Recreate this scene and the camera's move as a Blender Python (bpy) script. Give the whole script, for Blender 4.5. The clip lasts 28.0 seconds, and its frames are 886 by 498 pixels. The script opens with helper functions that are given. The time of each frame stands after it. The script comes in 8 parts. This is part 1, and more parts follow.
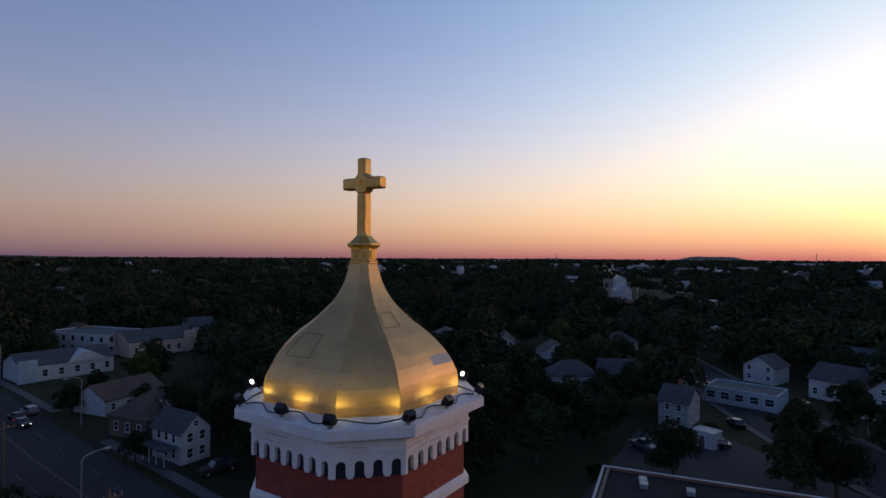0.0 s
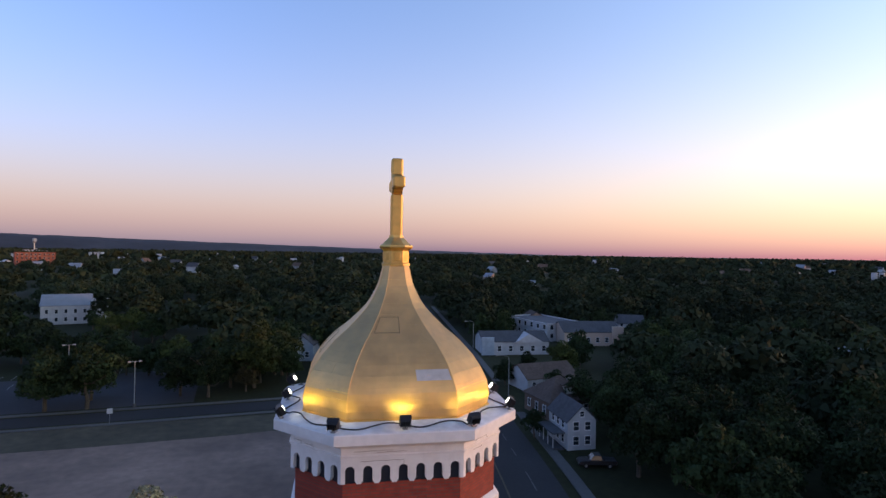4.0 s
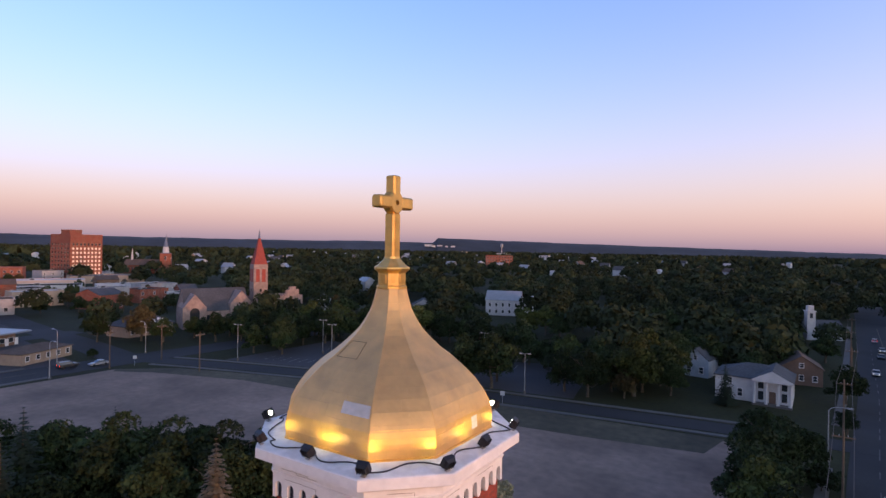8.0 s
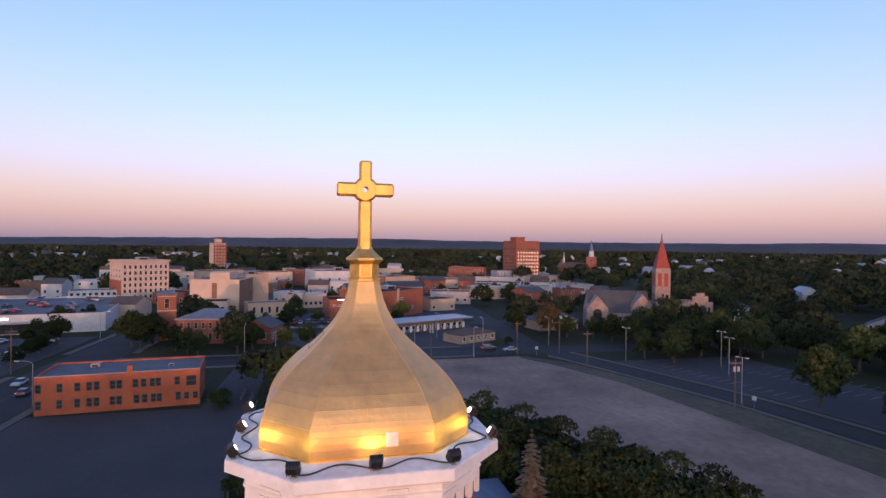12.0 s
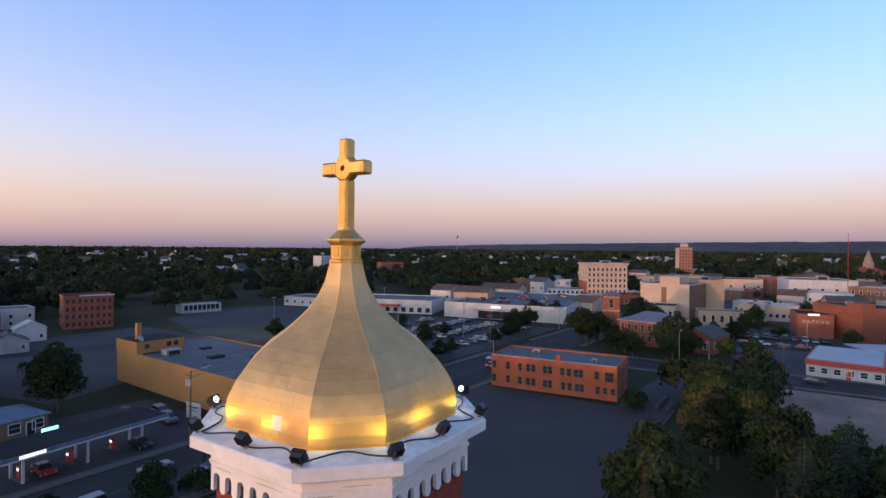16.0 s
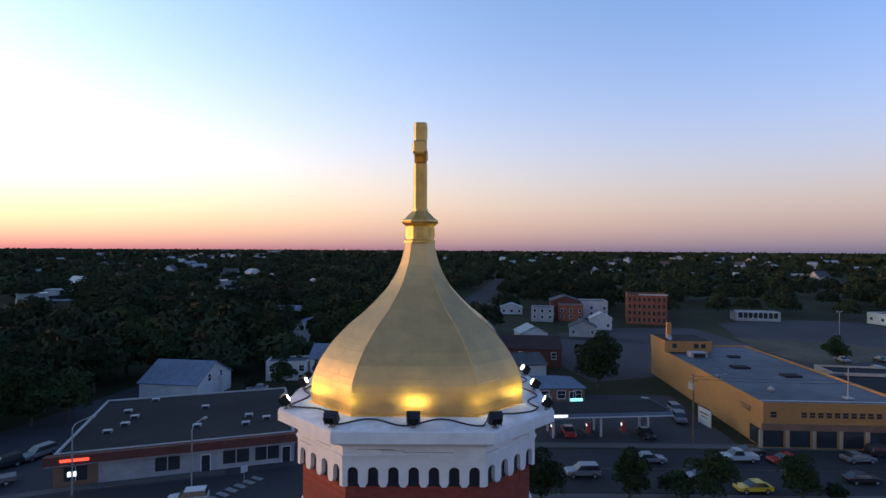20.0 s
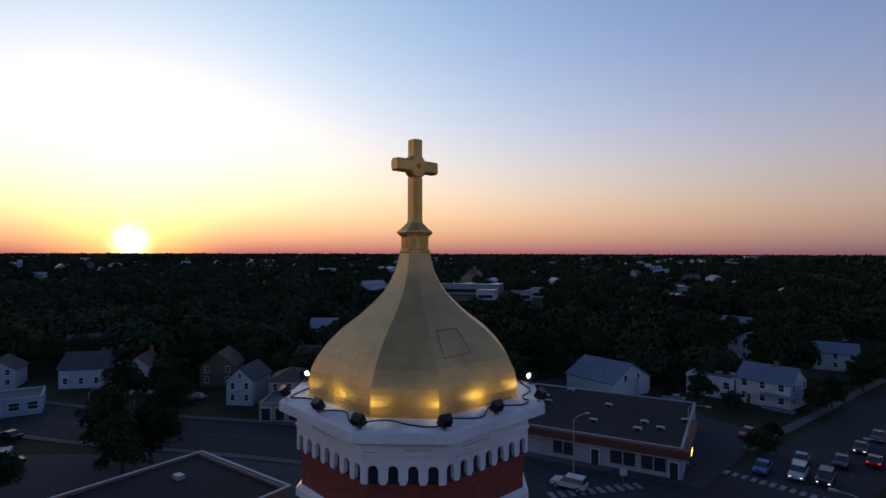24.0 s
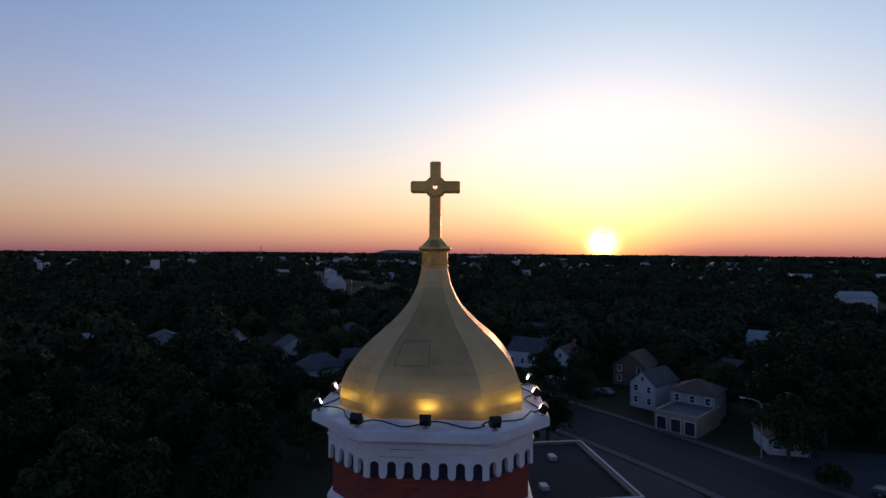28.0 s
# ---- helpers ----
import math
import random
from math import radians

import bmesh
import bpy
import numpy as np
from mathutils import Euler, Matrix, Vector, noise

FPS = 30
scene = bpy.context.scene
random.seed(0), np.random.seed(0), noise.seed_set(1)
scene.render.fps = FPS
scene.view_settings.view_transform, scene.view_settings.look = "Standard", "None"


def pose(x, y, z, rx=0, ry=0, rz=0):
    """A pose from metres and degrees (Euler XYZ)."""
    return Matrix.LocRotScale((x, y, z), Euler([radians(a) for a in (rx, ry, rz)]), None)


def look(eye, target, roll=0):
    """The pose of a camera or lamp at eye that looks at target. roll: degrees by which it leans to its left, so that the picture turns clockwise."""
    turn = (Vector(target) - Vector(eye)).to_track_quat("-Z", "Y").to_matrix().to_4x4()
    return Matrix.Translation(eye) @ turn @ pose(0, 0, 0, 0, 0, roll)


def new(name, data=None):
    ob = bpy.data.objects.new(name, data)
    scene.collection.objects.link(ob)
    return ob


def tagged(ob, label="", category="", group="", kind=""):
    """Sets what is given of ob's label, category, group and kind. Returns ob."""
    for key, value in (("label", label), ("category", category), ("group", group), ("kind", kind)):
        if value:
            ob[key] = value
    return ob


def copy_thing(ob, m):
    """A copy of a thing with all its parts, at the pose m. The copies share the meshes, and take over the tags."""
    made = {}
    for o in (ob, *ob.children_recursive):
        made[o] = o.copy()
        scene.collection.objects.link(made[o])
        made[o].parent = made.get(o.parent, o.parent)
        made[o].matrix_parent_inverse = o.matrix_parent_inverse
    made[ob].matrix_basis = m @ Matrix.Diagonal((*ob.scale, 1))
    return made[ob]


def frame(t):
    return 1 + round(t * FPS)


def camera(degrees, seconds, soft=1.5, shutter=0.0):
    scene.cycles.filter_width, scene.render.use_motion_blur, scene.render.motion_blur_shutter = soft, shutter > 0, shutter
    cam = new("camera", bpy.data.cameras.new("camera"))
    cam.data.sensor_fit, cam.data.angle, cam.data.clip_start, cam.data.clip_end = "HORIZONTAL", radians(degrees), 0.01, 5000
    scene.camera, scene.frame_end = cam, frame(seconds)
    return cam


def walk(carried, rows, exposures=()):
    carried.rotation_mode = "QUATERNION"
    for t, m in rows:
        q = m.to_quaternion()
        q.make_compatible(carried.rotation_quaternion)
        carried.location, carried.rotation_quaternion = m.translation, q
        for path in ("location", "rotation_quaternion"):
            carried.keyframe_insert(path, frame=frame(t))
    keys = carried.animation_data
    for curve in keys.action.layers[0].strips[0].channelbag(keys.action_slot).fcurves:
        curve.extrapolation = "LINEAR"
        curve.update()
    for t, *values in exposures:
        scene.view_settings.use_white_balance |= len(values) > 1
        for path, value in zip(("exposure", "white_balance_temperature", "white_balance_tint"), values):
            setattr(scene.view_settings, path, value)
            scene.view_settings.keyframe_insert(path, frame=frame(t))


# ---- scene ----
cam = camera(78.29, 28.0)
# seconds, place in metres, yaw, pitch, roll: one slow circle round the dome
PATH = [
    (0.0, -11.761, -10.535, 30.903, -56.443, 0.849, -0.323),
    (0.5, -10.600, -11.403, 30.935, -50.687, 0.791, -0.428),
    (1.0, -9.433, -12.255, 30.956, -44.949, 0.740, -0.531),
    (1.5, -8.252, -13.069, 30.962, -39.193, 0.708, -0.629),
    (2.0, -7.048, -13.826, 30.956, -33.392, 0.669, -0.718),
    (2.5, -5.813, -14.512, 30.948, -27.526, 0.608, -0.793),
    (4.5, -0.004, -15.372, 31.221, -5.003, 0.290, -0.873),
    (5.0, 1.406, -15.134, 31.345, 0.335, 0.284, -0.891),
    (5.5, 2.796, -14.815, 31.463, 5.665, 0.277, -0.916),
    (6.0, 4.175, -14.391, 31.560, 11.226, 0.246, -0.936),
    (6.5, 5.509, -13.852, 31.627, 16.836, 0.180, -0.949),
    (7.0, 6.783, -13.191, 31.672, 22.248, 0.098, -0.962),
    (7.5, 7.982, -12.406, 31.719, 27.604, 0.030, -0.972),
    (8.0, 9.086, -11.511, 31.780, 32.961, 0.005, -0.982),
    (8.5, 10.095, -10.507, 31.843, 38.418, -0.009, -0.988),
    (9.0, 11.000, -9.403, 31.881, 43.621, -0.032, -0.979),
    (9.5, 11.793, -8.204, 31.875, 48.955, -0.059, -0.963),
    (10.0, 12.473, -6.914, 31.831, 54.284, -0.082, -0.927),
    (10.5, 13.024, -5.569, 31.764, 59.993, -0.109, -0.879),
    (11.0, 13.423, -4.225, 31.694, 65.103, -0.150, -0.826),
    (11.5, 13.700, -2.819, 31.633, 70.612, -0.166, -0.764),
    (12.0, 13.876, -1.371, 31.574, 76.157, -0.196, -0.698),
    (12.5, 13.968, 0.079, 31.515, 81.932, -0.226, -0.629),
    (14.5, 12.480, 5.830, 31.295, 103.906, -0.189, -0.632),
    (15.0, 11.667, 7.080, 31.235, 109.614, -0.173, -0.591),
    (15.5, 10.786, 8.256, 31.168, 116.473, -0.164, -0.547),
    (16.0, 9.812, 9.356, 31.094, 123.535, -0.158, -0.505),
    (16.5, 8.753, 10.345, 31.012, 131.328, -0.151, -0.487),
    (17.0, 7.609, 11.214, 30.925, 138.853, -0.152, -0.479),
    (17.5, 6.387, 11.951, 30.845, 146.550, -0.139, -0.481),
    (18.0, 5.077, 12.560, 30.769, 154.485, -0.123, -0.479),
    (18.5, 3.699, 13.038, 30.696, 161.823, -0.078, -0.477),
    (19.0, 2.303, 13.377, 30.630, 168.652, -0.045, -0.452),
    (19.5, 0.889, 13.584, 30.586, 174.490, -0.020, -0.408),
    (20.0, -0.524, 13.667, 30.563, 179.778, 0.018, -0.345),
    (20.5, -1.956, 13.638, 30.552, 185.614, 0.051, -0.297),
    (21.0, -3.412, 13.511, 30.547, 191.396, 0.085, -0.276),
    (21.5, -4.867, 13.298, 30.539, 196.975, 0.126, -0.260),
    (23.5, -10.131, 10.454, 30.655, 221.008, 0.338, -0.121),
    (24.0, -11.107, 9.405, 30.712, 226.791, 0.363, -0.146),
    (24.5, -12.011, 8.310, 30.766, 232.455, 0.375, -0.179),
    (25.0, -12.832, 7.156, 30.821, 238.102, 0.369, -0.223),
    (25.5, -13.555, 5.935, 30.878, 243.997, 0.354, -0.269),
    (26.0, -14.147, 4.683, 30.937, 249.627, 0.342, -0.293),
    (26.5, -14.617, 3.362, 31.002, 255.296, 0.336, -0.315),
    (27.0, -14.986, 1.956, 31.065, 261.010, 0.331, -0.347),
    (27.5, -15.287, 0.482, 31.114, 266.988, 0.325, -0.397),
    (28.0, -15.559, -1.042, 31.147, 272.991, 0.316, -0.463),
]
EXPOSURES = [(0.0, 1.58, 6600, 13), (2.5, 2.29, 6600, 8), (5.0, 2.8, 6750, 11), (8.0, 2.85, 6800, 17), (12.5, 2.84, 6800, 20), (17.0, 2.76, 6480, 5), (20.0, 2.56, 6350, 4), (22.0, 2.08, 6350, 8), (25.0, 1.4, 6300, 13), (28.0, 1.38, 6300, 13)]
walk(cam, [(t, pose(x, y, z, 90 + pitch, roll, yaw)) for t, x, y, z, yaw, pitch, roll in PATH], EXPOSURES)

# ---------------------------------------------------------------- light
SUN_AZ, SUN_EL = -13.35, 1.8
world = bpy.data.worlds.new("dusk_sky")
scene.world = world
world.use_nodes = True
wn, wl = world.node_tree.nodes, world.node_tree.links
sky = wn.new("ShaderNodeTexSky")
sky.sky_type = "NISHITA"
sky.sun_disc = False
sky.sun_elevation = radians(SUN_EL)
sky.sun_rotation = radians(90 - SUN_AZ)
sky.air_density, sky.dust_density, sky.ozone_density = 1.0, 0.6, 4.0
SUN_WAY = Vector((math.cos(radians(SUN_AZ)) * math.cos(radians(SUN_EL)), math.sin(radians(SUN_AZ)) * math.cos(radians(SUN_EL)), math.sin(radians(SUN_EL))))


def sky_math(kind, a, b=None, clamp=False):
    n = wn.new("ShaderNodeMath")
    n.operation, n.use_clamp = kind, clamp
    for k, v in enumerate((a, b)):
        if isinstance(v, (int, float)):
            n.inputs[k].default_value = v
        elif v is not None:
            wl.new(v, n.inputs[k])
    return n.outputs[0]


def sky_scaled(colour, by):
    n = wn.new("ShaderNodeVectorMath")
    n.operation = "SCALE"
    n.inputs[0].default_value = colour
    wl.new(by, n.inputs["Scale"])
    return n.outputs["Vector"]


def sky_vector(kind, a, b):
    n = wn.new("ShaderNodeVectorMath")
    n.operation = kind
    for k, v in enumerate((a, b)):
        if isinstance(v, tuple):
            n.inputs[k].default_value = v
        else:
            wl.new(v, n.inputs[k])
    return n.outputs["Value" if kind == "DOT_PRODUCT" else "Vector"]


# clear evening air: a broad glow round the sun, and a lilac to orange haze towards the horizon
way = wn.new("ShaderNodeTexCoord").outputs["Generated"]
split = wn.new("ShaderNodeSeparateXYZ")
wl.new(way, split.inputs[0])
unit_way = wn.new("ShaderNodeVectorMath")
unit_way.operation = "NORMALIZE"
wl.new(way, unit_way.inputs[0])
GLOW_EL = radians(1.05)
GLOW_WAY = (math.cos(radians(SUN_AZ)) * math.cos(GLOW_EL), math.sin(radians(SUN_AZ)) * math.cos(GLOW_EL), math.sin(GLOW_EL))
to_sun = sky_math("MULTIPLY", sky_math("ADD", sky_vector("DOT_PRODUCT", unit_way.outputs["Vector"], GLOW_WAY), 1.0), 0.5)


def sky_lobe(colour, power):
    """Light scattered forwards, brightest towards the sun."""
    return sky_scaled(colour, sky_math("POWER", to_sun, power))


def haze_layer(below, scale, amount, colour):
    """Thin air near the horizon laid over the sky."""
    f = sky_math("MULTIPLY", sky_math("POWER", math.e, sky_math("MULTIPLY", split.outputs["Z"], -scale), True), amount)
    m = wn.new("ShaderNodeMix")
    m.data_type = "VECTOR"
    wl.new(f, m.inputs["Factor"])
    wl.new(below, m.inputs["A"])
    wl.new(colour, m.inputs["B"])
    return m.outputs["Result"]


clear_air = sky_vector("MULTIPLY", sky.outputs["Color"], (1.8, 1.2, 1.2))
clear_air = sky_vector("ADD", clear_air, sky_lobe((0.233, 0.301, 0.246), 1.56))
clear_air = sky_vector("ADD", clear_air, sky_lobe((0.334, 0.75, 0.15), 12.5))
# overhead the sky is dimmer and a deeper blue
high = sky_math("MULTIPLY", sky_math("SUBTRACT", split.outputs["Z"], 0.42), 2.2, True)
dome_mix = wn.new("ShaderNodeMix")
dome_mix.data_type = "VECTOR"
wl.new(high, dome_mix.inputs["Factor"])
wl.new(clear_air, dome_mix.inputs["A"])
dome_mix.inputs["B"].default_value = (0.1, 0.19, 0.45)
clear_air = dome_mix.outputs["Result"]
rosy = haze_layer(clear_air, 6.7, 0.96, sky_vector("ADD", sky_lobe((3.15, 2.2, 0.6), 3.34), (1.36, 0.9, 0.76)))
air = haze_layer(rosy, 11.5, 0.982, sky_vector("ADD", sky_lobe((1.05, 0.175, 0.04), 3.34), (0.205, 0.185, 0.3)))
wn["Background"].inputs["Strength"].default_value = 0.15
low_glow = sky_vector("ADD", sky_lobe((2.2, 1.15, 0.12), 420.0), sky_lobe((28.0, 17.5, 7.0), 14000.0))
wl.new(sky_vector("ADD", air, low_glow), wn["Background"].inputs["Color"])

lamp = bpy.data.lights.new("sun", "SUN")
lamp.energy, lamp.angle, lamp.color = 0.27, radians(0.8), (1.0, 0.46, 0.27)
sun = new("sun", lamp)
sun.matrix_world = look((0, 0, 0), tuple(-SUN_WAY)).copy()


# ---------------------------------------------------------------- materials
def material(name, colour, rough=0.7, metal=0.0, fine=(6.0, 0.12), broad=(0.4, 0.15), bump=(20.0, 0.1), spec=0.4, random_tone=0.0):
    """A surface with tone variation at two scales and a fine relief, in real-world size."""
    m = bpy.data.materials.new(name)
    m.use_nodes = True
    n, l = m.node_tree.nodes, m.node_tree.links
    b = n["Principled BSDF"]
    b.inputs["Metallic"].default_value = metal
    b.inputs["Specular IOR Level"].default_value = spec
    co = n.new("ShaderNodeTexCoord")
    tex = []
    for scale, detail in ((fine[0], 6), (broad[0], 3), (bump[0], 4)):
        t = n.new("ShaderNodeTexNoise")
        t.inputs["Scale"].default_value, t.inputs["Detail"].default_value = scale, detail
        l.new(co.outputs["Object"], t.inputs["Vector"])
        tex.append(t)
    fac = None
    for t, amount in ((tex[0], fine[1]), (tex[1], broad[1])):
        r = n.new("ShaderNodeMapRange")
        r.inputs["From Min"].default_value, r.inputs["From Max"].default_value = 0.3, 0.7
        r.inputs["To Min"].default_value, r.inputs["To Max"].default_value = 1 - amount, 1 + amount
        l.new(t.outputs["Fac"], r.inputs["Value"])
        if fac is None:
            fac = r.outputs["Result"]
        else:
            mu = n.new("ShaderNodeMath")
            mu.operation = "MULTIPLY"
            l.new(fac, mu.inputs[0]), l.new(r.outputs["Result"], mu.inputs[1])
            fac = mu.outputs[0]
    if random_tone:
        oi = n.new("ShaderNodeObjectInfo")
        r = n.new("ShaderNodeMapRange")
        r.inputs["To Min"].default_value, r.inputs["To Max"].default_value = 1 - random_tone, 1 + random_tone
        l.new(oi.outputs["Random"], r.inputs["Value"])
        mu = n.new("ShaderNodeMath")
        mu.operation = "MULTIPLY"
        l.new(fac, mu.inputs[0]), l.new(r.outputs["Result"], mu.inputs[1])
        fac = mu.outputs[0]
    sc = n.new("ShaderNodeVectorMath")
    sc.operation = "SCALE"
    sc.inputs[0].default_value = colour
    l.new(fac, sc.inputs["Scale"])
    l.new(sc.outputs["Vector"], b.inputs["Base Color"])
    rr = n.new("ShaderNodeMapRange")
    rr.inputs["To Min"].default_value, rr.inputs["To Max"].default_value = max(rough - 0.1, 0.02), min(rough + 0.1, 1)
    l.new(tex[0].outputs["Fac"], rr.inputs["Value"])
    l.new(rr.outputs["Result"], b.inputs["Roughness"])
    if bump[1]:
        bp = n.new("ShaderNodeBump")
        bp.inputs["Strength"].default_value, bp.inputs["Distance"].default_value = bump[1], 0.02
        l.new(tex[2].outputs["Fac"], bp.inputs["Height"])
        l.new(bp.outputs["Normal"], b.inputs["Normal"])
    return m


def brick_material(name, colour, mortar, scale=1.0):
    m = material(name, colour, 0.85, bump=(30, 0.15))
    n, l = m.node_tree.nodes, m.node_tree.links
    b = n["Principled BSDF"]
    br = n.new("ShaderNodeTexBrick")
    br.inputs["Scale"].default_value = 1.0
    br.inputs["Brick Width"].default_value, br.inputs["Row Height"].default_value = 0.22 * scale, 0.075 * scale
    br.inputs["Mortar Size"].default_value = 0.008 * scale
    br.inputs["Color1"].default_value = (*colour, 1)
    br.inputs["Color2"].default_value = (*[c * 0.72 for c in colour], 1)
    br.inputs["Mortar"].default_value = (*mortar, 1)
    co = n.new("ShaderNodeTexCoord")
    sep = n.new("ShaderNodeSeparateXYZ")
    l.new(co.outputs["Object"], sep.inputs[0])
    add = n.new("ShaderNodeMath")
    l.new(sep.outputs["X"], add.inputs[0]), l.new(sep.outputs["Y"], add.inputs[1])
    cmb = n.new("ShaderNodeCombineXYZ")
    l.new(add.outputs[0], cmb.inputs["X"]), l.new(sep.outputs["Z"], cmb.inputs["Y"])
    l.new(cmb.outputs[0], br.inputs["Vector"])
    sc = [x for x in n if x.bl_idname == "ShaderNodeVectorMath"][0]
    l.new(br.outputs["Color"], sc.inputs[0])
    return m


def glow(name, colour, strength):
    m = bpy.data.materials.new(name)
    m.use_nodes = True
    b = m.node_tree.nodes["Principled BSDF"]
    b.inputs["Base Color"].default_value = (*colour, 1)
    b.inputs["Emission Color"].default_value = (*colour, 1)
    b.inputs["Emission Strength"].default_value = strength
    return m


def brushed(mat, amount):
    """Rolled sheet metal: highlights drawn out level along the sheet."""
    n, l = mat.node_tree.nodes, mat.node_tree.links
    b = n["Principled BSDF"]
    b.inputs["Anisotropic"].default_value = amount
    geo, cross = n.new("ShaderNodeNewGeometry"), n.new("ShaderNodeVectorMath")
    cross.operation = "CROSS_PRODUCT"
    cross.inputs[0].default_value = (0, 0, 1)
    l.new(geo.outputs["True Normal"], cross.inputs[1])
    l.new(cross.outputs["Vector"], b.inputs["Tangent"])
    return b


GOLD = material("gold_leaf", (0.625, 0.392, 0.155), 0.54, 0.72, (3.0, 0.1), (0.7, 0.16), (4.5, 0.6), random_tone=0.008)
gold_shader = brushed(GOLD, 0.35)
gold_shader.inputs["Coat Weight"].default_value = 0.42
gold_shader.inputs["Coat Roughness"].default_value = 0.44
GOLD_TRIM = material("gold_paint", (0.74, 0.47, 0.15), 0.45, 0.85, (5.0, 0.15), (1.2, 0.15), (14.0, 0.25))
GOLD_CROSS = material("gilded_cross", (0.68, 0.41, 0.125), 0.42, 0.9, (4.0, 0.12), (1.0, 0.14), (12.0, 0.3))
PATCH = material("pale_patch", (0.5, 0.5, 0.5), 0.6, 0.0)
WHITE = material("white_paint", (0.74, 0.72, 0.7), 0.55, 0.0, (5.0, 0.06), (0.9, 0.08), (30.0, 0.08))
LEDGE = material("weathered_white_ledge", (0.68, 0.68, 0.68), 0.6, 0.0, (4.0, 0.14), (1.1, 0.16), (18.0, 0.12))
RED_BRICK = brick_material("dark_red_brick", (0.30, 0.05, 0.03), (0.13, 0.06, 0.045))
ORANGE_BRICK = brick_material("orange_brick", (0.42, 0.08, 0.03), (0.3, 0.16, 0.1))
CITY_BRICK = brick_material("city_brick", (0.27, 0.065, 0.038), (0.25, 0.15, 0.1), 2)
BROWN_BRICK = brick_material("brown_brick", (0.22, 0.11, 0.07), (0.2, 0.15, 0.1), 2)
BLACK = material("black_metal", (0.02, 0.02, 0.022), 0.45, 0.3)
CABLE = material("black_rubber", (0.025, 0.025, 0.028), 0.6)
STEEL = material("galvanised_steel", (0.33, 0.34, 0.35), 0.5, 0.6)
POLE_WOOD = material("pole_wood", (0.13, 0.09, 0.06), 0.9)
GLASS = material("window_glass", (0.03, 0.035, 0.04), 0.06, 0.0, (1, 0.0), (0.3, 0.1), (1.0, 0.02), spec=0.8)
ASPHALT = material("asphalt", (0.034, 0.033, 0.035), 0.9, 0.0, (1.5, 0.14), (0.05, 0.22), (40, 0.2), spec=0.25)
LOT = material("old_asphalt", (0.052, 0.049, 0.052), 0.9, 0.0, (0.9, 0.12), (0.04, 0.2), (40, 0.2), spec=0.25)
GRAVEL = material("pale_gravel", (0.21, 0.142, 0.108), 0.95, 0.0, (0.7, 0.16), (0.055, 0.42), (9, 0.4))
PAVING = material("pavement_concrete", (0.095, 0.09, 0.085), 0.9, 0.0, (1.2, 0.1), (0.1, 0.14), (25, 0.15))
LANE = material("worn_lane_paint", (0.085, 0.083, 0.08), 0.8, 0.0, (2.5, 0.4), (0.3, 0.3))
LINE = material("road_paint", (0.22, 0.215, 0.2), 0.7, 0.0, (2.5, 0.25), (0.3, 0.2))
YELLOW_LINE = material("yellow_road_paint", (0.07, 0.056, 0.03), 0.7, 0.0, (2.5, 0.25), (0.3, 0.2))
GRASS = material("grass", (0.033, 0.034, 0.015), 0.95, 0.0, (0.8, 0.2), (0.03, 0.3), (12, 0.5), spec=0.12)
DRY_GRASS = material("dry_grass", (0.07, 0.058, 0.034), 0.95, 0.0, (0.6, 0.3), (0.06, 0.4), (12, 0.5))
BARK = material("bark", (0.09, 0.07, 0.05), 0.95, 0.0, (6, 0.25), (1, 0.2), (14, 0.6))
LEAF = material("dark_leaf", (0.023, 0.036, 0.013), 0.75, 0.0, (0.6, 0.3), (0.15, 0.3), (8, 0.0), random_tone=0.35, spec=0.12)
LEAF_LIGHT = material("olive_leaf", (0.05, 0.063, 0.018), 0.75, 0.0, (0.6, 0.3), (0.15, 0.3), (8, 0.0), random_tone=0.3, spec=0.12)
LEAF_AUTUMN = material("rusty_leaf", (0.058, 0.046, 0.02), 0.75, 0.0, (0.6, 0.35), (0.15, 0.35), (8, 0.0), random_tone=0.3, spec=0.12)
LEAF_FLOWER = material("cream_blossom_leaf", (0.30, 0.26, 0.14), 0.8, 0.0, (1.2, 0.4), (0.3, 0.3), (8, 0.0))
NEEDLE = material("spruce_needle", (0.026, 0.036, 0.022), 0.8, 0.0, (1.0, 0.3), (0.3, 0.2), (8, 0.0), spec=0.12)
NEEDLE_BROWN = material("dry_spruce_needle", (0.15, 0.10, 0.05), 0.8, 0.0, (1.0, 0.3), (0.3, 0.2), (8, 0.0))
WOODS = material("woodland_leaf", (0.028, 0.037, 0.017), 0.85, 0.0, (0.05, 0.3), (0.008, 0.4), (8, 0.0), spec=0.12)
# the blue of distance haze is mixed into this woodland colour
HAZY_HILL = material("wooded_hill", (0.036, 0.04, 0.046), 0.95, 0.0, (0.01, 0.25), (0.002, 0.3), (0.05, 0.3))
SIDING = material("white_siding", (0.46, 0.46, 0.465), 0.65, 0.0, (0.8, 0.08), (0.2, 0.1), (10, 0.1))
SIDING_BLUE = material("pale_blue_siding", (0.34, 0.4, 0.46), 0.7, 0.0, (0.8, 0.1), (0.2, 0.12))
SIDING_TAN = material("tan_siding", (0.33, 0.24, 0.175), 0.75, 0.0, (0.8, 0.1), (0.2, 0.12))
SIDING_GREY = material("grey_siding", (0.3, 0.3, 0.31), 0.75, 0.0, (0.8, 0.1), (0.2, 0.12))
SIDING_BROWN = material("brown_siding", (0.14, 0.09, 0.065), 0.8, 0.0, (0.8, 0.1), (0.2, 0.12))
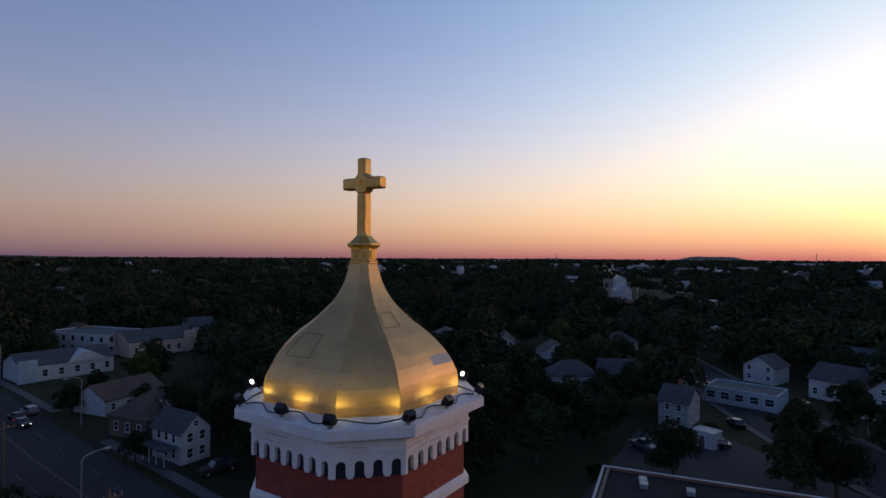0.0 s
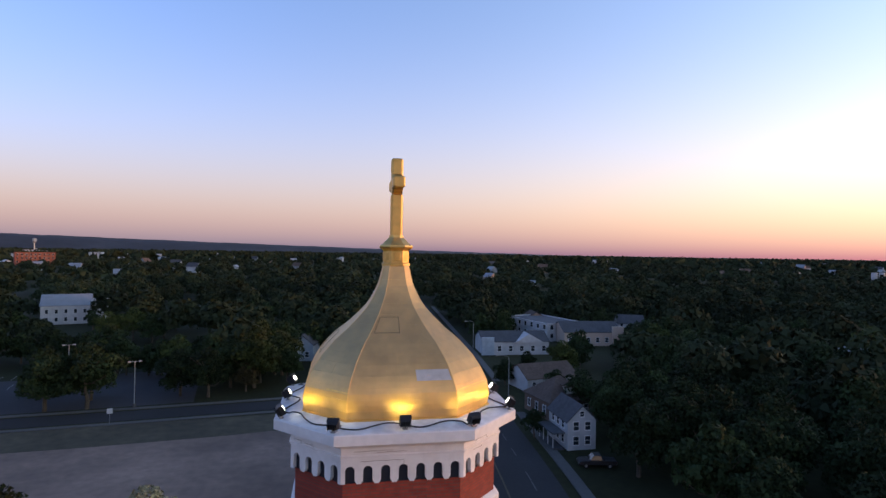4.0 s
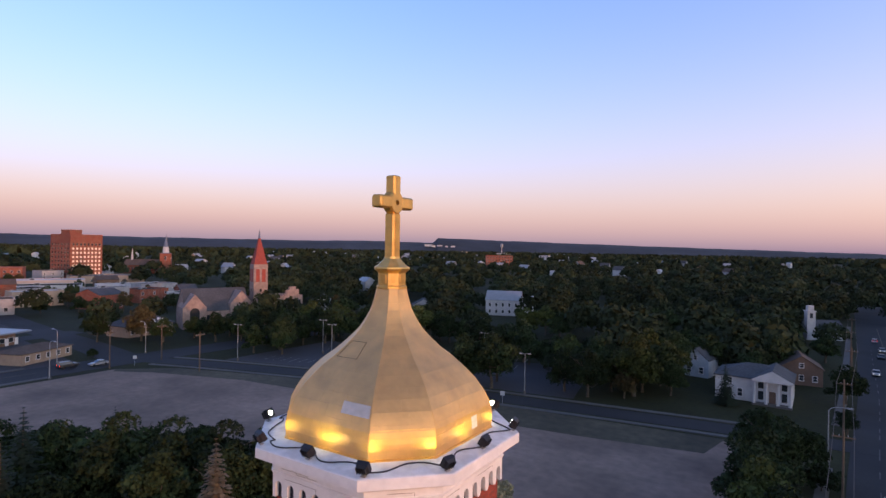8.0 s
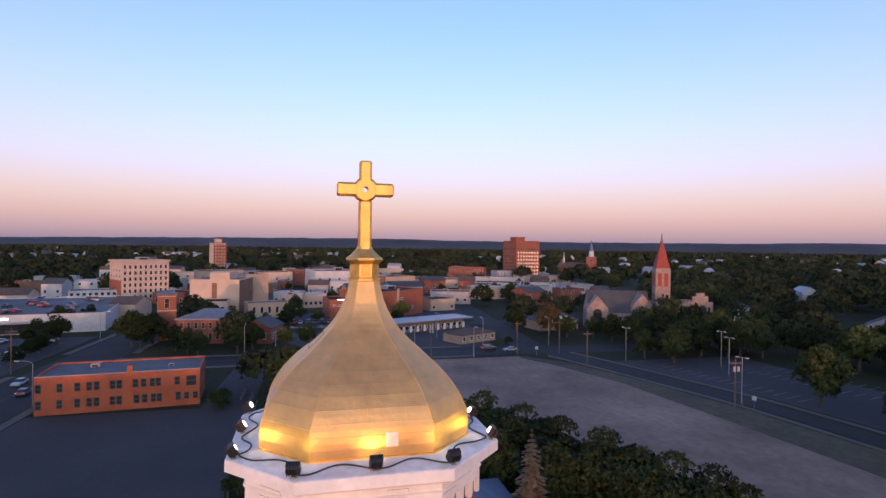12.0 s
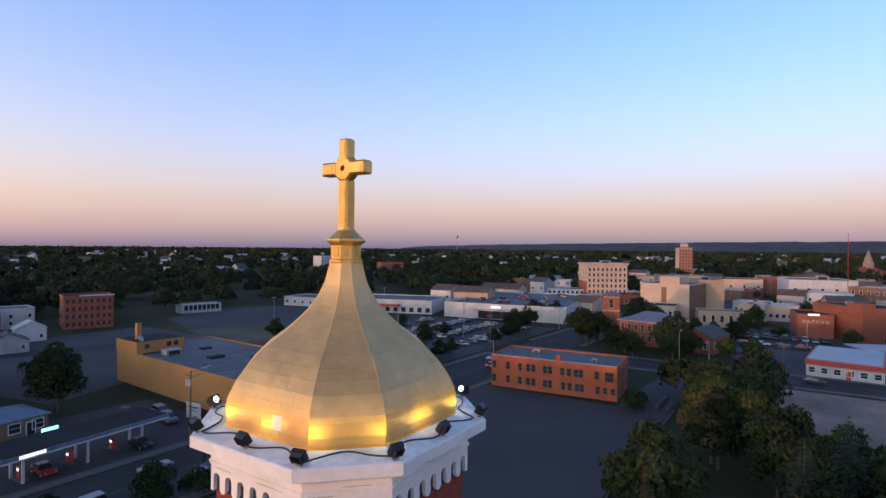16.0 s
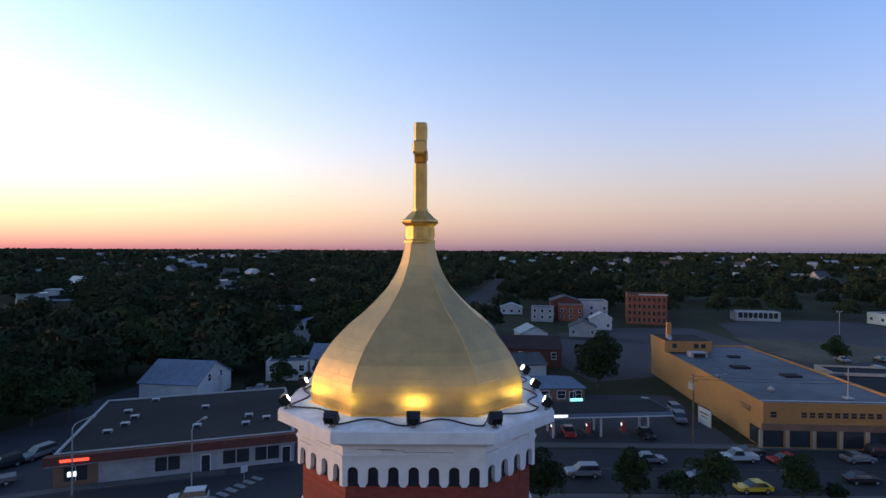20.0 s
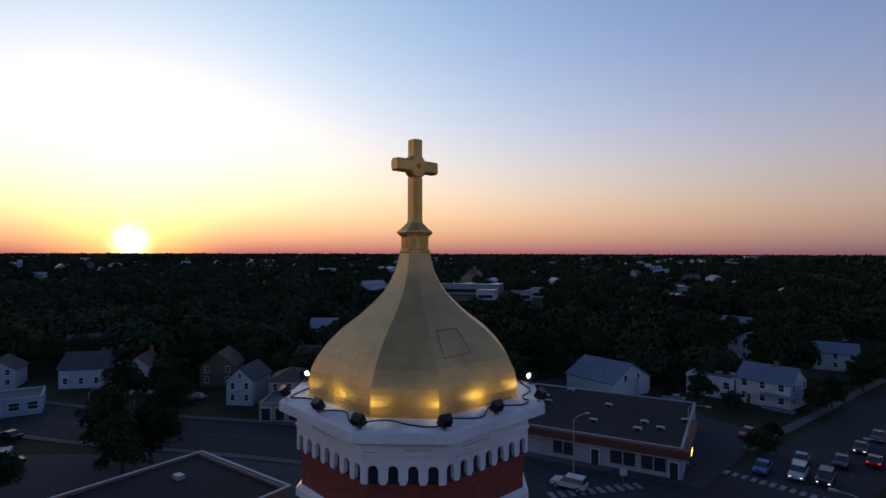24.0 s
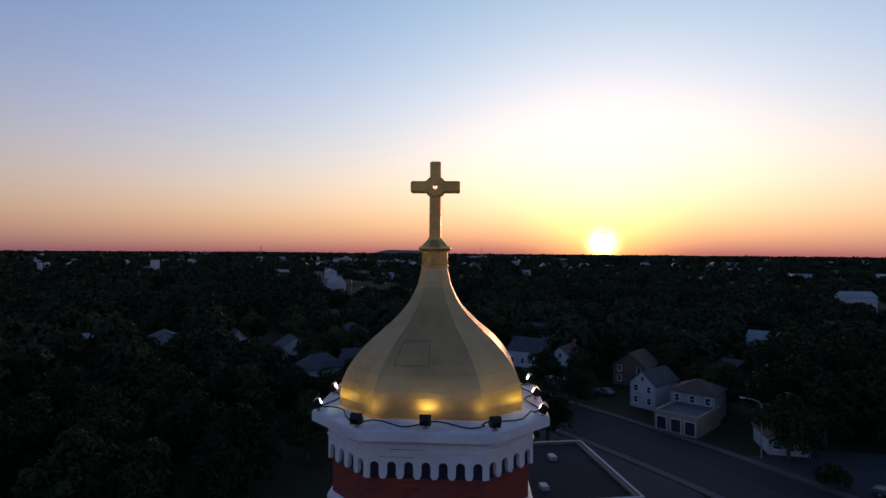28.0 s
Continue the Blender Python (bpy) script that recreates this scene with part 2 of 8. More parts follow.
PANEL_GREY = material("dark_grey_panel", (0.13, 0.14, 0.155), 0.75, 0.0, (0.8, 0.1), (0.2, 0.12))
STUCCO_TAN = material("ochre_stucco", (0.38, 0.19, 0.065), 0.85, 0.0, (1.5, 0.06), (0.15, 0.1), (25, 0.1))
CREAM = material("cream_panel", (0.5, 0.38, 0.3), 0.75, 0.0, (0.3, 0.07), (0.05, 0.1))
TAN = material("tan_masonry", (0.4, 0.3, 0.22), 0.85, 0.0, (0.3, 0.1), (0.05, 0.12))
STONE = material("grey_pink_stone", (0.27, 0.2, 0.175), 0.9, 0.0, (0.8, 0.22), (0.1, 0.15), (3, 0.4))
SLATE = material("slate_shingle", (0.075, 0.078, 0.085), 0.8, 0.0, (2.0, 0.2), (0.3, 0.15), (6, 0.4), spec=0.15)
SHINGLE_BROWN = material("brown_shingle", (0.11, 0.08, 0.065), 0.85, 0.0, (2.0, 0.2), (0.3, 0.15), (6, 0.4), spec=0.15)
SHINGLE_RED = material("red_tile", (0.28, 0.05, 0.035), 0.75, 0.0, (2.0, 0.2), (0.3, 0.15), (6, 0.4))
ROOF_PALE = material("pale_metal_roof", (0.27, 0.29, 0.31), 0.45, 0.2, (0.5, 0.08), (0.1, 0.1))
ROOF_FLAT = material("grey_roof_membrane", (0.115, 0.12, 0.135), 0.85, 0.0, (0.4, 0.15), (0.05, 0.25), (15, 0.2), spec=0.2)
ROOF_DARK = material("dark_roof_membrane", (0.024, 0.024, 0.027), 0.9, 0.0, (0.4, 0.15), (0.05, 0.25), (15, 0.2), spec=0.12)
ROOF_BLUE = material("blue_slate", (0.12, 0.15, 0.21), 0.6, 0.0, (1.0, 0.15), (0.1, 0.15), spec=0.2)
RED_PAINT = material("red_fascia", (0.42, 0.06, 0.05), 0.6)
SIGN_WHITE = glow("lit_white_sign", (0.9, 0.95, 1.0), 0.3)
SIGN_RED = glow("lit_red_sign", (1.0, 0.08, 0.04), 0.3)
SIGN_YELLOW = glow("lit_yellow_sign", (1.0, 0.75, 0.1), 0.7)
SIGN_TEAL = glow("lit_teal_sign", (0.3, 0.9, 0.8), 0.28)
FLOOD_GLOW = glow("floodlight_lens", (1.0, 0.95, 0.75), 4.0)
HEADLIGHT = glow("headlight_lens", (1.0, 0.95, 0.8), 0.5)
TAILLIGHT = glow("tail_light_lens", (1.0, 0.05, 0.03), 0.4)
STREET_GLOW = glow("street_lamp_lens", (1.0, 0.93, 0.8), 0.7)
CLOUD_GLOW = glow("sunlit_cloud", (1.0, 0.85, 0.35), 0.45)
PANE_GLOW = glow("lit_window", (1.0, 0.7, 0.5), 0.045)
MAROON = material("dark_maroon_metal", (0.042, 0.02, 0.019), 0.7, 0.0, (1.0, 0.15), (0.2, 0.2), (6, 0.2), spec=0.15)
FASCIA_RED = material("red_brown_shingle", (0.11, 0.038, 0.028), 0.8, 0.0, (2.0, 0.2), (0.3, 0.15), (6, 0.4))
# flat navy that stands for the shade inside the corbel arches
ARCH_SHADE = material("dark_louvre_recess", (0.018, 0.02, 0.03), 0.7)
SEAM = material("dark_seam", (0.09, 0.06, 0.03), 0.7)
TYRE = material("tyre_rubber", (0.02, 0.02, 0.02), 0.85)


# ---------------------------------------------------------------- mesh tools
class Mesh:
    """Collects vertices and faces, then becomes one mesh."""

    def __init__(self):
        self.v, self.f = [], []

    def add(self, verts, faces):
        k = len(self.v)
        self.v += [tuple(p) for p in verts]
        self.f += [tuple(i + k for i in face) for face in faces]
        return self

    def box(self, x0, x1, y0, y1, z0, z1):
        v = [(x0, y0, z0), (x1, y0, z0), (x1, y1, z0), (x0, y1, z0), (x0, y0, z1), (x1, y0, z1), (x1, y1, z1), (x0, y1, z1)]
        return self.add(v, [(3, 2, 1, 0), (4, 5, 6, 7), (0, 1, 5, 4), (1, 2, 6, 5), (2, 3, 7, 6), (3, 0, 4, 7)])

    def loft(self, rings, caps=True, closed=True):
        """Rings of equal length, counter-clockwise from above, from bottom to top."""
        k, n = len(rings), len(rings[0])
        v = [p for ring in rings for p in ring]
        f = []
        for i in range(k - 1):
            for j in range(n if closed else n - 1):
                a, b = i * n + j, i * n + (j + 1) % n
                f.append((a, b, b + n, a + n))
        if caps:
            f += [tuple(reversed(range(n))), tuple(range((k - 1) * n, k * n))]
        return self.add(v, f)

    def prism(self, poly, z0, z1):
        return self.loft([[(x, y, z0) for x, y in poly], [(x, y, z1) for x, y in poly]])

    def chamfered(self, x0, x1, y0, y1, z0, z1, c):
        def ring(d, z):
            a, b, e, g = x0 + d, x1 - d, y0 + d, y1 - d
            return [(a + c, e, z), (b - c, e, z), (b, e + c, z), (b, g - c, z), (b - c, g, z), (a + c, g, z), (a, g - c, z), (a, e + c, z)]
        return self.loft([ring(c, z0), ring(0, z0 + c), ring(0, z1 - c), ring(c, z1)])

    def tube(self, points, radii, n=8):
        pts = [Vector(p) for p in points]
        radii = radii if hasattr(radii, "__len__") else [radii] * len(pts)
        rings = []
        for i, p in enumerate(pts):
            d = (pts[min(i + 1, len(pts) - 1)] - pts[max(i - 1, 0)]).normalized()
            side = d.cross(Vector((0, 0, 1)) if abs(d.z) < 0.95 else Vector((1, 0, 0))).normalized()
            up = side.cross(d)
            rings.append([p + (side * math.cos(2 * math.pi * j / n) - up * math.sin(2 * math.pi * j / n)) * -radii[i] for j in range(n)])
        return self.loft([[tuple(q) for q in r] for r in rings])

    def data(self, name, mat, smooth=False):
        me = bpy.data.meshes.new(name)
        me.from_pydata(self.v, [], self.f)
        if mat:
            me.materials.append(mat)
        if smooth:
            me.polygons.foreach_set("use_smooth", [True] * len(me.polygons))
        me.update()
        return me


def part(name, mesh, mat, parent=None, label="", at=None, smooth=False):
    """One mesh object; under a thing or a part where a parent is given."""
    ob = new(name, mesh.data(name, mat, smooth) if isinstance(mesh, Mesh) else mesh)
    if at is not None:
        ob.matrix_basis = at
    if parent is not None:
        ob.parent = parent
    if label:
        ob["label"] = label
    return ob


def thing(name, label, category, at=None, group="", kind=""):
    ob = new(name)
    ob.empty_display_size = 0.3
    if at is not None:
        ob.matrix_basis = at
    return tagged(ob, label, category, group, kind)


def structure(name, mesh, mat, label, category):
    return tagged(part(name, mesh, mat), label, category, kind="structure")


def lerp(a, b, t):
    return a + (b - a) * t


rnd = random.Random(7)
KEEP_OUT = []  # circles in which no wild tree stands


def clear(x, y, r):
    KEEP_OUT.append((x, y, r))


# ---------------------------------------------------------------- ground, hills, roads
def ground_sheet():
    m, n = Mesh(), 96
    radii = [0, 40, 90, 160, 260, 400, 650, 1000, 1600, 2500, 3600, 4750]
    v = [(0, 0, 0)] + [(r * math.cos(2 * math.pi * j / n), r * math.sin(2 * math.pi * j / n), 0) for r in radii[1:] for j in range(n)]
    f = [(0, 1 + j, 1 + (j + 1) % n) for j in range(n)]
    for i in range(len(radii) - 2):
        for j in range(n):
            a, b = 1 + i * n + j, 1 + i * n + (j + 1) % n
            f.append((a, a + n, b + n, b))
    m.add(v, f)
    return structure("ground", m, GRASS, "dark grass and earth reaching to the horizon", "ground")


ground_sheet()


def bump_at(az, centre, width, sharp=1.0):
    d = (az - centre + 180) % 360 - 180
    return math.exp(-abs(d / width) ** (2 * sharp))


def ridge_elevation(az):
    """Degrees by which the far ridge stands over the eye's level: an escarpment climbing to a bluff, then a long wooded upland."""
    a = az % 360
    e = -0.15 + 0.012 * math.sin(az * 0.9) + 0.01 * math.sin(az * 2.3 + 1) + 0.32 * bump_at(az, 7.1, 2.7, 3) + 0.06 * bump_at(az, 21, 5)
    if 66 < a <= 123.8:
        e += 1.32 * ((a - 66) / 57.8) ** 1.15
    elif 123.8 < a <= 180:
        e += 0.81 + 0.16 * bump_at(az, 174, 8) + 0.1 * bump_at(az, 131, 3)
    elif 180 < a < 218:
        e += 0.95 * ((218 - a) / 38) ** 0.48
    return e


def ridge(name, distance, lift, mat, label):
    m, n = Mesh(), 720
    rings = [[], [], []]
    for j in range(n):
        az = 360.0 * j / n - 180
        a = radians(az)
        z = max(31 + distance * math.tan(radians(ridge_elevation(az) + lift)), 3.0)
        z += 1.6 * noise.noise(Vector((az * 3.1, 0, 0))) + 1.2 * noise.noise(Vector((az * 9.0, 5, 0)))
        c, s = math.cos(a), math.sin(a)
        for k, (rr, zz) in enumerate(((distance - 500, -0.5), (distance - 120, z * 0.8), (distance, z))):
            rings[k].append((c * rr, s * rr, zz))
    m.loft(rings, caps=False)
    return tagged(part(name, m, mat), label, "hills", kind="structure")


ridge("backdrop", 4600, 0.0, HAZY_HILL, "low wooded hills along the horizon at dusk")


def offset_line(points, d):
    out = []
    for i, p in enumerate(points):
        a, b = Vector(points[max(i - 1, 0)]), Vector(points[min(i + 1, len(points) - 1)])
        t = (b - a).normalized()
        out.append((p[0] - t.y * d, p[1] + t.x * d))
    return out


def smooth_line(points, steps=4):
    out = []
    for i in range(len(points) - 1):
        p = [Vector(points[k]) for k in (max(i - 1, 0), i, i + 1, min(i + 2, len(points) - 1))]
        for s in range(steps):
            t = s / steps
            out.append(tuple(0.5 * ((2 * p[1]) + (p[2] - p[0]) * t + (2 * p[0] - 5 * p[1] + 4 * p[2] - p[3]) * t * t + (3 * p[1] - p[0] - 3 * p[2] + p[3]) * t ** 3)))
    return out + [tuple(points[-1])]


def strip(points, left, right, z0, z1):
    """A slab along a line, from left to right of it."""
    m = Mesh()
    a, b = offset_line(points, left), offset_line(points, right)
    rings = [[(*q, z0), (*p, z0), (*p, z1), (*q, z1)] for p, q in zip(a, b)]
    return m.loft(rings)


STREETS = {
    "long_street": (smooth_line([(-73.1, -609.9), (-40.3, -410.5), (-18.6, -297.4), (-0.1, -177.5), (6.6, -105.3), (10.4, -61.3), (14.5, 0), (20.7, 56.2), (23.3, 87.4), (28.5, 140), (31.5, 180.9), (39.4, 292), (55.1, 549)]), 7.4),
    "cross_street": (smooth_line([(10.4, -61.7), (-19.8, -62.3), (-59.3, -61.5), (-98.2, -60.4), (-144.1, -59), (-186.2, -57.1), (-322.6, -51.2)]), 7.6),
    "slanting_street": (smooth_line([(10.4, -60.4), (26.1, -53.2), (44.7, -47), (61.4, -38.5), (78.9, -27.3), (98, -13.4), (121.9, -0.2), (145.9, 12.9), (167.4, 23.9)]), 6.6),
    "lot_street": (smooth_line([(-144.3, 68.5), (-123.7, 76), (-101.1, 82.8), (-78.6, 88.8), (-39.6, 94.2), (-2.5, 99.5), (21.1, 102.1)]), 3.1),
    "diner_street": (smooth_line([(-143.1, -58.5), (-143.2, -23), (-143.8, 2), (-144.8, 31.3), (-144.4, 62.6), (-141.6, 109.5), (-143.4, 187.5)]), 6.2),
    "upper_street": (smooth_line([(-144.3, 66.5), (-179.3, 70.9), (-232.9, 75.6), (-320.5, 86.6)]), 5.0),
    "branch_street": (smooth_line([(-4, -152), (-18, -172), (-36, -178), (-58, -172), (-84, -160), (-98, -132), (-100, -100), (-101, -78)]), 4.4),
    "side_street": (smooth_line([(-192, -55.5), (-193.3, -16.5), (-197.6, 22.3), (-205.5, 81.1)]), 4.5),
}
for k, (name, (line, half)) in enumerate(STREETS.items()):
    structure("road", strip(line, half, -half, -0.2, 0.03 + 0.005 * k), ASPHALT, "dark asphalt street at dusk", "road")


def stretch(line, y_or_x, lo, hi):
    return [p for p in line if lo <= p[y_or_x] <= hi]


def pavement(line, inner, width, label="pale concrete pavement with a kerb"):
    side = 1 if inner > 0 else -1
    structure("pavement", strip(line, max(inner, inner + side * width), min(inner, inner + side * width), -0.1, 0.15), PAVING, label, "pavement")


LONG = STREETS["long_street"][0]
for lo, hi in ((-300, -73), (-52, 98), (112, 300)):
    seg = stretch(LONG, 1, lo, hi)
    pavement(seg, 9.2, 1.6), pavement(seg, -9.0, 1.7)
CROSS = STREETS["cross_street"][0]
for lo, hi in ((-138, -2), (-320, -156)):
    seg = stretch(CROSS, 0, lo, hi)
    pavement(seg, 8.0, 1.9), pavement(seg, -8.0, 1.8)
LOTLINE = STREETS["lot_street"][0]
pavement(stretch(LOTLINE, 0, -136, 9), -4.2, 1.2), pavement(stretch(LOTLINE, 0, -136, 9), 4.0, 1.2)
DINER = STREETS["diner_street"][0]
pavement(stretch(DINER, 1, -52, 52), -6.6, 1.6), pavement(stretch(DINER, 1, -52, 52), 6.6, 1.6)
SLANT = STREETS["slanting_street"][0]
pavement(stretch(SLANT, 0, 24, 200), -7.2, 1.5), pavement(stretch(SLANT, 0, 30, 200), 7.0, 1.5)


def dashes(line, side, length, gap, width, z, mat, name, label):
    m, run, along = Mesh(), 0.0, offset_line(line, side)
    for p, q in zip(along[:-1], along[1:]):
        p, q = Vector(p), Vector(q)
        d, t, s = (q - p).length, (q - p).normalized(), 0.0
        while s < d:
            a = p + t * s
            b = p + t * min(s + length, d)
            nrm = Vector((-t.y, t.x)) * width / 2
            m.add([(*(a - nrm), z), (*(b - nrm), z), (*(b + nrm), z), (*(a + nrm), z)], [(0, 1, 2, 3)])
            s += length + gap
    tagged(part(name, m, mat), label, "road marking", kind="structure")


dashes(stretch(LONG, 1, -300, -75), 0.2, 30, 0, 0.25, 0.075, YELLOW_LINE, "centre_line", "worn yellow centre line")
dashes(stretch(LONG, 1, -50, 300), 0.2, 30, 0, 0.25, 0.075, YELLOW_LINE, "centre_line", "worn yellow centre line")
dashes(stretch(LONG, 1, -50, 250), 3.7, 3, 6, 0.16, 0.075, LANE, "lane_line", "worn white lane dashes")
dashes(stretch(LONG, 1, -50, 250), -3.7, 3, 6, 0.16, 0.075, LANE, "lane_line", "worn white lane dashes")
dashes(stretch(LONG, 1, -250, -75), 3.7, 3, 6, 0.16, 0.075, LANE, "lane_line", "worn white lane dashes")
dashes(stretch(CROSS, 0, -138, -4), 0, 30, 0, 0.22, 0.085, YELLOW_LINE, "centre_line", "worn yellow centre line")
dashes(stretch(DINER, 1, -50, 50), 0, 30, 0, 0.2, 0.095, YELLOW_LINE, "centre_line", "worn yellow centre line")
dashes(stretch(SLANT, 0, 28, 190), 0, 30, 0, 0.2, 0.09, YELLOW_LINE, "centre_line", "worn yellow centre line")


def crossing(x0, y0, x1, y1, n, length):
    """Zebra bars from one kerb to the other."""
    m = Mesh()
    d = Vector((x1 - x0, y1 - y0))
    t = d.normalized()
    s = Vector((-t.y, t.x)) * length / 2
    for i in range(n):
        c = Vector((x0, y0)) + d * (i + 0.5) / n
        w = t * d.length / n * 0.28
        m.add([(*(c - w - s), 0.09), (*(c + w - s), 0.09), (*(c + w + s), 0.09), (*(c - w + s), 0.09)], [(0, 1, 2, 3)])
    tagged(part("crosswalk", m, LINE), "worn white zebra crossing bars", "crosswalk", kind="structure")


crossing(2.9, -71.6, 17.9, -71.9, 13, 1.6)
crossing(23.3, -59.1, 30, -47.3, 10, 1.8)
crossing(-0.6, -69.2, -0.7, -55.6, 11, 1.6)
crossing(5.3, -51.2, 20.2, -50.4, 13, 1.6)


def sheet(name, poly, z, mat, label, category):
    m = Mesh()
    m.prism(poly, -0.2, z)
    return structure(name, m, mat, label, category)


sheet("church_lot", [(-17.9, -51.6), (-98.6, -51), (-98.9, -21.2), (-117.4, -20.4), (-135.9, -19.2), (-135.7, -11.5), (-102.6, -11.6), (-59.7, -11.5), (-39.5, -9.5), (-18, -10)], 0.02, LOT, "wide empty parking lot of old dark asphalt", "parking lot")
sheet("gravel_lot", [(-134.7, 15.6), (-134.7, 58.6), (-124.8, 68.2), (-100.2, 76.2), (-76.7, 82.1), (-39.7, 87.4), (-0.7, 92.2), (7, 79.9), (4.7, 58.4), (-13.1, 47.2), (-44.2, 39.7), (-71.8, 22.5), (-95.5, 7.2), (-117, 3.6), (-134.5, 3.8)], 0.024, GRAVEL, "bare pale gravel lot with tyre marks", "gravel lot")
sheet("north_lot", [(-123.5, 82.8), (-80.4, 95.3), (-41.4, 100.6), (-30.7, 102.3), (-37, 137.1), (-68.3, 125.8), (-95.6, 124.3), (-122.9, 122.8)], 0.022, LOT, "parking lot of grey asphalt among trees", "parking lot")
sheet("mall_lot", [(-102, -72), (-192, -70), (-192, -128), (-180, -180), (-182, -222), (-150, -228), (-118, -216), (-106, -180), (-102, -150)], 0.022, LOT, "large shopping-centre parking lot", "parking lot")
sheet("back_lot", [(-36, -112), (-82, -128), (-101, -160), (-100, -200), (-70, -200), (-44, -186), (-30, -140)], 0.019, LOT, "worn asphalt lot behind the stores", "parking lot")
sheet("lawn", [(-99, -130), (-132, -140), (-150, -152), (-128, -170), (-104, -178), (-100, -160)], 0.026, DRY_GRASS, "strip of olive lawn between the lots", "lawn")
sheet("fuel_forecourt", [(-2.7, -70.2), (-47.7, -70.1), (-48.7, -100.9), (-3.5, -101.4)], 0.02, LOT, "fuel station forecourt of dark asphalt", "forecourt")
sheet("shop_lot", [(17.3, -56.3), (24.2, -58.2), (53.6, -47.7), (69.3, -37.2), (74.4, -58.9), (66, -108.2), (18.5, -93.4)], 0.016, LOT, "asphalt lot round the shops", "parking lot")
sheet("street_lot", [(37.5, 12.8), (89.6, 14.5), (97.4, 4.8), (76.7, -18.8), (59.4, -31.6), (41.7, -28.5)], 0.018, LOT, "asphalt lot behind a flat-roofed building", "parking lot")
sheet("diner_lot", [(-150.1, 2.1), (-149.3, 56.8), (-208.7, 63.5), (-216.5, -0.8), (-185.5, -16.6)], 0.018, LOT, "asphalt yard round the diner and motel", "parking lot")
sheet("town_yard", [(-217.3, -46.9), (-215.4, 71.4), (-349.9, 92.9), (-411.4, -52), (-322.6, -49.3)], 0.014, LOT, "asphalt yards between the town blocks", "parking lot")


def stalls(x, y, rot, n, pitch=2.7, length=5.2):
    m = Mesh()
    for i in range(n + 1):
        u = i * pitch
        m.add([(u - 0.06, 0, 0.04), (u + 0.06, 0, 0.04), (u + 0.06, length, 0.04), (u - 0.06, length, 0.04)], [(0, 1, 2, 3)])
    tagged(part("parking_lines", m, LINE, at=pose(x, y, 0, 0, 0, rot)), "white parking bay lines", "road marking", kind="structure")


for x, y, r, n in ((44.6, -24.4, 16, 9), (-115.6, 89.6, 14, 14), (-111.4, 107.1, 14, 22), (-107.4, 117.7, 14, 20), (-181.4, -79.6, 0, 26), (-181.4, -93.5, 0, 26), (-184.4, -107.3, 0, 28), (-176.9, -120.9, 0, 26), (-167.3, -134.5, 0, 22), (-157.9, -148.2, 0, 18), (36.1, -67.7, -18, 8), (-61.7, -102.6, 86, 9)):
    stalls(x, y, r, n)
# dirt verge between gravel and street
sheet("verge", [(-134.7, 59.1), (-123.8, 69.2), (-100.2, 77.1), (-76.7, 83.3), (-39.6, 88.7), (-0.6, 93.2), (-2.7, 83.9), (-20.3, 80.3), (-39.8, 77.6), (-57.3, 76), (-76.9, 73.8), (-100.3, 70.8), (-123.9, 62.8), (-132.7, 57.6)], 0.03, DRY_GRASS, "strip of dry grass beside the street", "verge")


# ---------------------------------------------------------------- the church tower
def octo(a, z):
    """The tower's outline: a square with cut corners, a metres from axis to wide face."""
    b = 1.605 - 0.4142 * (3.06 - a) if a > 2.3 else 0.557 * a
    return [(-b, -a, z), (b, -a, z), (a, -b, z), (a, b, z), (b, a, z), (-b, a, z), (-a, b, z), (-a, -b, z)]


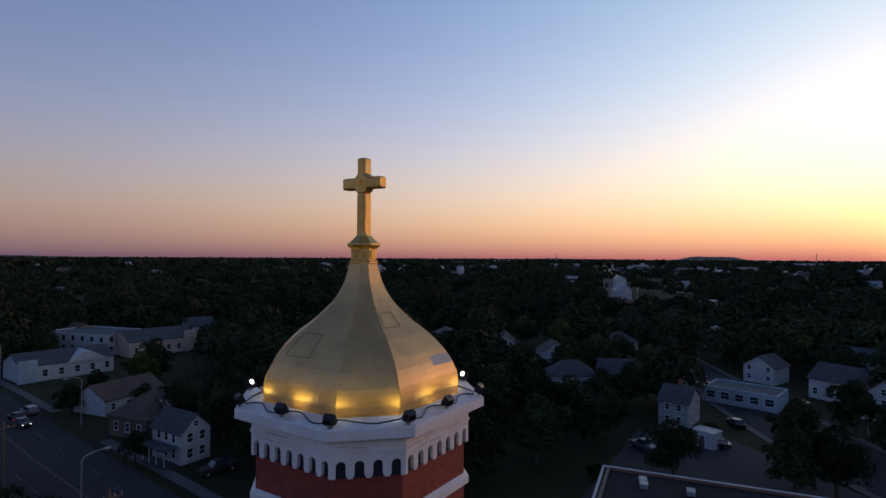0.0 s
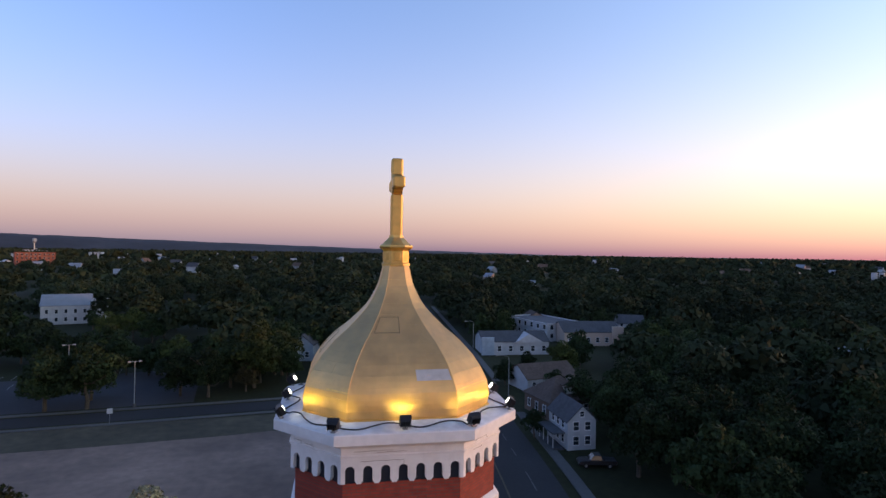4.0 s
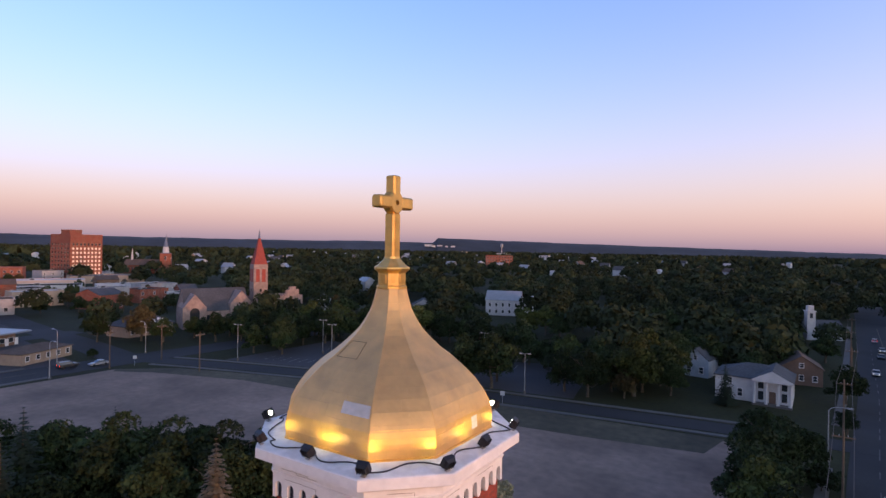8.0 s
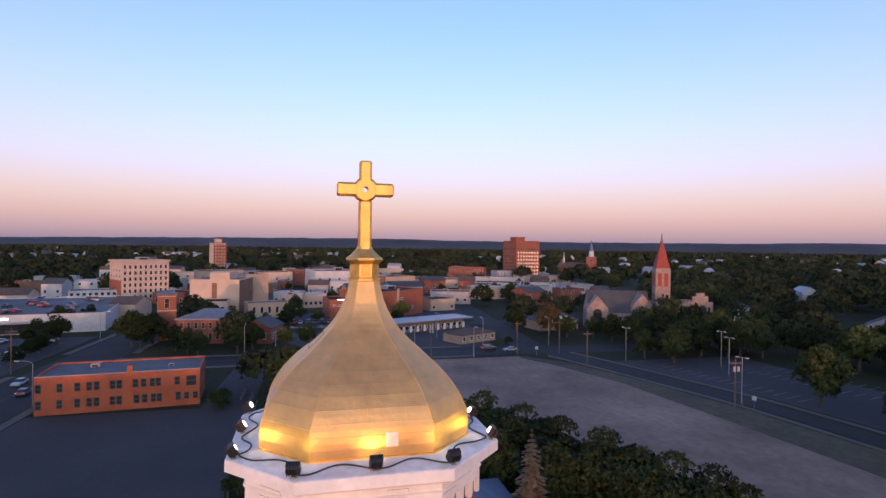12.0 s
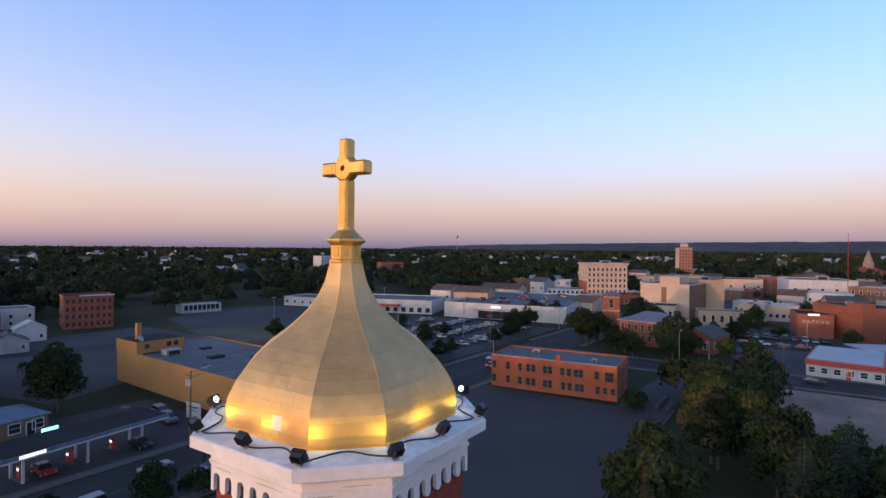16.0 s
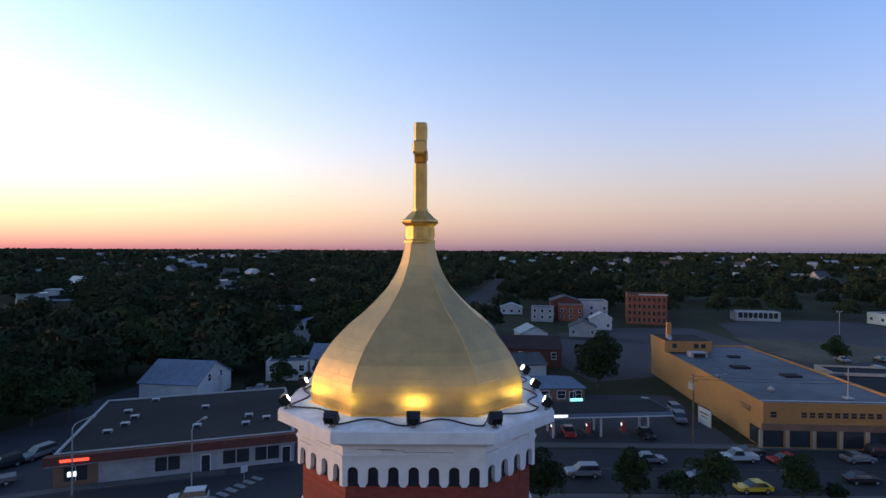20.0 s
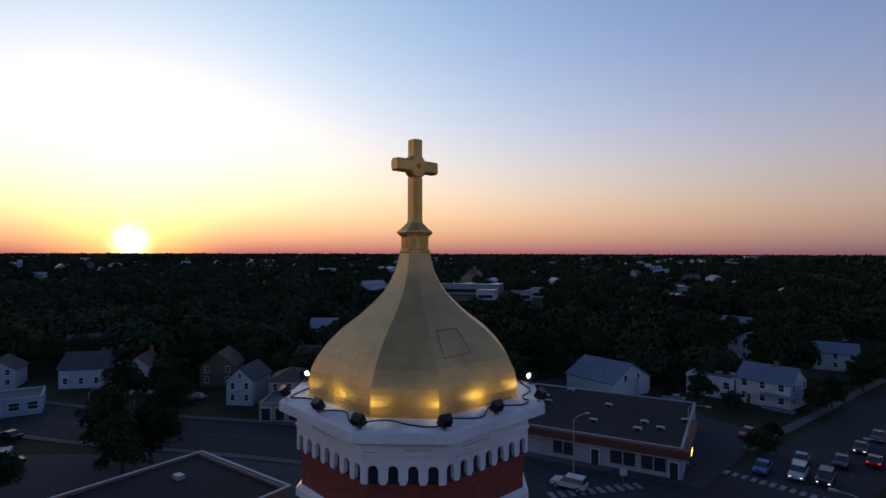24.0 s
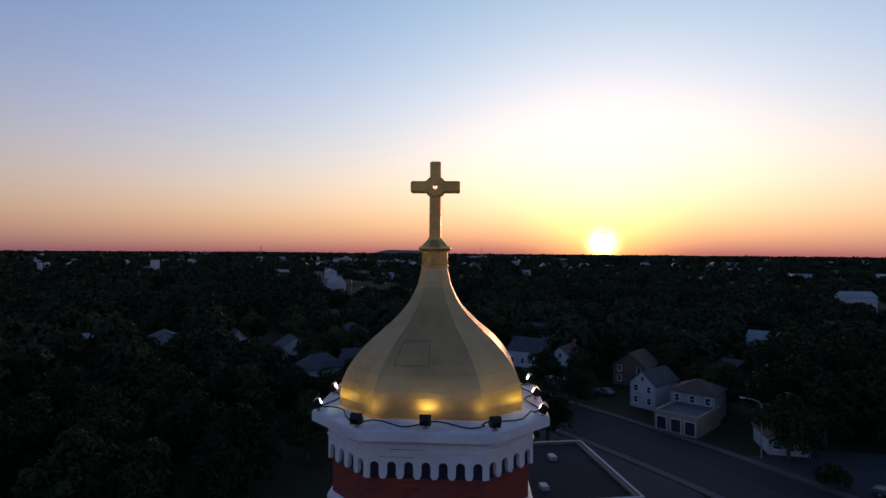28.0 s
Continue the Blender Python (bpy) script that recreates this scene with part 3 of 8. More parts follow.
def church_tower():
    tower = thing("church_tower", "red brick church tower with white arcaded cornice", "tower")
    part("brick_shaft", Mesh().loft([octo(2.55, 0), octo(2.55, 26.6)]), RED_BRICK, tower)
    part("string_course", Mesh().loft([octo(2.56, 24.55), octo(2.68, 24.6), octo(2.68, 24.78), octo(2.56, 24.86)]), WHITE, tower, "white stone string course")
    part("lower_string_course", Mesh().loft([octo(2.56, 17.5), octo(2.7, 17.55), octo(2.7, 17.8), octo(2.56, 17.9)]), WHITE, tower, "white stone string course")
    # a navy strip over the brick paints in the shade behind the arches
    part("recess_band", Mesh().loft([octo(2.557, 25.72), octo(2.562, 25.73), octo(2.562, 26.3), octo(2.557, 26.31)], caps=False), ARCH_SHADE, tower, "dark recess behind the corbel arches")
    ring = octo(2.66, 0)
    for i in range(8):
        p, q = Vector(ring[i]), Vector(ring[(i + 1) % 8])
        n, length = (7, (q - p).length) if i % 2 == 0 else (4, (q - p).length)
        t = (q - p).normalized()
        nrm = Vector((t.y, -t.x, 0))
        pitch, top = length / n, 26.62
        a = pitch * 0.265
        zs = 26.15 - a
        edge = []
        for j in range(n + 1):
            u0, u1 = max(0.0, j * pitch - pitch / 2 + a), min(length, j * pitch + pitch / 2 - a)
            edge += [(u0, zs), (u0, 25.82), (u0 + 0.05, 25.74), (u1 - 0.05, 25.74), (u1, 25.82), (u1, zs)] if 0 < j < n else [(u0, zs), (u0, 25.75), (u1, 25.75), (u1, zs)]
            if j < n:
                c = (j + 0.5) * pitch
                edge += [(c - a * math.cos(math.pi * s / 8), zs + a * math.sin(math.pi * s / 8)) for s in range(1, 8)]
        rings = []
        for u, z in edge:
            f = p + t * u
            k = f - nrm * 0.1
            rings.append([(f.x, f.y, z), (f.x, f.y, top), (k.x, k.y, top), (k.x, k.y, z)])
        m = Mesh().loft(rings)
        part("arcade_panel", m, WHITE, tower, "white corbel arcade panel")
    for z0, h, out in ((26.33, 0.035, 0.022), (26.37, 0.02, 0.04)):
        part("moulding", Mesh().loft([octo(2.655, z0), octo(2.66 + out, z0 + 0.004), octo(2.66 + out, z0 + h), octo(2.655, z0 + h + 0.02)]), WHITE, tower)
    part("cornice", Mesh().loft([octo(2.64, 26.56), octo(2.71, 26.58), octo(2.73, 26.62), octo(2.80, 26.66), octo(2.95, 26.70), octo(2.99, 26.75)]), WHITE, tower, "white moulded cornice")
    part("fascia", Mesh().loft([octo(3.0, 26.752), octo(3.06, 26.758), octo(3.06, 26.985), octo(3.04, 27.0)]), WHITE, tower, "broad white fascia")
    part("ledge", Mesh().loft([octo(2.9, 26.9), octo(3.045, 27.002), octo(3.03, 27.012), octo(2.34, 27.10), octo(2.2, 27.11)]), LEDGE, tower, "weathered white sloping ledge")
    # hairline cracks in the paint of the arcade
    crack_dice, face_ring = random.Random(8), octo(2.662, 0)
    for i in range(8):
        p, q = Vector(face_ring[i]), Vector(face_ring[(i + 1) % 8])
        for _ in range(3 if i % 2 == 0 else 2):
            u, span, z = crack_dice.uniform(0.02, 0.6), crack_dice.uniform(0.14, 0.36), crack_dice.choice((26.27, 26.45, 26.5)) + crack_dice.uniform(-0.02, 0.02)
            line = []
            for k in range(9):
                c = p.lerp(q, u + span * k / 8)
                line.append((c.x, c.y, z + 0.012 * noise.noise(Vector((k * 0.7, i, z)))))
            if crack_dice.random() < 0.5:
                line.append((line[-1][0], line[-1][1], line[-1][2] - 0.08))
            part("crack", Mesh().tube(line, 0.0045, 4), SEAM, tower, "dark hairline crack")
    # louvred belfry openings lower down
    for k in range(4):
        at = pose(0, 0, 0, 0, 0, 90 * k)
        opening = part("belfry_opening", Mesh().box(-0.75, 0.75, -2.62, -2.5, 19.0, 23.2), WHITE, tower, "white belfry surround", at=at)
        for s in range(12):
            part("louvre", Mesh().box(-0.62, 0.62, -2.66, -2.6, 19.2 + s * 0.32, 19.42 + s * 0.32), SLATE, opening)
    return tower


church_tower()

PROFILE = [(2.355, 27.09), (2.385, 27.3), (2.385, 27.5), (2.34, 27.74), (2.2, 28.06), (1.99, 28.38), (1.80, 28.60), (1.60, 28.81), (1.29, 29.06), (1.02, 29.33), (0.76, 29.62), (0.595, 29.90), (0.465, 30.2), (0.388, 30.5), (0.345, 30.72)]


def profile_at(z):
    for (a0, z0), (a1, z1) in zip(PROFILE[:-1], PROFILE[1:]):
        if z <= z1:
            return lerp(a0, a1, (z - z0) / (z1 - z0))
    return PROFILE[-1][0]


def dome_point(face, s, z, lift=0.0):
    """A place on facet face (0 is the wide one towards -y, then counter-clockwise), s from 0 to 1 along it."""
    r = octo(profile_at(z) - 1e-9, z) if profile_at(z) <= 2.3 else [(x, y, z) for x, y, _ in octo(profile_at(z), z)]
    p, q = Vector(r[face]), Vector(r[(face + 1) % 8])
    t = (q - p).normalized()
    return p.lerp(q, s) + Vector((t.y, -t.x, 0)) * lift


def gilded_dome():
    dome = thing("gilded_dome", "bulbous gold-leaf dome with eight ribs on a white ledge", "dome")
    zs = [27.09, 27.32, 27.58, 27.84, 28.1, 28.34, 28.56, 28.78, 28.98, 29.2, 29.44, 29.7, 30.0, 30.34, 30.72]
    dice = random.Random(3)
    fine = [lerp(27.09, 30.72, k / 28) for k in range(29)]
    for face in range(8):
        m = Mesh()
        for z0, z1 in zip(fine[:-1], fine[1:]):
            m.add([dome_point(face, 0, z0), dome_point(face, 1, z0), dome_point(face, 1, z1), dome_point(face, 0, z1)], [(0, 1, 2, 3)])
        facet = part("facet", m, GOLD_TRIM, dome)
        for i, (z0, z1) in enumerate(zip(zs[:-1], zs[1:])):
            cols = (3 if face % 2 == 0 else 2) if i < 6 else (2 if i < 9 and face % 2 == 0 else 1)
            shift = 0.12 * (i % 2) if cols > 1 else 0.0
            cuts = [0.004] + [min(0.92, c / cols + shift) for c in range(1, cols)] + [0.996]
            for s0, s1 in zip(cuts[:-1], cuts[1:]):
                lift = [0.005 + dice.random() * 0.003 for _ in range(8)]
                g, sub = 0.0015, 2
                rows = []
                for k in range(sub + 1):
                    z = lerp(z0 + g, z1 - 0.001, k / sub)
                    bulge = 0.002 * (dice.random() - 0.5) if k == 1 else 0
                    rows.append((dome_point(face, s0 + 0.0008, z, lerp(lift[0], lift[1], k / sub) + bulge), dome_point(face, s1 - 0.0008, z, lerp(lift[2], lift[3], k / sub) + bulge)))
                back = [dome_point(face, s0 + 0.0008, z0 + g, -0.01), dome_point(face, s1 - 0.0008, z0 + g, -0.01), dome_point(face, s1 - 0.0008, z1 - 0.001, -0.01), dome_point(face, s0 + 0.0008, z1 - 0.001, -0.01)]
                v = [p for r in rows for p in r] + back
                f = [(0, 1, 3, 2), (2, 3, 5, 4), (6, 7, 1, 0), (1, 7, 8, 5, 3), (4, 5, 8, 9), (6, 0, 2, 4, 9)]
                part("sheet", Mesh().add(v, f), GOLD, facet)
    # raised ribs along the arrises
    for face in range(8):
        line = [dome_point(face, 0, z, 0.0) for z in fine]
        line = [p + Vector((p.x, p.y, 0)).normalized() * 0.002 for p in line]
        part("rib", Mesh().tube(line, [0.009] * len(line), 6), GOLD, dome)
    part("base_band", Mesh().loft([octo(2.34, 27.06), octo(2.41, 27.07), octo(2.41, 27.115), octo(2.38, 27.125)]), GOLD_TRIM, dome)

    def patch(face, s0, s1, z0, z1, label):
        q = [dome_point(face, s0, z0, 0.016), dome_point(face, s1, z0, 0.016), dome_point(face, s1, z1, 0.016), dome_point(face, s0, z1, 0.016)]
        w = [v - (v - Vector((0, 0, v.z))).normalized() * 0.02 for v in q]
        part("patch", Mesh().add(q + w, [(0, 1, 2, 3), (0, 4, 5, 1), (1, 5, 6, 2), (2, 6, 7, 3), (3, 7, 4, 0)]), PATCH, dome, label)

    def hatch(face, s0, s1, z0, z1):
        for a, b in (((s0, z0), (s1, z0)), ((s1, z0), (s1, z1)), ((s1, z1), (s0, z1)), ((s0, z1), (s0, z0))):
            pts = [dome_point(face, lerp(a[0], b[0], k / 4), lerp(a[1], b[1], k / 4), 0.012) for k in range(5)]
            part("hatch_seam", Mesh().tube(pts, 0.006, 5), SEAM, dome, "dark seam of a hatch")

    patch(0, 0.64, 0.985, 27.98, 28.22, "pale rectangular repair patch")
    patch(2, 0.60, 0.70, 27.32, 27.62, "small pale repair patch")
    hatch(6, 0.12, 0.5, 28.3, 28.85)
    hatch(0, 0.06, 0.5, 29.02, 29.38)
    return dome


gilded_dome()


def finial_cross():
    fin = thing("finial_cross", "gold ringed cross on an eight-sided gold pedestal", "cross")

    def ring(a, z, k=0.45):
        b = a * k
        return [(-b, -a, z), (b, -a, z), (a, -b, z), (a, b, z), (b, a, z), (-b, a, z), (-a, b, z), (-a, -b, z)]

    part("neck", Mesh().loft([ring(0.36, 30.70), ring(0.385, 30.72), ring(0.385, 30.77), ring(0.345, 30.80), ring(0.345, 31.12), ring(0.39, 31.17)]), GOLD_TRIM, fin)
    for k in range(8):
        a, w = (0.352, 0.09) if k % 2 == 0 else (0.345, 0.06)
        part("panel", Mesh().chamfered(-w, w, -a - 0.012, -a + 0.02, 30.85, 31.08, 0.012), GOLD_CROSS, fin, at=pose(0, 0, 0, 0, 0, 45 * k))
    part("collar", Mesh().loft([ring(0.39, 31.17), ring(0.44, 31.2), ring(0.45, 31.24), ring(0.44, 31.28), ring(0.40, 31.30)]), GOLD_CROSS, fin)
    part("cap", Mesh().loft([ring(0.40, 31.30), ring(0.36, 31.33), ring(0.2, 31.50), ring(0.19, 31.56)]), GOLD_TRIM, fin)

    # the cross: chamfered bars, arms along y, with a ring and a hole at the crossing
    def bar(y0, y1, z0, z1, c=0.045, x=0.16):
        m = Mesh()
        if z1 - z0 > y1 - y0:
            sec = [(-x, y0 + c), (-x + c, y0), (x - c, y0), (x, y0 + c), (x, y1 - c), (x - c, y1), (-x + c, y1), (-x, y1 - c)]
            cy = (y0 + y1) / 2
            small = [(px * 0.8, cy + (py - cy) * 0.8) for px, py in sec]
            m.loft([[(px, py, z0) for px, py in sec], [(px, py, z1 - 0.03) for px, py in sec], [(px, py, z1) for px, py in small]])
        else:
            sec = [(x, z0 + c), (x, z1 - c), (x - c, z1), (-x + c, z1), (-x, z1 - c), (-x, z0 + c), (-x + c, z0), (x - c, z0)]
            cz = (z0 + z1) / 2
            small = [(px * 0.8, cz + (pz - cz) * 0.8) for px, pz in sec]
            m.loft([[(px, y0, pz) for px, pz in small], [(px, y0 + 0.03, pz) for px, pz in sec], [(px, y1 - 0.03, pz) for px, pz in sec], [(px, y1, pz) for px, pz in small]])
        return m

    part("shaft", bar(-0.16, 0.16, 31.5, 32.72), GOLD_CROSS, fin)
    part("top_arm", bar(-0.15, 0.15, 33.2, 33.72), GOLD_CROSS, fin)
    part("arm", bar(-0.705, -0.2, 32.835, 33.165), GOLD_CROSS, fin)
    part("arm", bar(0.2, 0.705, 32.835, 33.165), GOLD_CROSS, fin)
    m, n = Mesh(), 24
    outer, inner = 0.315, 0.07
    rings = []
    for r, x in ((inner, 0.15), (outer - 0.05, 0.15), (outer, 0.1), (outer, -0.1), (outer - 0.05, -0.15), (inner, -0.15)):
        rings.append([(x, r * math.cos(2 * math.pi * j / n), 33.0 + r * math.sin(2 * math.pi * j / n)) for j in range(n)])
    rings.append(rings[0])
    m.loft(rings, caps=False)
    part("hub", m, GOLD_CROSS, fin, "round hub with a hole through it")
    for x in (-1, 1):
        for y0, y1, z0, z1 in ((-0.085, 0.085, 31.6, 32.66), (-0.08, 0.08, 33.34, 33.62), (-0.63, -0.36, 32.915, 33.085), (0.36, 0.63, 32.915, 33.085)):
            part("raised_panel", Mesh().box(min(x * 0.155, x * 0.168), max(x * 0.155, x * 0.168), y0, y1, z0, z1), GOLD_CROSS, fin)
    return fin


finial_cross()


def floodlight(x, y, turn, on=True):
    """A square floodlight on a yoke, aimed at the dome: its local +y looks inwards and up."""
    base = thing("floodlight", "small black floodlight on a bracket, lit, aimed at the dome", "floodlight", pose(x, y, 27.02, 0, 0, turn), "floodlights on the ledge")
    part("base_plate", Mesh().chamfered(-0.06, 0.06, -0.05, 0.05, 0, 0.035, 0.008), STEEL, base)
    part("stem", Mesh().tube([(0, 0, 0.03), (0, 0, 0.12)], 0.016), BLACK, base)
    part("yoke", Mesh().box(-0.135, -0.12, -0.02, 0.02, 0.12, 0.26).box(0.12, 0.135, -0.02, 0.02, 0.12, 0.26).box(-0.135, 0.135, -0.02, 0.02, 0.11, 0.124), BLACK, base)
    tilt = pose(0, 0, 0.21, 30, 0, 0) @ Matrix.Scale(1.15, 4)
    head = part("housing", Mesh().loft([[(-0.09, -0.1, -0.07), (0.09, -0.1, -0.07), (0.09, -0.1, 0.07), (-0.09, -0.1, 0.07)], [(-0.118, -0.04, -0.1), (0.118, -0.04, -0.1), (0.118, -0.04, 0.1), (-0.118, -0.04, 0.1)], [(-0.118, 0.05, -0.1), (0.118, 0.05, -0.1), (0.118, 0.05, 0.1), (-0.118, 0.05, 0.1)]]), BLACK, base, at=tilt)
    part("lens", Mesh().tube([(0, 0.04, 0), (0, 0.054, 0)], 0.062, 16), FLOOD_GLOW, head)
    for k in range(5):
        part("fin", Mesh().box(-0.1 + k * 0.046, -0.092 + k * 0.046, -0.125, -0.05, -0.08, 0.08), BLACK, head)
    lamp = bpy.data.lights.new("flood_beam", "SPOT")
    lamp.energy, lamp.color, lamp.spot_size, lamp.spot_blend, lamp.shadow_soft_size = FLOOD_POWER, (1.0, 0.82, 0.06), radians(140), 1.0, 0.09
    beam = new("flood_beam", lamp)
    beam.parent = base
    beam.matrix_basis = tilt @ pose(0, 0.075, 0, 90, 0, 0)
    return base


FLOOD_POWER = 2.9
for k in range(4):
    for u in (-1.62, 0.0, 1.62):
        a = radians(90 * k)
        x, y = u * math.cos(a) + 2.88 * math.sin(a), u * math.sin(a) - 2.88 * math.cos(a)
        aim = math.degrees(math.atan2(-y, -x)) - 90
        floodlight(x, y, 90 * k + 0.45 * ((aim - 90 * k + 180) % 360 - 180))

# the cable that droops from floodlight to floodlight
cable_points = []
for i in range(8):
    r = octo(2.83, 0)
    p, q = Vector(r[i]), Vector(r[(i + 1) % 8])
    steps = 26 if i % 2 == 0 else 16
    for s in range(steps):
        u = s / steps
        wob = 0.15 * math.sin(u * (4 if i % 2 == 0 else 2) * math.pi + 0.6 * i) + 0.05 * noise.noise(Vector((i * 3 + u * 5, 2, 0)))
        c = p.lerp(q, u)
        t = (q - p).normalized()
        c -= Vector((t.y, -t.x, 0)) * (0.13 - wob)
        a = max(abs(c.x), abs(c.y), (abs(c.x) + abs(c.y) - 0.338) / 1.4142)
        cable_points.append((c.x, c.y, 27.036 + max(0, (2.98 - a)) * 0.128))
cable_points.append(cable_points[0])
tagged(part("power_cable", Mesh().tube(cable_points, 0.017, 6), CABLE, smooth=True), "black power cable lying in loops on the ledge", "cable")


# ---------------------------------------------------------------- buildings
WINDOW_MESHES = {}


def window_meshes(w, h, frame_mat):
    key = (round(w, 2), round(h, 2), frame_mat.name)
    if key not in WINDOW_MESHES:
        t = 0.09
        fr = Mesh()
        fr.box(-w / 2 - t, -w / 2, -0.07, 0.04, -h / 2 - t, h / 2 + t).box(w / 2, w / 2 + t, -0.07, 0.04, -h / 2 - t, h / 2 + t)
        fr.box(-w / 2, w / 2, -0.07, 0.04, h / 2, h / 2 + t).box(-w / 2 - 0.05, w / 2 + 0.05, -0.13, 0.04, -h / 2 - t - 0.03, -h / 2)
        fr.box(-w / 2, w / 2, -0.05, 0.0, -0.03, 0.03)
        pn = Mesh().box(-w / 2, w / 2, -0.03, -0.01, -h / 2, h / 2)
        WINDOW_MESHES[key] = fr.data("window", frame_mat), pn.data("pane", GLASS)
        def rim(x, z, y):
            return [(-x, y, -z), (x, y, -z), (x, y, z), (-x, y, z)]
        one = Mesh().loft([rim(w / 2 + t, h / 2 + t, 0.04), rim(w / 2 + t, h / 2 + t, -0.07), rim(w / 2, h / 2, -0.07), rim(w / 2, h / 2, -0.02)])
        both = one.data("window", frame_mat)
        both.materials.append(GLASS)
        both.polygons[len(both.polygons) - 1].material_index = 1
        WINDOW_MESHES[key] += (both,)
    return WINDOW_MESHES[key]


OPEN_FRONTS = ("column_house", "corner_shop", "white_cottage", "blue_roof_house", "white_chapel", "brick_mill", "brick_gable_house", "blue_cottage", "white_lodge", "white_office", "cream_church_hall", "white_hillside_house", "brown_gable_house", "long_low_garage", "stone_church", "tall_white_house", "white_garage", "vehicle_depot", "mall_store", "grey_gable_house")  # houses with open ground towards the tower


class House:
    """A building on the ground: L and R are the feet of its front wall's ends as seen from outside."""

    def __init__(self, name, label, category, L, R, depth, h, wall, roof=None, shape="flat", rise=2.4, trim=None, base=0.0, over=0.35, parapet=0.4, group=""):
        L, R = Vector(L), Vector(R)
        t = (R - L).normalized()
        back = Vector((-t.y, t.x))
        c = (L + R) / 2 + back * depth / 2
        self.w, self.d, self.h, self.base = (R - L).length, depth, h, base
        self.far = math.hypot(c.x, c.y) > 190
        self.wall, self.trim = wall, trim or WHITE
        self.ob = thing(name, label, category, pose(c.x, c.y, base, 0, 0, math.degrees(math.atan2(t.y, t.x))), group)
        if base < 1:
            clear(c.x, c.y, 0.55 * math.hypot(self.w, depth) + 1.5)
            if name in OPEN_FRONTS or group:
                for k in (0.94,) if group else (0.94, 0.87, 0.8):
                    clear(c.x * k, c.y * k, 0.4 * self.w + 2)
        x, y = self.w / 2, depth / 2
        roof = roof or ROOF_FLAT
        self.rise = rise
        if shape == "flat":
            part("wall", Mesh().box(-x, x, -y, y, -0.3, h - parapet), wall, self.ob)
            rim = []
            for k, z in ((0.0, h - parapet), (0.0, h - 0.08), (-0.06, h - 0.075), (-0.06, h), (0.3, h), (0.3, h - parapet)):
                rim.append([(-x + k, -y + k, z), (x - k, -y + k, z), (x - k, y - k, z), (-x + k, y - k, z)])
            part("parapet", Mesh().loft(rim, caps=False), wall, self.ob)
            part("roof", Mesh().box(-x + 0.29, x - 0.29, -y + 0.29, y - 0.29, h - parapet - 0.1, h - parapet + 0.05), roof, self.ob)
        elif shape in ("gable_x", "gable_y"):
            a, b = (x, y) if shape == "gable_x" else (y, x)
            m, r = Mesh(), Mesh()
            prof = [(-b, -0.3), (b, -0.3), (b, h), (0, h + rise), (-b, h)]
            ends = [[(s * a, p, z) for p, z in prof] for s in (-1, 1)]
            m.add(ends[0] + ends[1], [(4, 3, 2, 1, 0), (5, 6, 7, 8, 9)] + [(i, (i + 1) % 5, (i + 1) % 5 + 5, i + 5) for i in range(5)])
            sl = rise / b
            for s in (-1, 1):
                e = b + over
                v = [(-a - over, 0, h + rise + 0.02), (a + over, 0, h + rise + 0.02), (a + over, s * e, h - over * sl + 0.02), (-a - over, s * e, h - over * sl + 0.02)]
                v += [(p[0], p[1], p[2] + 0.16) for p in v]
                r.add(v, [(3, 2, 1, 0), (4, 5, 6, 7), (0, 1, 5, 4), (1, 2, 6, 5), (2, 3, 7, 6), (3, 0, 4, 7)] if s < 0 else [(0, 1, 2, 3), (7, 6, 5, 4), (4, 5, 1, 0), (5, 6, 2, 1), (6, 7, 3, 2), (7, 4, 0, 3)])
            at = None if shape == "gable_x" else pose(0, 0, 0, 0, 0, 90)
            part("wall", m, wall, self.ob, at=at)
            part("roof", r, roof, self.ob, at=at)
        elif shape == "hip":
            part("wall", Mesh().box(-x, x, -y, y, -0.3, h), wall, self.ob)
            e = over
            k = max(x - y, 0.02) if x > y else 0.02
            g = max(y - x, 0.02) if y > x else 0.02
            r = Mesh().loft([[(-x - e, -y - e, h - 0.1), (x + e, -y - e, h - 0.1), (x + e, y + e, h - 0.1), (-x - e, y + e, h - 0.1)], [(-x - e, -y - e, h + 0.06), (x + e, -y - e, h + 0.06), (x + e, y + e, h + 0.06), (-x - e, y + e, h + 0.06)], [(-k, -g, h + rise), (k, -g, h + rise), (k, g, h + rise), (-k, g, h + rise)]])
            part("roof", r, roof, self.ob)

    def at(self, face, u, z):
        turn = {"f": 0, "r": 90, "b": 180, "l": 270}[face]
        off = self.d / 2 if face in "fb" else self.w / 2
        return pose(0, 0, 0, 0, 0, turn) @ pose(u, -off, z)

    def width(self, face):
        return self.w if face in "fb" else self.d

    def window(self, face, u, z, w=1.0, h=1.5, mat=None):
        fr, pn, both = window_meshes(w, h, mat or self.trim)
        if self.far:
            return part("window", both, None, self.ob, at=self.at(face, u, z))
        ob = part("window", fr, None, self.ob, at=self.at(face, u, z))
        part("pane", pn, None, ob)
        return ob

    def grid(self, face, cols, rows, z0, dz, w=1.0, h=1.5, margin=1.2, mat=None):
        span = self.width(face) - 2 * margin
        for r in range(rows):
            for c in range(cols):
                u = -span / 2 + span * (c / (cols - 1) if cols > 1 else 0.5)
                self.window(face, u, z0 + r * dz, w, h, mat)
        return self

    def box(self, name, mat, x0, x1, y0, y1, z0, z1, label=""):
        return part(name, Mesh().box(x0, x1, y0, y1, z0, z1), mat, self.ob, label)

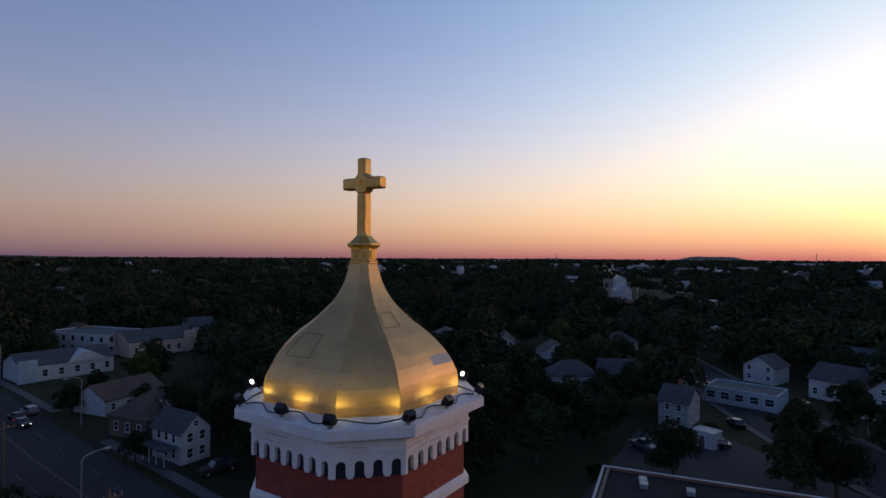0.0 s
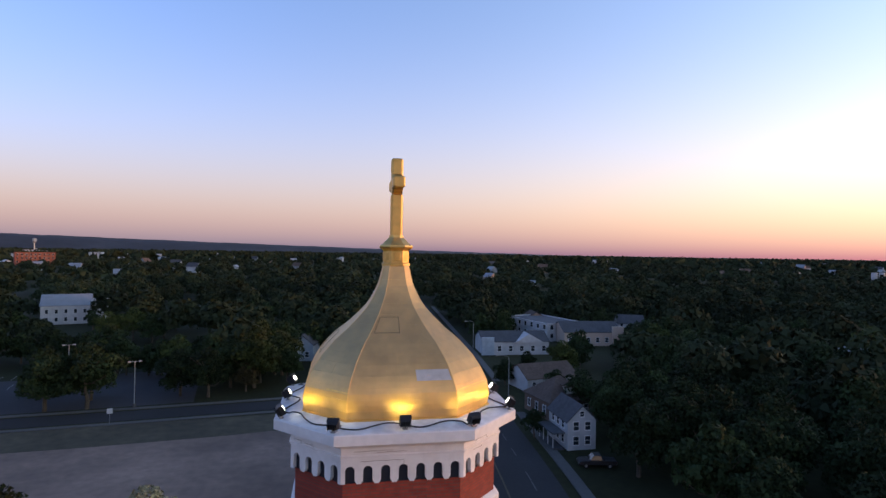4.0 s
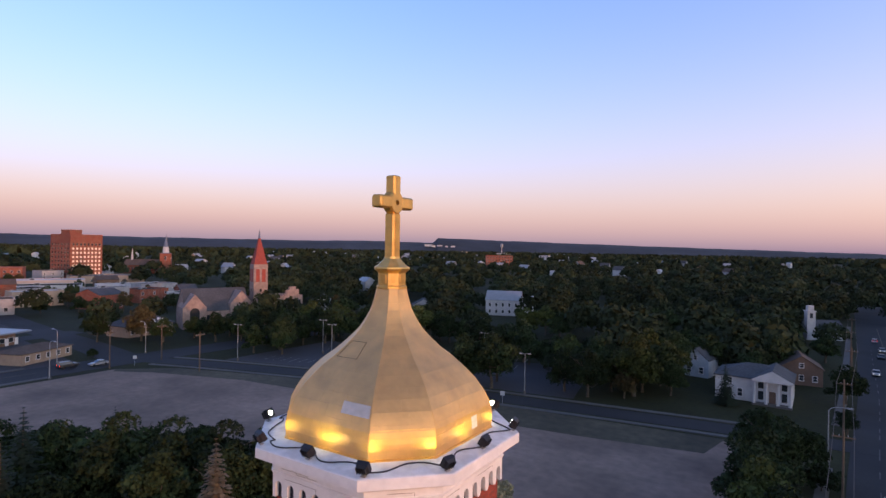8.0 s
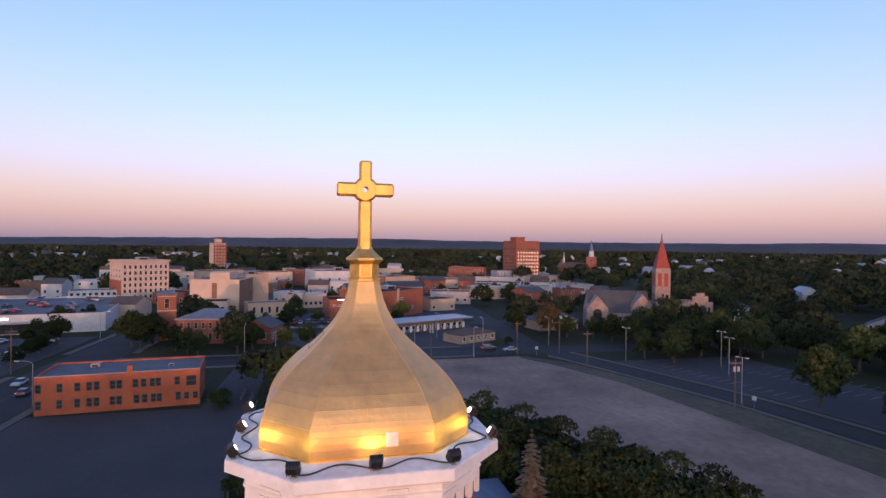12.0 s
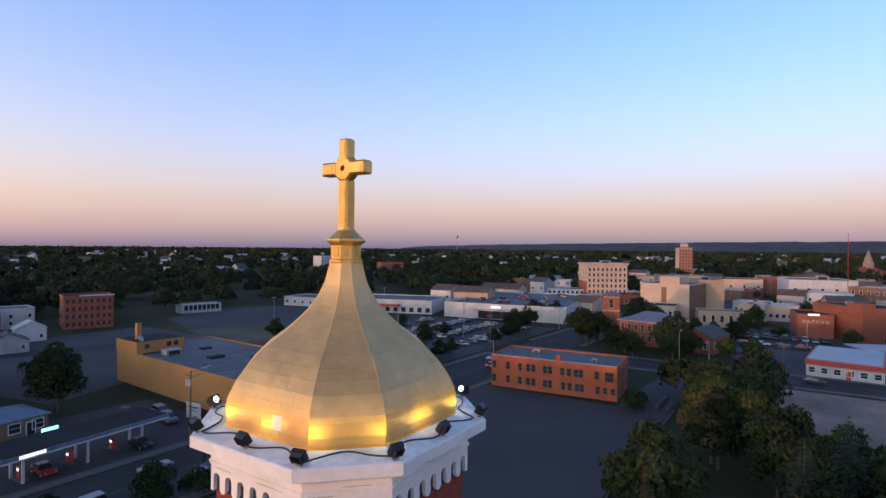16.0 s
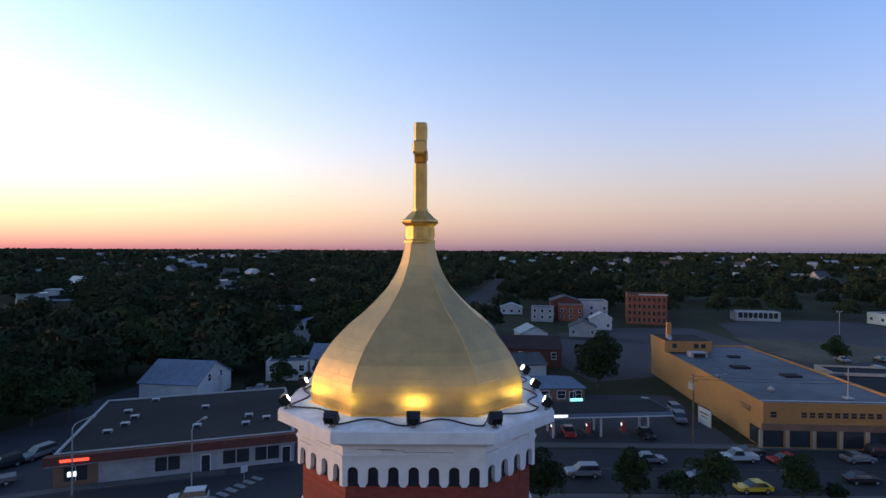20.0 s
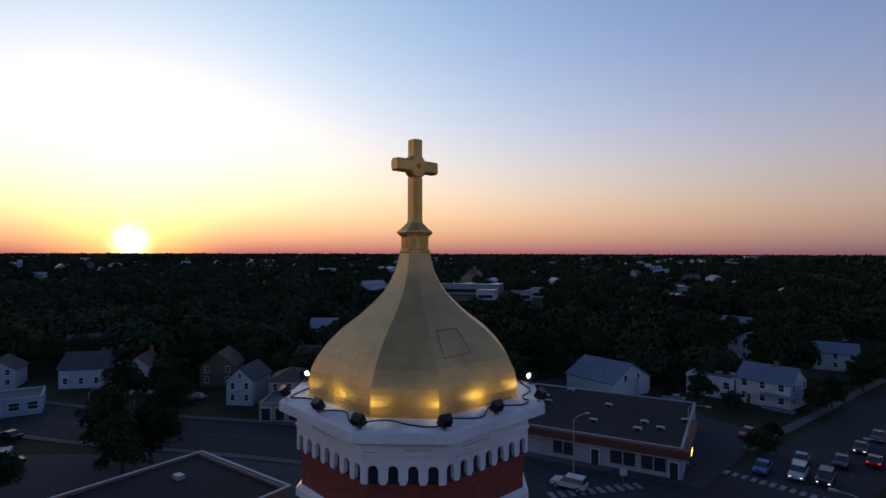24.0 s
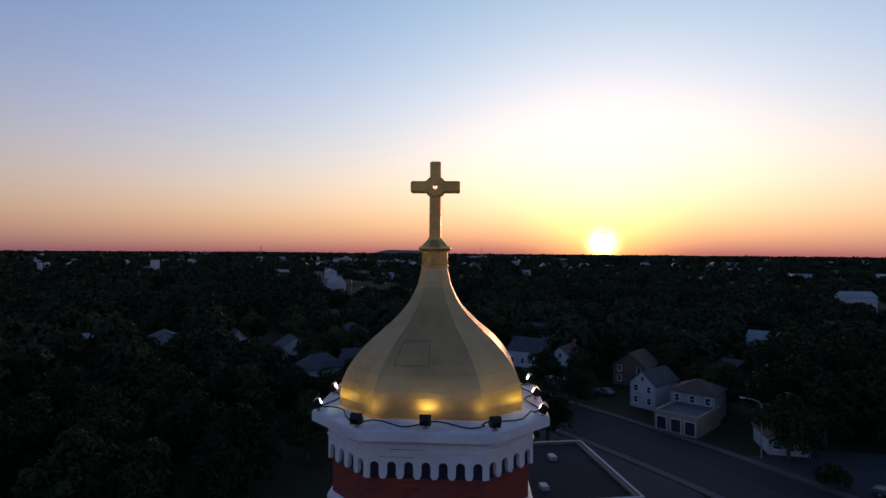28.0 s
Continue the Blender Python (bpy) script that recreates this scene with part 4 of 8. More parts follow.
    def door(self, face, u, w=1.0, h=2.1, mat=None, label=""):
        d = part("door", Mesh().box(-w / 2, w / 2, -0.06, 0.05, 0.02, h), mat or SIDING_BROWN, self.ob, label, at=self.at(face, u, 0))
        part("door_frame", Mesh().box(-w / 2 - 0.1, -w / 2, -0.09, 0.05, 0, h + 0.1).box(w / 2, w / 2 + 0.1, -0.09, 0.05, 0, h + 0.1).box(-w / 2, w / 2, -0.09, 0.05, h, h + 0.1), self.trim, d)
        return self

    def chimney(self, x, y, z, s=0.35, mat=None):
        part("chimney", Mesh().box(x - s, x + s, y - s, y + s, self.h * 0.6, z).box(x - s - 0.06, x + s + 0.06, y - s - 0.06, y + s + 0.06, z, z + 0.12), mat or CITY_BRICK, self.ob)
        return self

    def vent(self, x, y, s=0.8, h=0.7, mat=None):
        z = self.h - 0.36
        v = part("roof_unit", Mesh().chamfered(x - s, x + s, y - s * 0.7, y + s * 0.7, z, z + h, 0.05), mat or ROOF_PALE, self.ob, "pale metal rooftop unit")
        part("grille", Mesh().box(x - s * 0.7, x + s * 0.7, y - s * 0.7 - 0.015, y - s * 0.7 + 0.02, z + 0.1, z + h * 0.8), BLACK, v)
        return self


H = House("blue_cottage", "small pale blue gabled house among trees", "house", (-15.4, 142.6), (-9.2, 141.4), 9, 4.6, SIDING_BLUE, SLATE, "gable_y", 2.6)
H.window("f", -1.5, 1.8), H.window("f", 1.5, 1.8), H.window("f", 0, 4.9, 0.8, 1.0)

# -- the shopping side: orange brick works
H = House("brick_works", "long two-storey orange brick building with a flat grey roof", "building", (-99.2, -49.4), (-102.0, -22.0), 13, 7.1, ORANGE_BRICK, ROOF_FLAT)
for u in (-13.1, -9.8, -7.0, -5.1, -3.9, -1.3, -0.2, 2.5, 3.9, 5.4, 6.4, 9.7):
    H.window("f", u, 4.9, 0.85, 1.5, BROWN_BRICK), H.window("f", u + (0.2 if u > 0 else 0), 1.9, 0.85, 1.5, BROWN_BRICK)
H.window("f", 12.2, 4.8, 1.7, 1.9, BROWN_BRICK), H.window("f", 11.4, 1.9, 0.8, 1.2, BROWN_BRICK), H.window("f", 13.0, 1.9, 0.8, 1.2, BROWN_BRICK)
H.grid("r", 3, 2, 1.9, 3.0, 0.9, 1.5, 2.0, BROWN_BRICK)
H.box("pier", ORANGE_BRICK, 1.1, 2.0, -6.62, -5.6, 0, 8.3)
H.box("coping", ROOF_PALE, -13.8, 13.8, -6.58, -6.3, 7.02, 7.12)
H.vent(-6, 2), H.vent(8, -1, 0.5, 0.5)

H = House("diner", "low white diner with a red fascia and a pale blue roof", "restaurant", (-153.9, 10.1), (-152.2, 25.3), 24, 3.1, SIDING, ROOF_PALE)
H.box("fascia", RED_PAINT, -7.9, 7.9, -12.5, 12.5, 2.9, 4.1, "red mansard fascia"), H.box("roof_top", ROOF_PALE, -7.3, 7.3, -11.9, 11.9, 4.08, 4.3)
H.grid("f", 6, 1, 1.6, 1, 1.3, 1.3, 1.2), H.door("f", 0.9, 1.1, 2.1, RED_PAINT), H.grid("l", 5, 1, 1.6, 1, 1.2, 1.2, 3)

H = House("motel", "long one-storey motel with a white flat roof", "motel", (-180.0, 27.5), (-193.0, 58.0), 10, 3.6, BROWN_BRICK, ROOF_PALE, over=0.6)
H.box("roof_slab", ROOF_PALE, -20.8, 20.8, -6.3, 5.6, 3.62, 4.05, "white overhanging roof slab")
H.grid("f", 12, 1, 1.7, 1, 1.6, 1.4, 1.5)
for k in range(12):
    H.door("f", -17.2 + k * 3.1, 0.9, 2.1, WHITE)
H = House("office_cottage", "low beige house with a brown hipped roof", "house", (-156.0, 46.8), (-162.8, 61.0), 9, 2.9, SIDING_TAN, SHINGLE_BROWN, "hip", 1.4)
H.grid("f", 5, 1, 1.6, 1, 1.1, 1.2, 1.5), H.grid("r", 2, 1, 1.6, 1, 1.1, 1.2, 1.5)

H = House("brick_store", "two-storey dark red brick store", "building", (-224.5, 7.5), (-226.0, 18.5), 18, 8.4, CITY_BRICK, ROOF_DARK)
H.grid("f", 6, 1, 5.8, 3, 0.6, 0.7, 2.0), H.box("sign", SIGN_WHITE, -2.2, 1.2, -9.1, -9.0, 8.0, 8.5, "small pale wall sign")
H = House("brick_warehouse", "broad red brick warehouse with a flat roof", "building", (-221.4, 27.8), (-241.5, 52.0), 24, 11.8, CITY_BRICK, ROOF_DARK)
H.grid("f", 2, 2, 3.5, 4, 0.6, 1.6, 15), H.window("f", 4, 3.5, 0.5, 1.6), H.window("f", 8, 3.5, 0.5, 1.6), H.box("stair_tower", CITY_BRICK, -18.2, -13.5, -12.2, -6, 0, 13.4), H.box("pipe", TAN, -3.2, -1.8, -12.3, -12, 0, 12.6)
H.vent(4, 0, 3.2, 1.6), H.vent(-8, 4, 1.2, 1.2)
H = House("white_block", "large white-painted masonry block", "building", (-339.3, 2.8), (-345.8, 33.2), 30, 15.5, SIDING, ROOF_FLAT)
H.grid("f", 5, 2, 5, 5, 1.5, 1.8, 3), H.vent(3, 0, 3, 2)
H = House("white_annex", "white flat-roofed annex building", "building", (-313.8, 10.2), (-317.5, 29.8), 16, 10.5, SIDING, ROOF_PALE)
H.grid("f", 4, 2, 3, 4, 1.2, 1.5, 2)
H = House("brown_block", "brown brick commercial block", "building", (-325.3, 28), (-317.3, 43.5), 20, 13.6, BROWN_BRICK, ROOF_PALE)
H.grid("f", 5, 3, 3, 4, 1.1, 1.6, 2)
H = House("grey_block", "grey-tan masonry commercial block", "building", (-317.2, 44.5), (-325.7, 64.2), 22, 13, TAN, ROOF_FLAT)
H.grid("f", 4, 2, 4, 4.5, 1.0, 1.4, 3)

H = House("cream_block", "tall cream office block with a brown centre strip", "office building", (-243.5, -51.7), (-240.5, -31.0), 24, 16.2, CREAM, ROOF_FLAT)
H.box("centre_strip", BROWN_BRICK, -1.2, 1.0, -12.06, -11.9, 1, 14.6, "brown recessed strip"), H.box("penthouse", CREAM, -3, 5.5, -9, 4, 16, 19.2)
H.box("side_wall", BROWN_BRICK, 10.3, 10.58, -11.9, 11.9, 0, 15.7, "brown brick end wall"), H.grid("r", 4, 4, 3, 3.8, 1.2, 1.5, 3, TAN)
H = House("tan_block", "plain tan masonry office block", "office building", (-262.0, -30.5), (-267.0, -20.5), 18, 17.4, TAN, ROOF_FLAT)
H.grid("r", 3, 3, 4, 4, 1.2, 1.6, 3), H.vent(0, 0, 2, 1.5)
H = House("tan_hall", "low tan hall with tall dark windows", "building", (-231.4, -26.2), (-236.0, -9.1), 10, 6.6, TAN, ROOF_FLAT)
H.grid("f", 5, 1, 3.4, 1, 1.2, 2.8, 2.4)
# town hall with clock belfry
H = House("brick_hall", "red brick hall with a blue slate roof", "building", (-172.5, -41.5), (-170.5, -23.5), 13, 7.6, CITY_BRICK, ROOF_BLUE, "hip", 3.0)
H.grid("f", 8, 2, 2.4, 3.4, 0.9, 1.8, 1.4, TAN), H.grid("r", 4, 2, 2.4, 3.4, 0.9, 1.8, 1.6, TAN)
H.box("cornice", TAN, -9.7, 9.7, -6.7, 6.7, 7.5, 7.88)
H = House("hall_wing", "low brick wing with a dark slate roof", "building", (-171.0, -23.0), (-168.0, -13.0), 12, 5.0, CITY_BRICK, SLATE, "gable_y", 2.4)
H.grid("f", 3, 1, 2.4, 1, 1.0, 1.8, 2), H.grid("r", 4, 1, 2.4, 1, 1.0, 1.8, 2)
H = House("belfry", "square red brick belfry with a pale arched niche", "tower", (-178.6, -48.6), (-179.9, -43.3), 5.4, 15.2, CITY_BRICK, ROOF_BLUE, "hip", 1.2)
for f in "frbl":
    H.window(f, 0, 12.2, 1.3, 3.0, TAN)
H.box("band", TAN, -2.85, 2.85, -2.82, 2.82, 9.6, 10.0), H.box("band", TAN, -2.85, 2.85, -2.82, 2.82, 14.3, 14.6)

H = House("hotel", "six-storey cream and brick hotel with a deep cornice", "hotel", (-303.0, -96.5), (-315.8, -76.7), 20, 22.4, CREAM, ROOF_FLAT)
H.grid("f", 9, 6, 3, 3.2, 1.2, 1.9, 1.6), H.box("cornice", CREAM, -12.5, 12.5, -10.8, 10.8, 21.8, 22.7), H.box("brick_side", CITY_BRICK, -11.9, -11.6, -9.8, 9.8, 0.5, 12)
H.grid("l", 4, 5, 4, 3.3, 1.2, 1.7, 3), H.vent(2, 2, 3, 2)
H = House("colonnade_block", "low white block with a row of tall windows", "building", (-303.0, -121.0), (-310.0, -97.5), 15, 6.8, SIDING, ROOF_FLAT)
H.grid("f", 9, 2, 2, 2.8, 1.5, 1.5, 1.5)
H = House("apartment_tower", "tall pinkish apartment tower with vertical ribs", "apartment building", (-597.6, -98.2), (-603.4, -86.5), 14, 33, CREAM, ROOF_FLAT)
for k in range(5):
    H.box("rib", CITY_BRICK, -6.6 + k * 2.95, -5.2 + k * 2.95, -7.3, -6.9, 1, 32.4, "red brick rib")
for r in range(9):
    for k in range(4):
        H.window("f", -4.4 + k * 2.95, 4 + r * 3.2, 1.0, 1.6, TAN)
H.box("penthouse", CREAM, -3, 3, -3, 3, 33.6, 37.5)
H = House("courthouse", "courthouse with a red roof and a pale cupola", "courthouse", (-695.5, 59.1), (-708.3, 83.1), 22, 9, CITY_BRICK, SHINGLE_RED, "hip", 7)
part("cupola", Mesh().tube([(0, 0, 13), (0, 0, 20), (0, 0, 20.4), (0, 0, 24), (0, 0, 24.4), (0, 0, 27), (0, 0, 29), (0, 0, 33)], [5, 4.6, 3.6, 3.4, 2.9, 2.2, 1.0, 0.1], 8), STONE, H.ob, "pale domed cupola")
H.grid("f", 8, 2, 2.5, 3.6, 1.2, 1.8, 2)
H = House("brick_school", "long low brick building with a flat roof", "building", (-494.2, 129.8), (-479, 160), 18, 12.6, CITY_BRICK, ROOF_FLAT)
H.grid("f", 8, 3, 2.6, 3.4, 1.6, 1.6, 2)
H = House("office_tower", "nine-storey red-brown brick office tower with bright square windows", "office building", (-519.6, 209.0), (-523.9, 237.0), 28, 39.2, CITY_BRICK, ROOF_FLAT)
H.box("penthouse", CITY_BRICK, -9, 2, -4, 8, 39, 43.4)
for r in range(8):
    for k in range(8):
        H.window("f", -11.6 + k * 3.3, 4.5 + r * 3.7, 1.7, 1.9, TAN)
        if r < 7:
            # emissive plates added before the panes make the front windows bright
            part("blind", Mesh().box(-0.75, 0.75, -0.09, -0.075, -0.85, 0.85), PANE_GLOW, H.ob, "bright window blind", at=H.at("f", -11.6 + k * 3.3, 4.5 + r * 3.7))
    for k in range(6):
        H.window("l", -11 + k * 4.4, 4.5 + r * 3.7, 1.8, 1.9, TAN)
H = House("brick_church", "distant brick church with a brown roof", "church", (-598.6, 292.8), (-566.4, 314.9), 16, 9, CITY_BRICK, SHINGLE_BROWN, "gable_x", 6)
H.grid("f", 6, 1, 4.5, 1, 1.4, 4, 4), part("small_spire", Mesh().tube([(-14, 0, 14), (-14, 0, 19), (-14, 0, 27)], [1.2, 1.1, 0.1], 8), SIDING, H.ob)
H = House("brick_steeple", "distant brick steeple with white stages and a spire", "steeple", (-564.4, 313.8), (-558.3, 322.6), 10, 22, CITY_BRICK, ROOF_BLUE, "hip", 1)
part("stage", Mesh().tube([(0, 0, 22), (0, 0, 29)], [3.2, 2.8], 8), SIDING, H.ob), part("spire", Mesh().tube([(0, 0, 29), (0, 0, 42)], [2.4, 0.1], 8), ROOF_BLUE, H.ob)
for f in "fr":
    H.window(f, 0, 17, 2, 4)
for k, (L, R, d, h, w) in enumerate((((-409.6, 64.5), (-394.1, 113.3), 30, 6.5, TAN), ((-428.7, 121.7), (-408.3, 172.4), 26, 6, CREAM), ((-384.2, 115.1), (-367, 152), 20, 5.5, SIDING), ((-457.8, 183.2), (-442.4, 232.1), 25, 6, TAN), ((-368.9, 161.8), (-356.6, 196.9), 14, 5, SIDING), ((-411.4, -52), (-420.6, -13.4), 24, 11, CREAM), ((-430.5, -13.2), (-439.9, 20.9), 24, 12, CITY_BRICK), ((-293.4, -48.7), (-297.8, -24.6), 18, 12, CITY_BRICK), ((-372.2, -71.7), (-381.5, -44.7), 20, 14, TAN), ((-447.4, -120), (-461.7, -85.2), 20, 9, CREAM), ((-268.3, -7.8), (-271, 7.7), 14, 7, CREAM), ((-390.3, 25), (-394.7, 64.3), 25, 8, SIDING), ((-294.3, -162.6), (-294.2, -136.8), 15, 5, CITY_BRICK), ((-365.3, -141.5), (-372.9, -111.4), 20, 8, SIDING), ((-281.8, 64.5), (-275.7, 86), 14, 7, SIDING_GREY))):
    H = House("town_block", ("low %s flat-roofed town building" % {"tan_masonry": "tan", "cream_panel": "cream", "white_siding": "white", "city_brick": "red brick", "grey_siding": "grey"}[w.name]), "building", L, R, d, h, w, (ROOF_FLAT, ROOF_PALE, ROOF_DARK)[k % 3])
    H.grid("f", 5, max(1, int(h // 4)), 2.4, 3.6, 1.4, 1.6, 3), H.vent(-3, 1, 1.5, 1.2)

# low town buildings between the larger ones
town = random.Random(17)
made = 0
while made < 62:
    x, y = -town.uniform(222, 540), town.uniform(-175, 200)
    w, d, h = town.uniform(9, 26), town.uniform(9, 18), town.uniform(4.5, 9.5)
    if y > 60 and x > -235 - 0.25 * (y - 60) or any(math.hypot(x - a, y - b) < r * 0.85 + 0.5 * max(w, d) for a, b, r in KEEP_OUT):
        continue
    mt = town.choice((SIDING, SIDING_GREY, TAN, CITY_BRICK, CREAM, BROWN_BRICK, TAN, SIDING_GREY))
    gabled = town.random() < 0.35
    tilt = town.uniform(-0.25, 0.25)
    H = House("town_house" if gabled else "town_shop", "%s %s in the town" % ({"tan_masonry": "tan", "cream_panel": "cream", "white_siding": "white", "city_brick": "red brick", "grey_siding": "grey", "brown_brick": "brown brick"}[mt.name], "house with a gabled roof" if gabled else "flat-roofed building"), "house" if gabled else "building", (x - tilt * w / 2, y - w / 2), (x + tilt * w / 2, y + w / 2), d, h, mt, town.choice((SLATE, SHINGLE_BROWN)) if gabled else town.choice((ROOF_FLAT, ROOF_DARK, ROOF_PALE)), "gable_x" if gabled else "flat", 2.6)
    H.grid("f", max(2, int(w // 4.5)), 2 if h > 7 else 1, 1.9, 3.1, 1.2, 1.5, 1.8)
    if not gabled:
        H.vent(town.uniform(-2, 2), town.uniform(-1, 2), town.uniform(0.8, 1.6), 1.0)
    made += 1

# stone church with a red spire
H = House("stone_church", "grey-pink stone church with a steep slate roof", "church", (-182.7, 107.6), (-174.5, 130), 17, 6.5, STONE, SLATE, "gable_x", 8.0, trim=STONE, over=0.2)
H.grid("f", 5, 1, 3.6, 1, 1.2, 2.6, 4)
for u, z in ((-9.0, 8.0), (8.2, 9.0)):
    g = part("cross_gable", Mesh().add([(u - 4.2, -9.6, 0), (u + 4.2, -9.6, 0), (u + 4.2, -9.6, z), (u, -9.6, z + 5), (u - 4.2, -9.6, z), (u - 4.2, 0, 0), (u + 4.2, 0, 0), (u + 4.2, 0, z), (u, 0, z + 5), (u - 4.2, 0, z)], [(0, 1, 2, 3, 4), (9, 8, 7, 6, 5), (1, 6, 7, 2), (5, 0, 4, 9), (2, 7, 8, 3), (4, 3, 8, 9)]), STONE, H.ob, "gabled stone transept")
    part("great_window", Mesh().tube([(u, -9.68, 6.2), (u, -9.5, 6.2)], 1.7, 16).box(u - 1.7, u + 1.7, -9.68, -9.5, 2.6, 6.2), GLASS, g, "tall arched window")
for k in range(6):
    H.box("buttress", STONE, -11 + k * 4.4, -10.3 + k * 4.4, -9.4, -8.4, 0, 5.4)
H = House("church_spire_tower", "square stone tower with louvred openings and a red spire", "tower", (-176.2, 132.8), (-174.1, 138.1), 5.6, 24.2, STONE, STONE, "flat", trim=STONE)
part("spire", Mesh().loft([[(-2.7, -2.7, 24), (2.7, -2.7, 24), (2.7, 2.7, 24), (-2.7, 2.7, 24)], [(-0.35, -0.35, 35), (0.35, -0.35, 35), (0.35, 0.35, 35), (-0.35, 0.35, 35)]]), SHINGLE_RED, H.ob, "steep red tiled spire")
part("spire_tip", Mesh().loft([[(-0.4, -0.4, 34.9), (0.4, -0.4, 34.9), (0.4, 0.4, 34.9), (-0.4, 0.4, 34.9)], [(-0.05, -0.05, 38.5), (0.05, -0.05, 38.5), (0.05, 0.05, 38.5), (-0.05, 0.05, 38.5)]]), ROOF_BLUE, H.ob)
for f in "frbl":
    for u in (-1.2, 1.2):
        part("louvre", Mesh().box(-0.75, 0.75, -0.06, 0.05, -2.6, 2.6), SHINGLE_RED, H.ob, "red louvred belfry opening", at=H.at(f, u, 19.6))
    H.window(f, 0, 13.5, 0.9, 1.2), H.window(f, 0, 8.5, 0.9, 1.4)
H.box("plinth", STONE, -3.3, 3.3, -3.5, 3.3, 0, 6)
H = House("stone_parish_house", "stone parish house with a stepped gable", "building", (-181.1, 144.2), (-183.2, 165.7), 14, 9.5, STONE, SLATE, "flat", trim=STONE)
H.grid("f", 6, 2, 2.8, 3.6, 1.2, 2.0, 2)
H.box("stepped_gable", STONE, 0, 8, -7.2, -6.4, 9, 12.2), H.box("stepped_gable", STONE, 2, 6, -7.2, -6.4, 12.2, 13.6)
for k in range(7):
    H.box("merlon", STONE, -10.8 + k * 1.7, -10.0 + k * 1.7, -7.05, -6.5, 9.5, 10.4)
H = House("gabled_office", "low house with a dark hipped roof and three small gables", "house", (-178.5, 84.6), (-181.5, 102.0), 11, 3.6, SIDING_TAN, SLATE, "hip", 3.4)
for u in (-3.2, 0.6, 4.2):
    g = part("dormer", Mesh().add([(u - 1.4, -5.8, 3.5), (u + 1.4, -5.8, 3.5), (u, -5.8, 5.4), (u - 1.4, -2, 3.5), (u + 1.4, -2, 3.5), (u, -2, 5.4)], [(0, 1, 2), (5, 4, 3), (1, 4, 5, 2), (3, 0, 2, 5)]), WHITE, H.ob, "small white gable")
H.grid("f", 6, 1, 1.8, 1, 1.1, 1.4, 1.5)

# shopping centre
H = House("shopping_centre", "broad white shopping centre with cars on its roof deck", "shopping centre", (-196.0, -126.0), (-205.0, -72.0), 72, 6.7, SIDING, ROOF_FLAT, parapet=0.8)
H.box("shop_front", GLASS, -11, 12, -36.2, -35.9, 0.3, 3.6, "dark shop windows"), H.box("canopy", ROOF_PALE, -12, 13, -38.6, -36, 3.8, 4.3), H.box("sign", SIGN_WHITE, -5, -1, -36.12, -35.98, 5.0, 5.7)
H = House("mall_store", "long white store with a flat grey roof", "store", (-183.0, -218.5), (-188.0, -190.0), 18, 4.8, SIDING, ROOF_FLAT)
H.grid("f", 6, 1, 2.2, 1, 1.4, 1.2, 2)
H = House("mall_row", "long pale row of shops with a red canopy", "store", (-182.5, -178.9), (-197.5, -134.0), 26, 6.4, SIDING, ROOF_FLAT)
H.box("canopy", RED_PAINT, -14, 8, -16, -13, 3.4, 4.2, "red canopy"), H.grid("f", 12, 1, 1.8, 1, 2.2, 2.2, 2)

# ochre furniture store
H = House("ochre_store", "long ochre stucco store with a flat grey roof beside the street", "store", (-50.6, -70.4), (-73.6, -69.2), 52, 7.1, STUCCO_TAN, ROOF_FLAT)
for k in range(10):
    H.window("f", -3.2 + k * 1.24 - 2.2, 5.3, 0.8, 0.8, STUCCO_TAN)
H.window("f", -10.0, 5.3, 0.9, 0.9, STUCCO_TAN), H.window("f", 10.6, 5.3, 0.8, 0.9, STUCCO_TAN)
H.box("arcade_band", BROWN_BRICK, -11.75, 11.75, -26.1, -25.95, 2.9, 3.9, "dark band over the arcade")
for k in range(6):
    u = -10 + k * 4.0
    p = part("shop_window", Mesh().box(u - 1.5, u + 1.5, -26.05, -25.92, 0.3, 2.85), GLASS, H.ob, "dark shop window")
    H.box("pier", TAN, u - 2.15, u - 1.7, -26.16, -25.9, 0, 2.9)
part("shop_window", Mesh().box(-11.82, -11.7, -25.5, -22.5, 0.3, 2.9), GLASS, H.ob, "dark shop window")
part("lettering", Mesh().box(-11.84, -11.74, -22.8, -19.4, 5.3, 5.55).box(-11.84, -11.74, -22.4, -19.8, 4.8, 5.02), BROWN_BRICK, H.ob, "dark lettering drawn as bars")
H.box("coping", ROOF_PALE, -11.85, 11.85, -26.06, -25.7, 7.36, 7.46)
H.box("upper_block", STUCCO_TAN, -11.7, -1, 16, 25.9, 7.0, 9.6), H.box("upper_roof", ROOF_DARK, -11.5, -1.2, 16.2, 25.7, 9.58, 9.66)
H.box("stack", STUCCO_TAN, -9.6, -8.6, 20.5, 21.5, 9, 13.2, "square ochre chimney stack")
for u in (-9.5, -4.6, -3.0):
    part("upper_window", Mesh().box(u - 0.5, u + 0.5, 15.9, 16.05, 8.0, 9.0), GLASS, H.ob)
H.vent(-6, 12, 1.8, 1.2), H.vent(-2, 1, 1.6, 0.4, ROOF_DARK), H.vent(4, -6, 1.6, 0.4, ROOF_DARK), H.vent(2, 12, 1.2, 0.4, ROOF_DARK)
part("roof_fan", Mesh().tube([(-6.6, -19, 7.0), (-6.6, -19, 7.5), (-6.6, -19, 7.9)], [0.35, 0.6, 0.25], 12), ROOF_PALE, H.ob, "round roof fan")
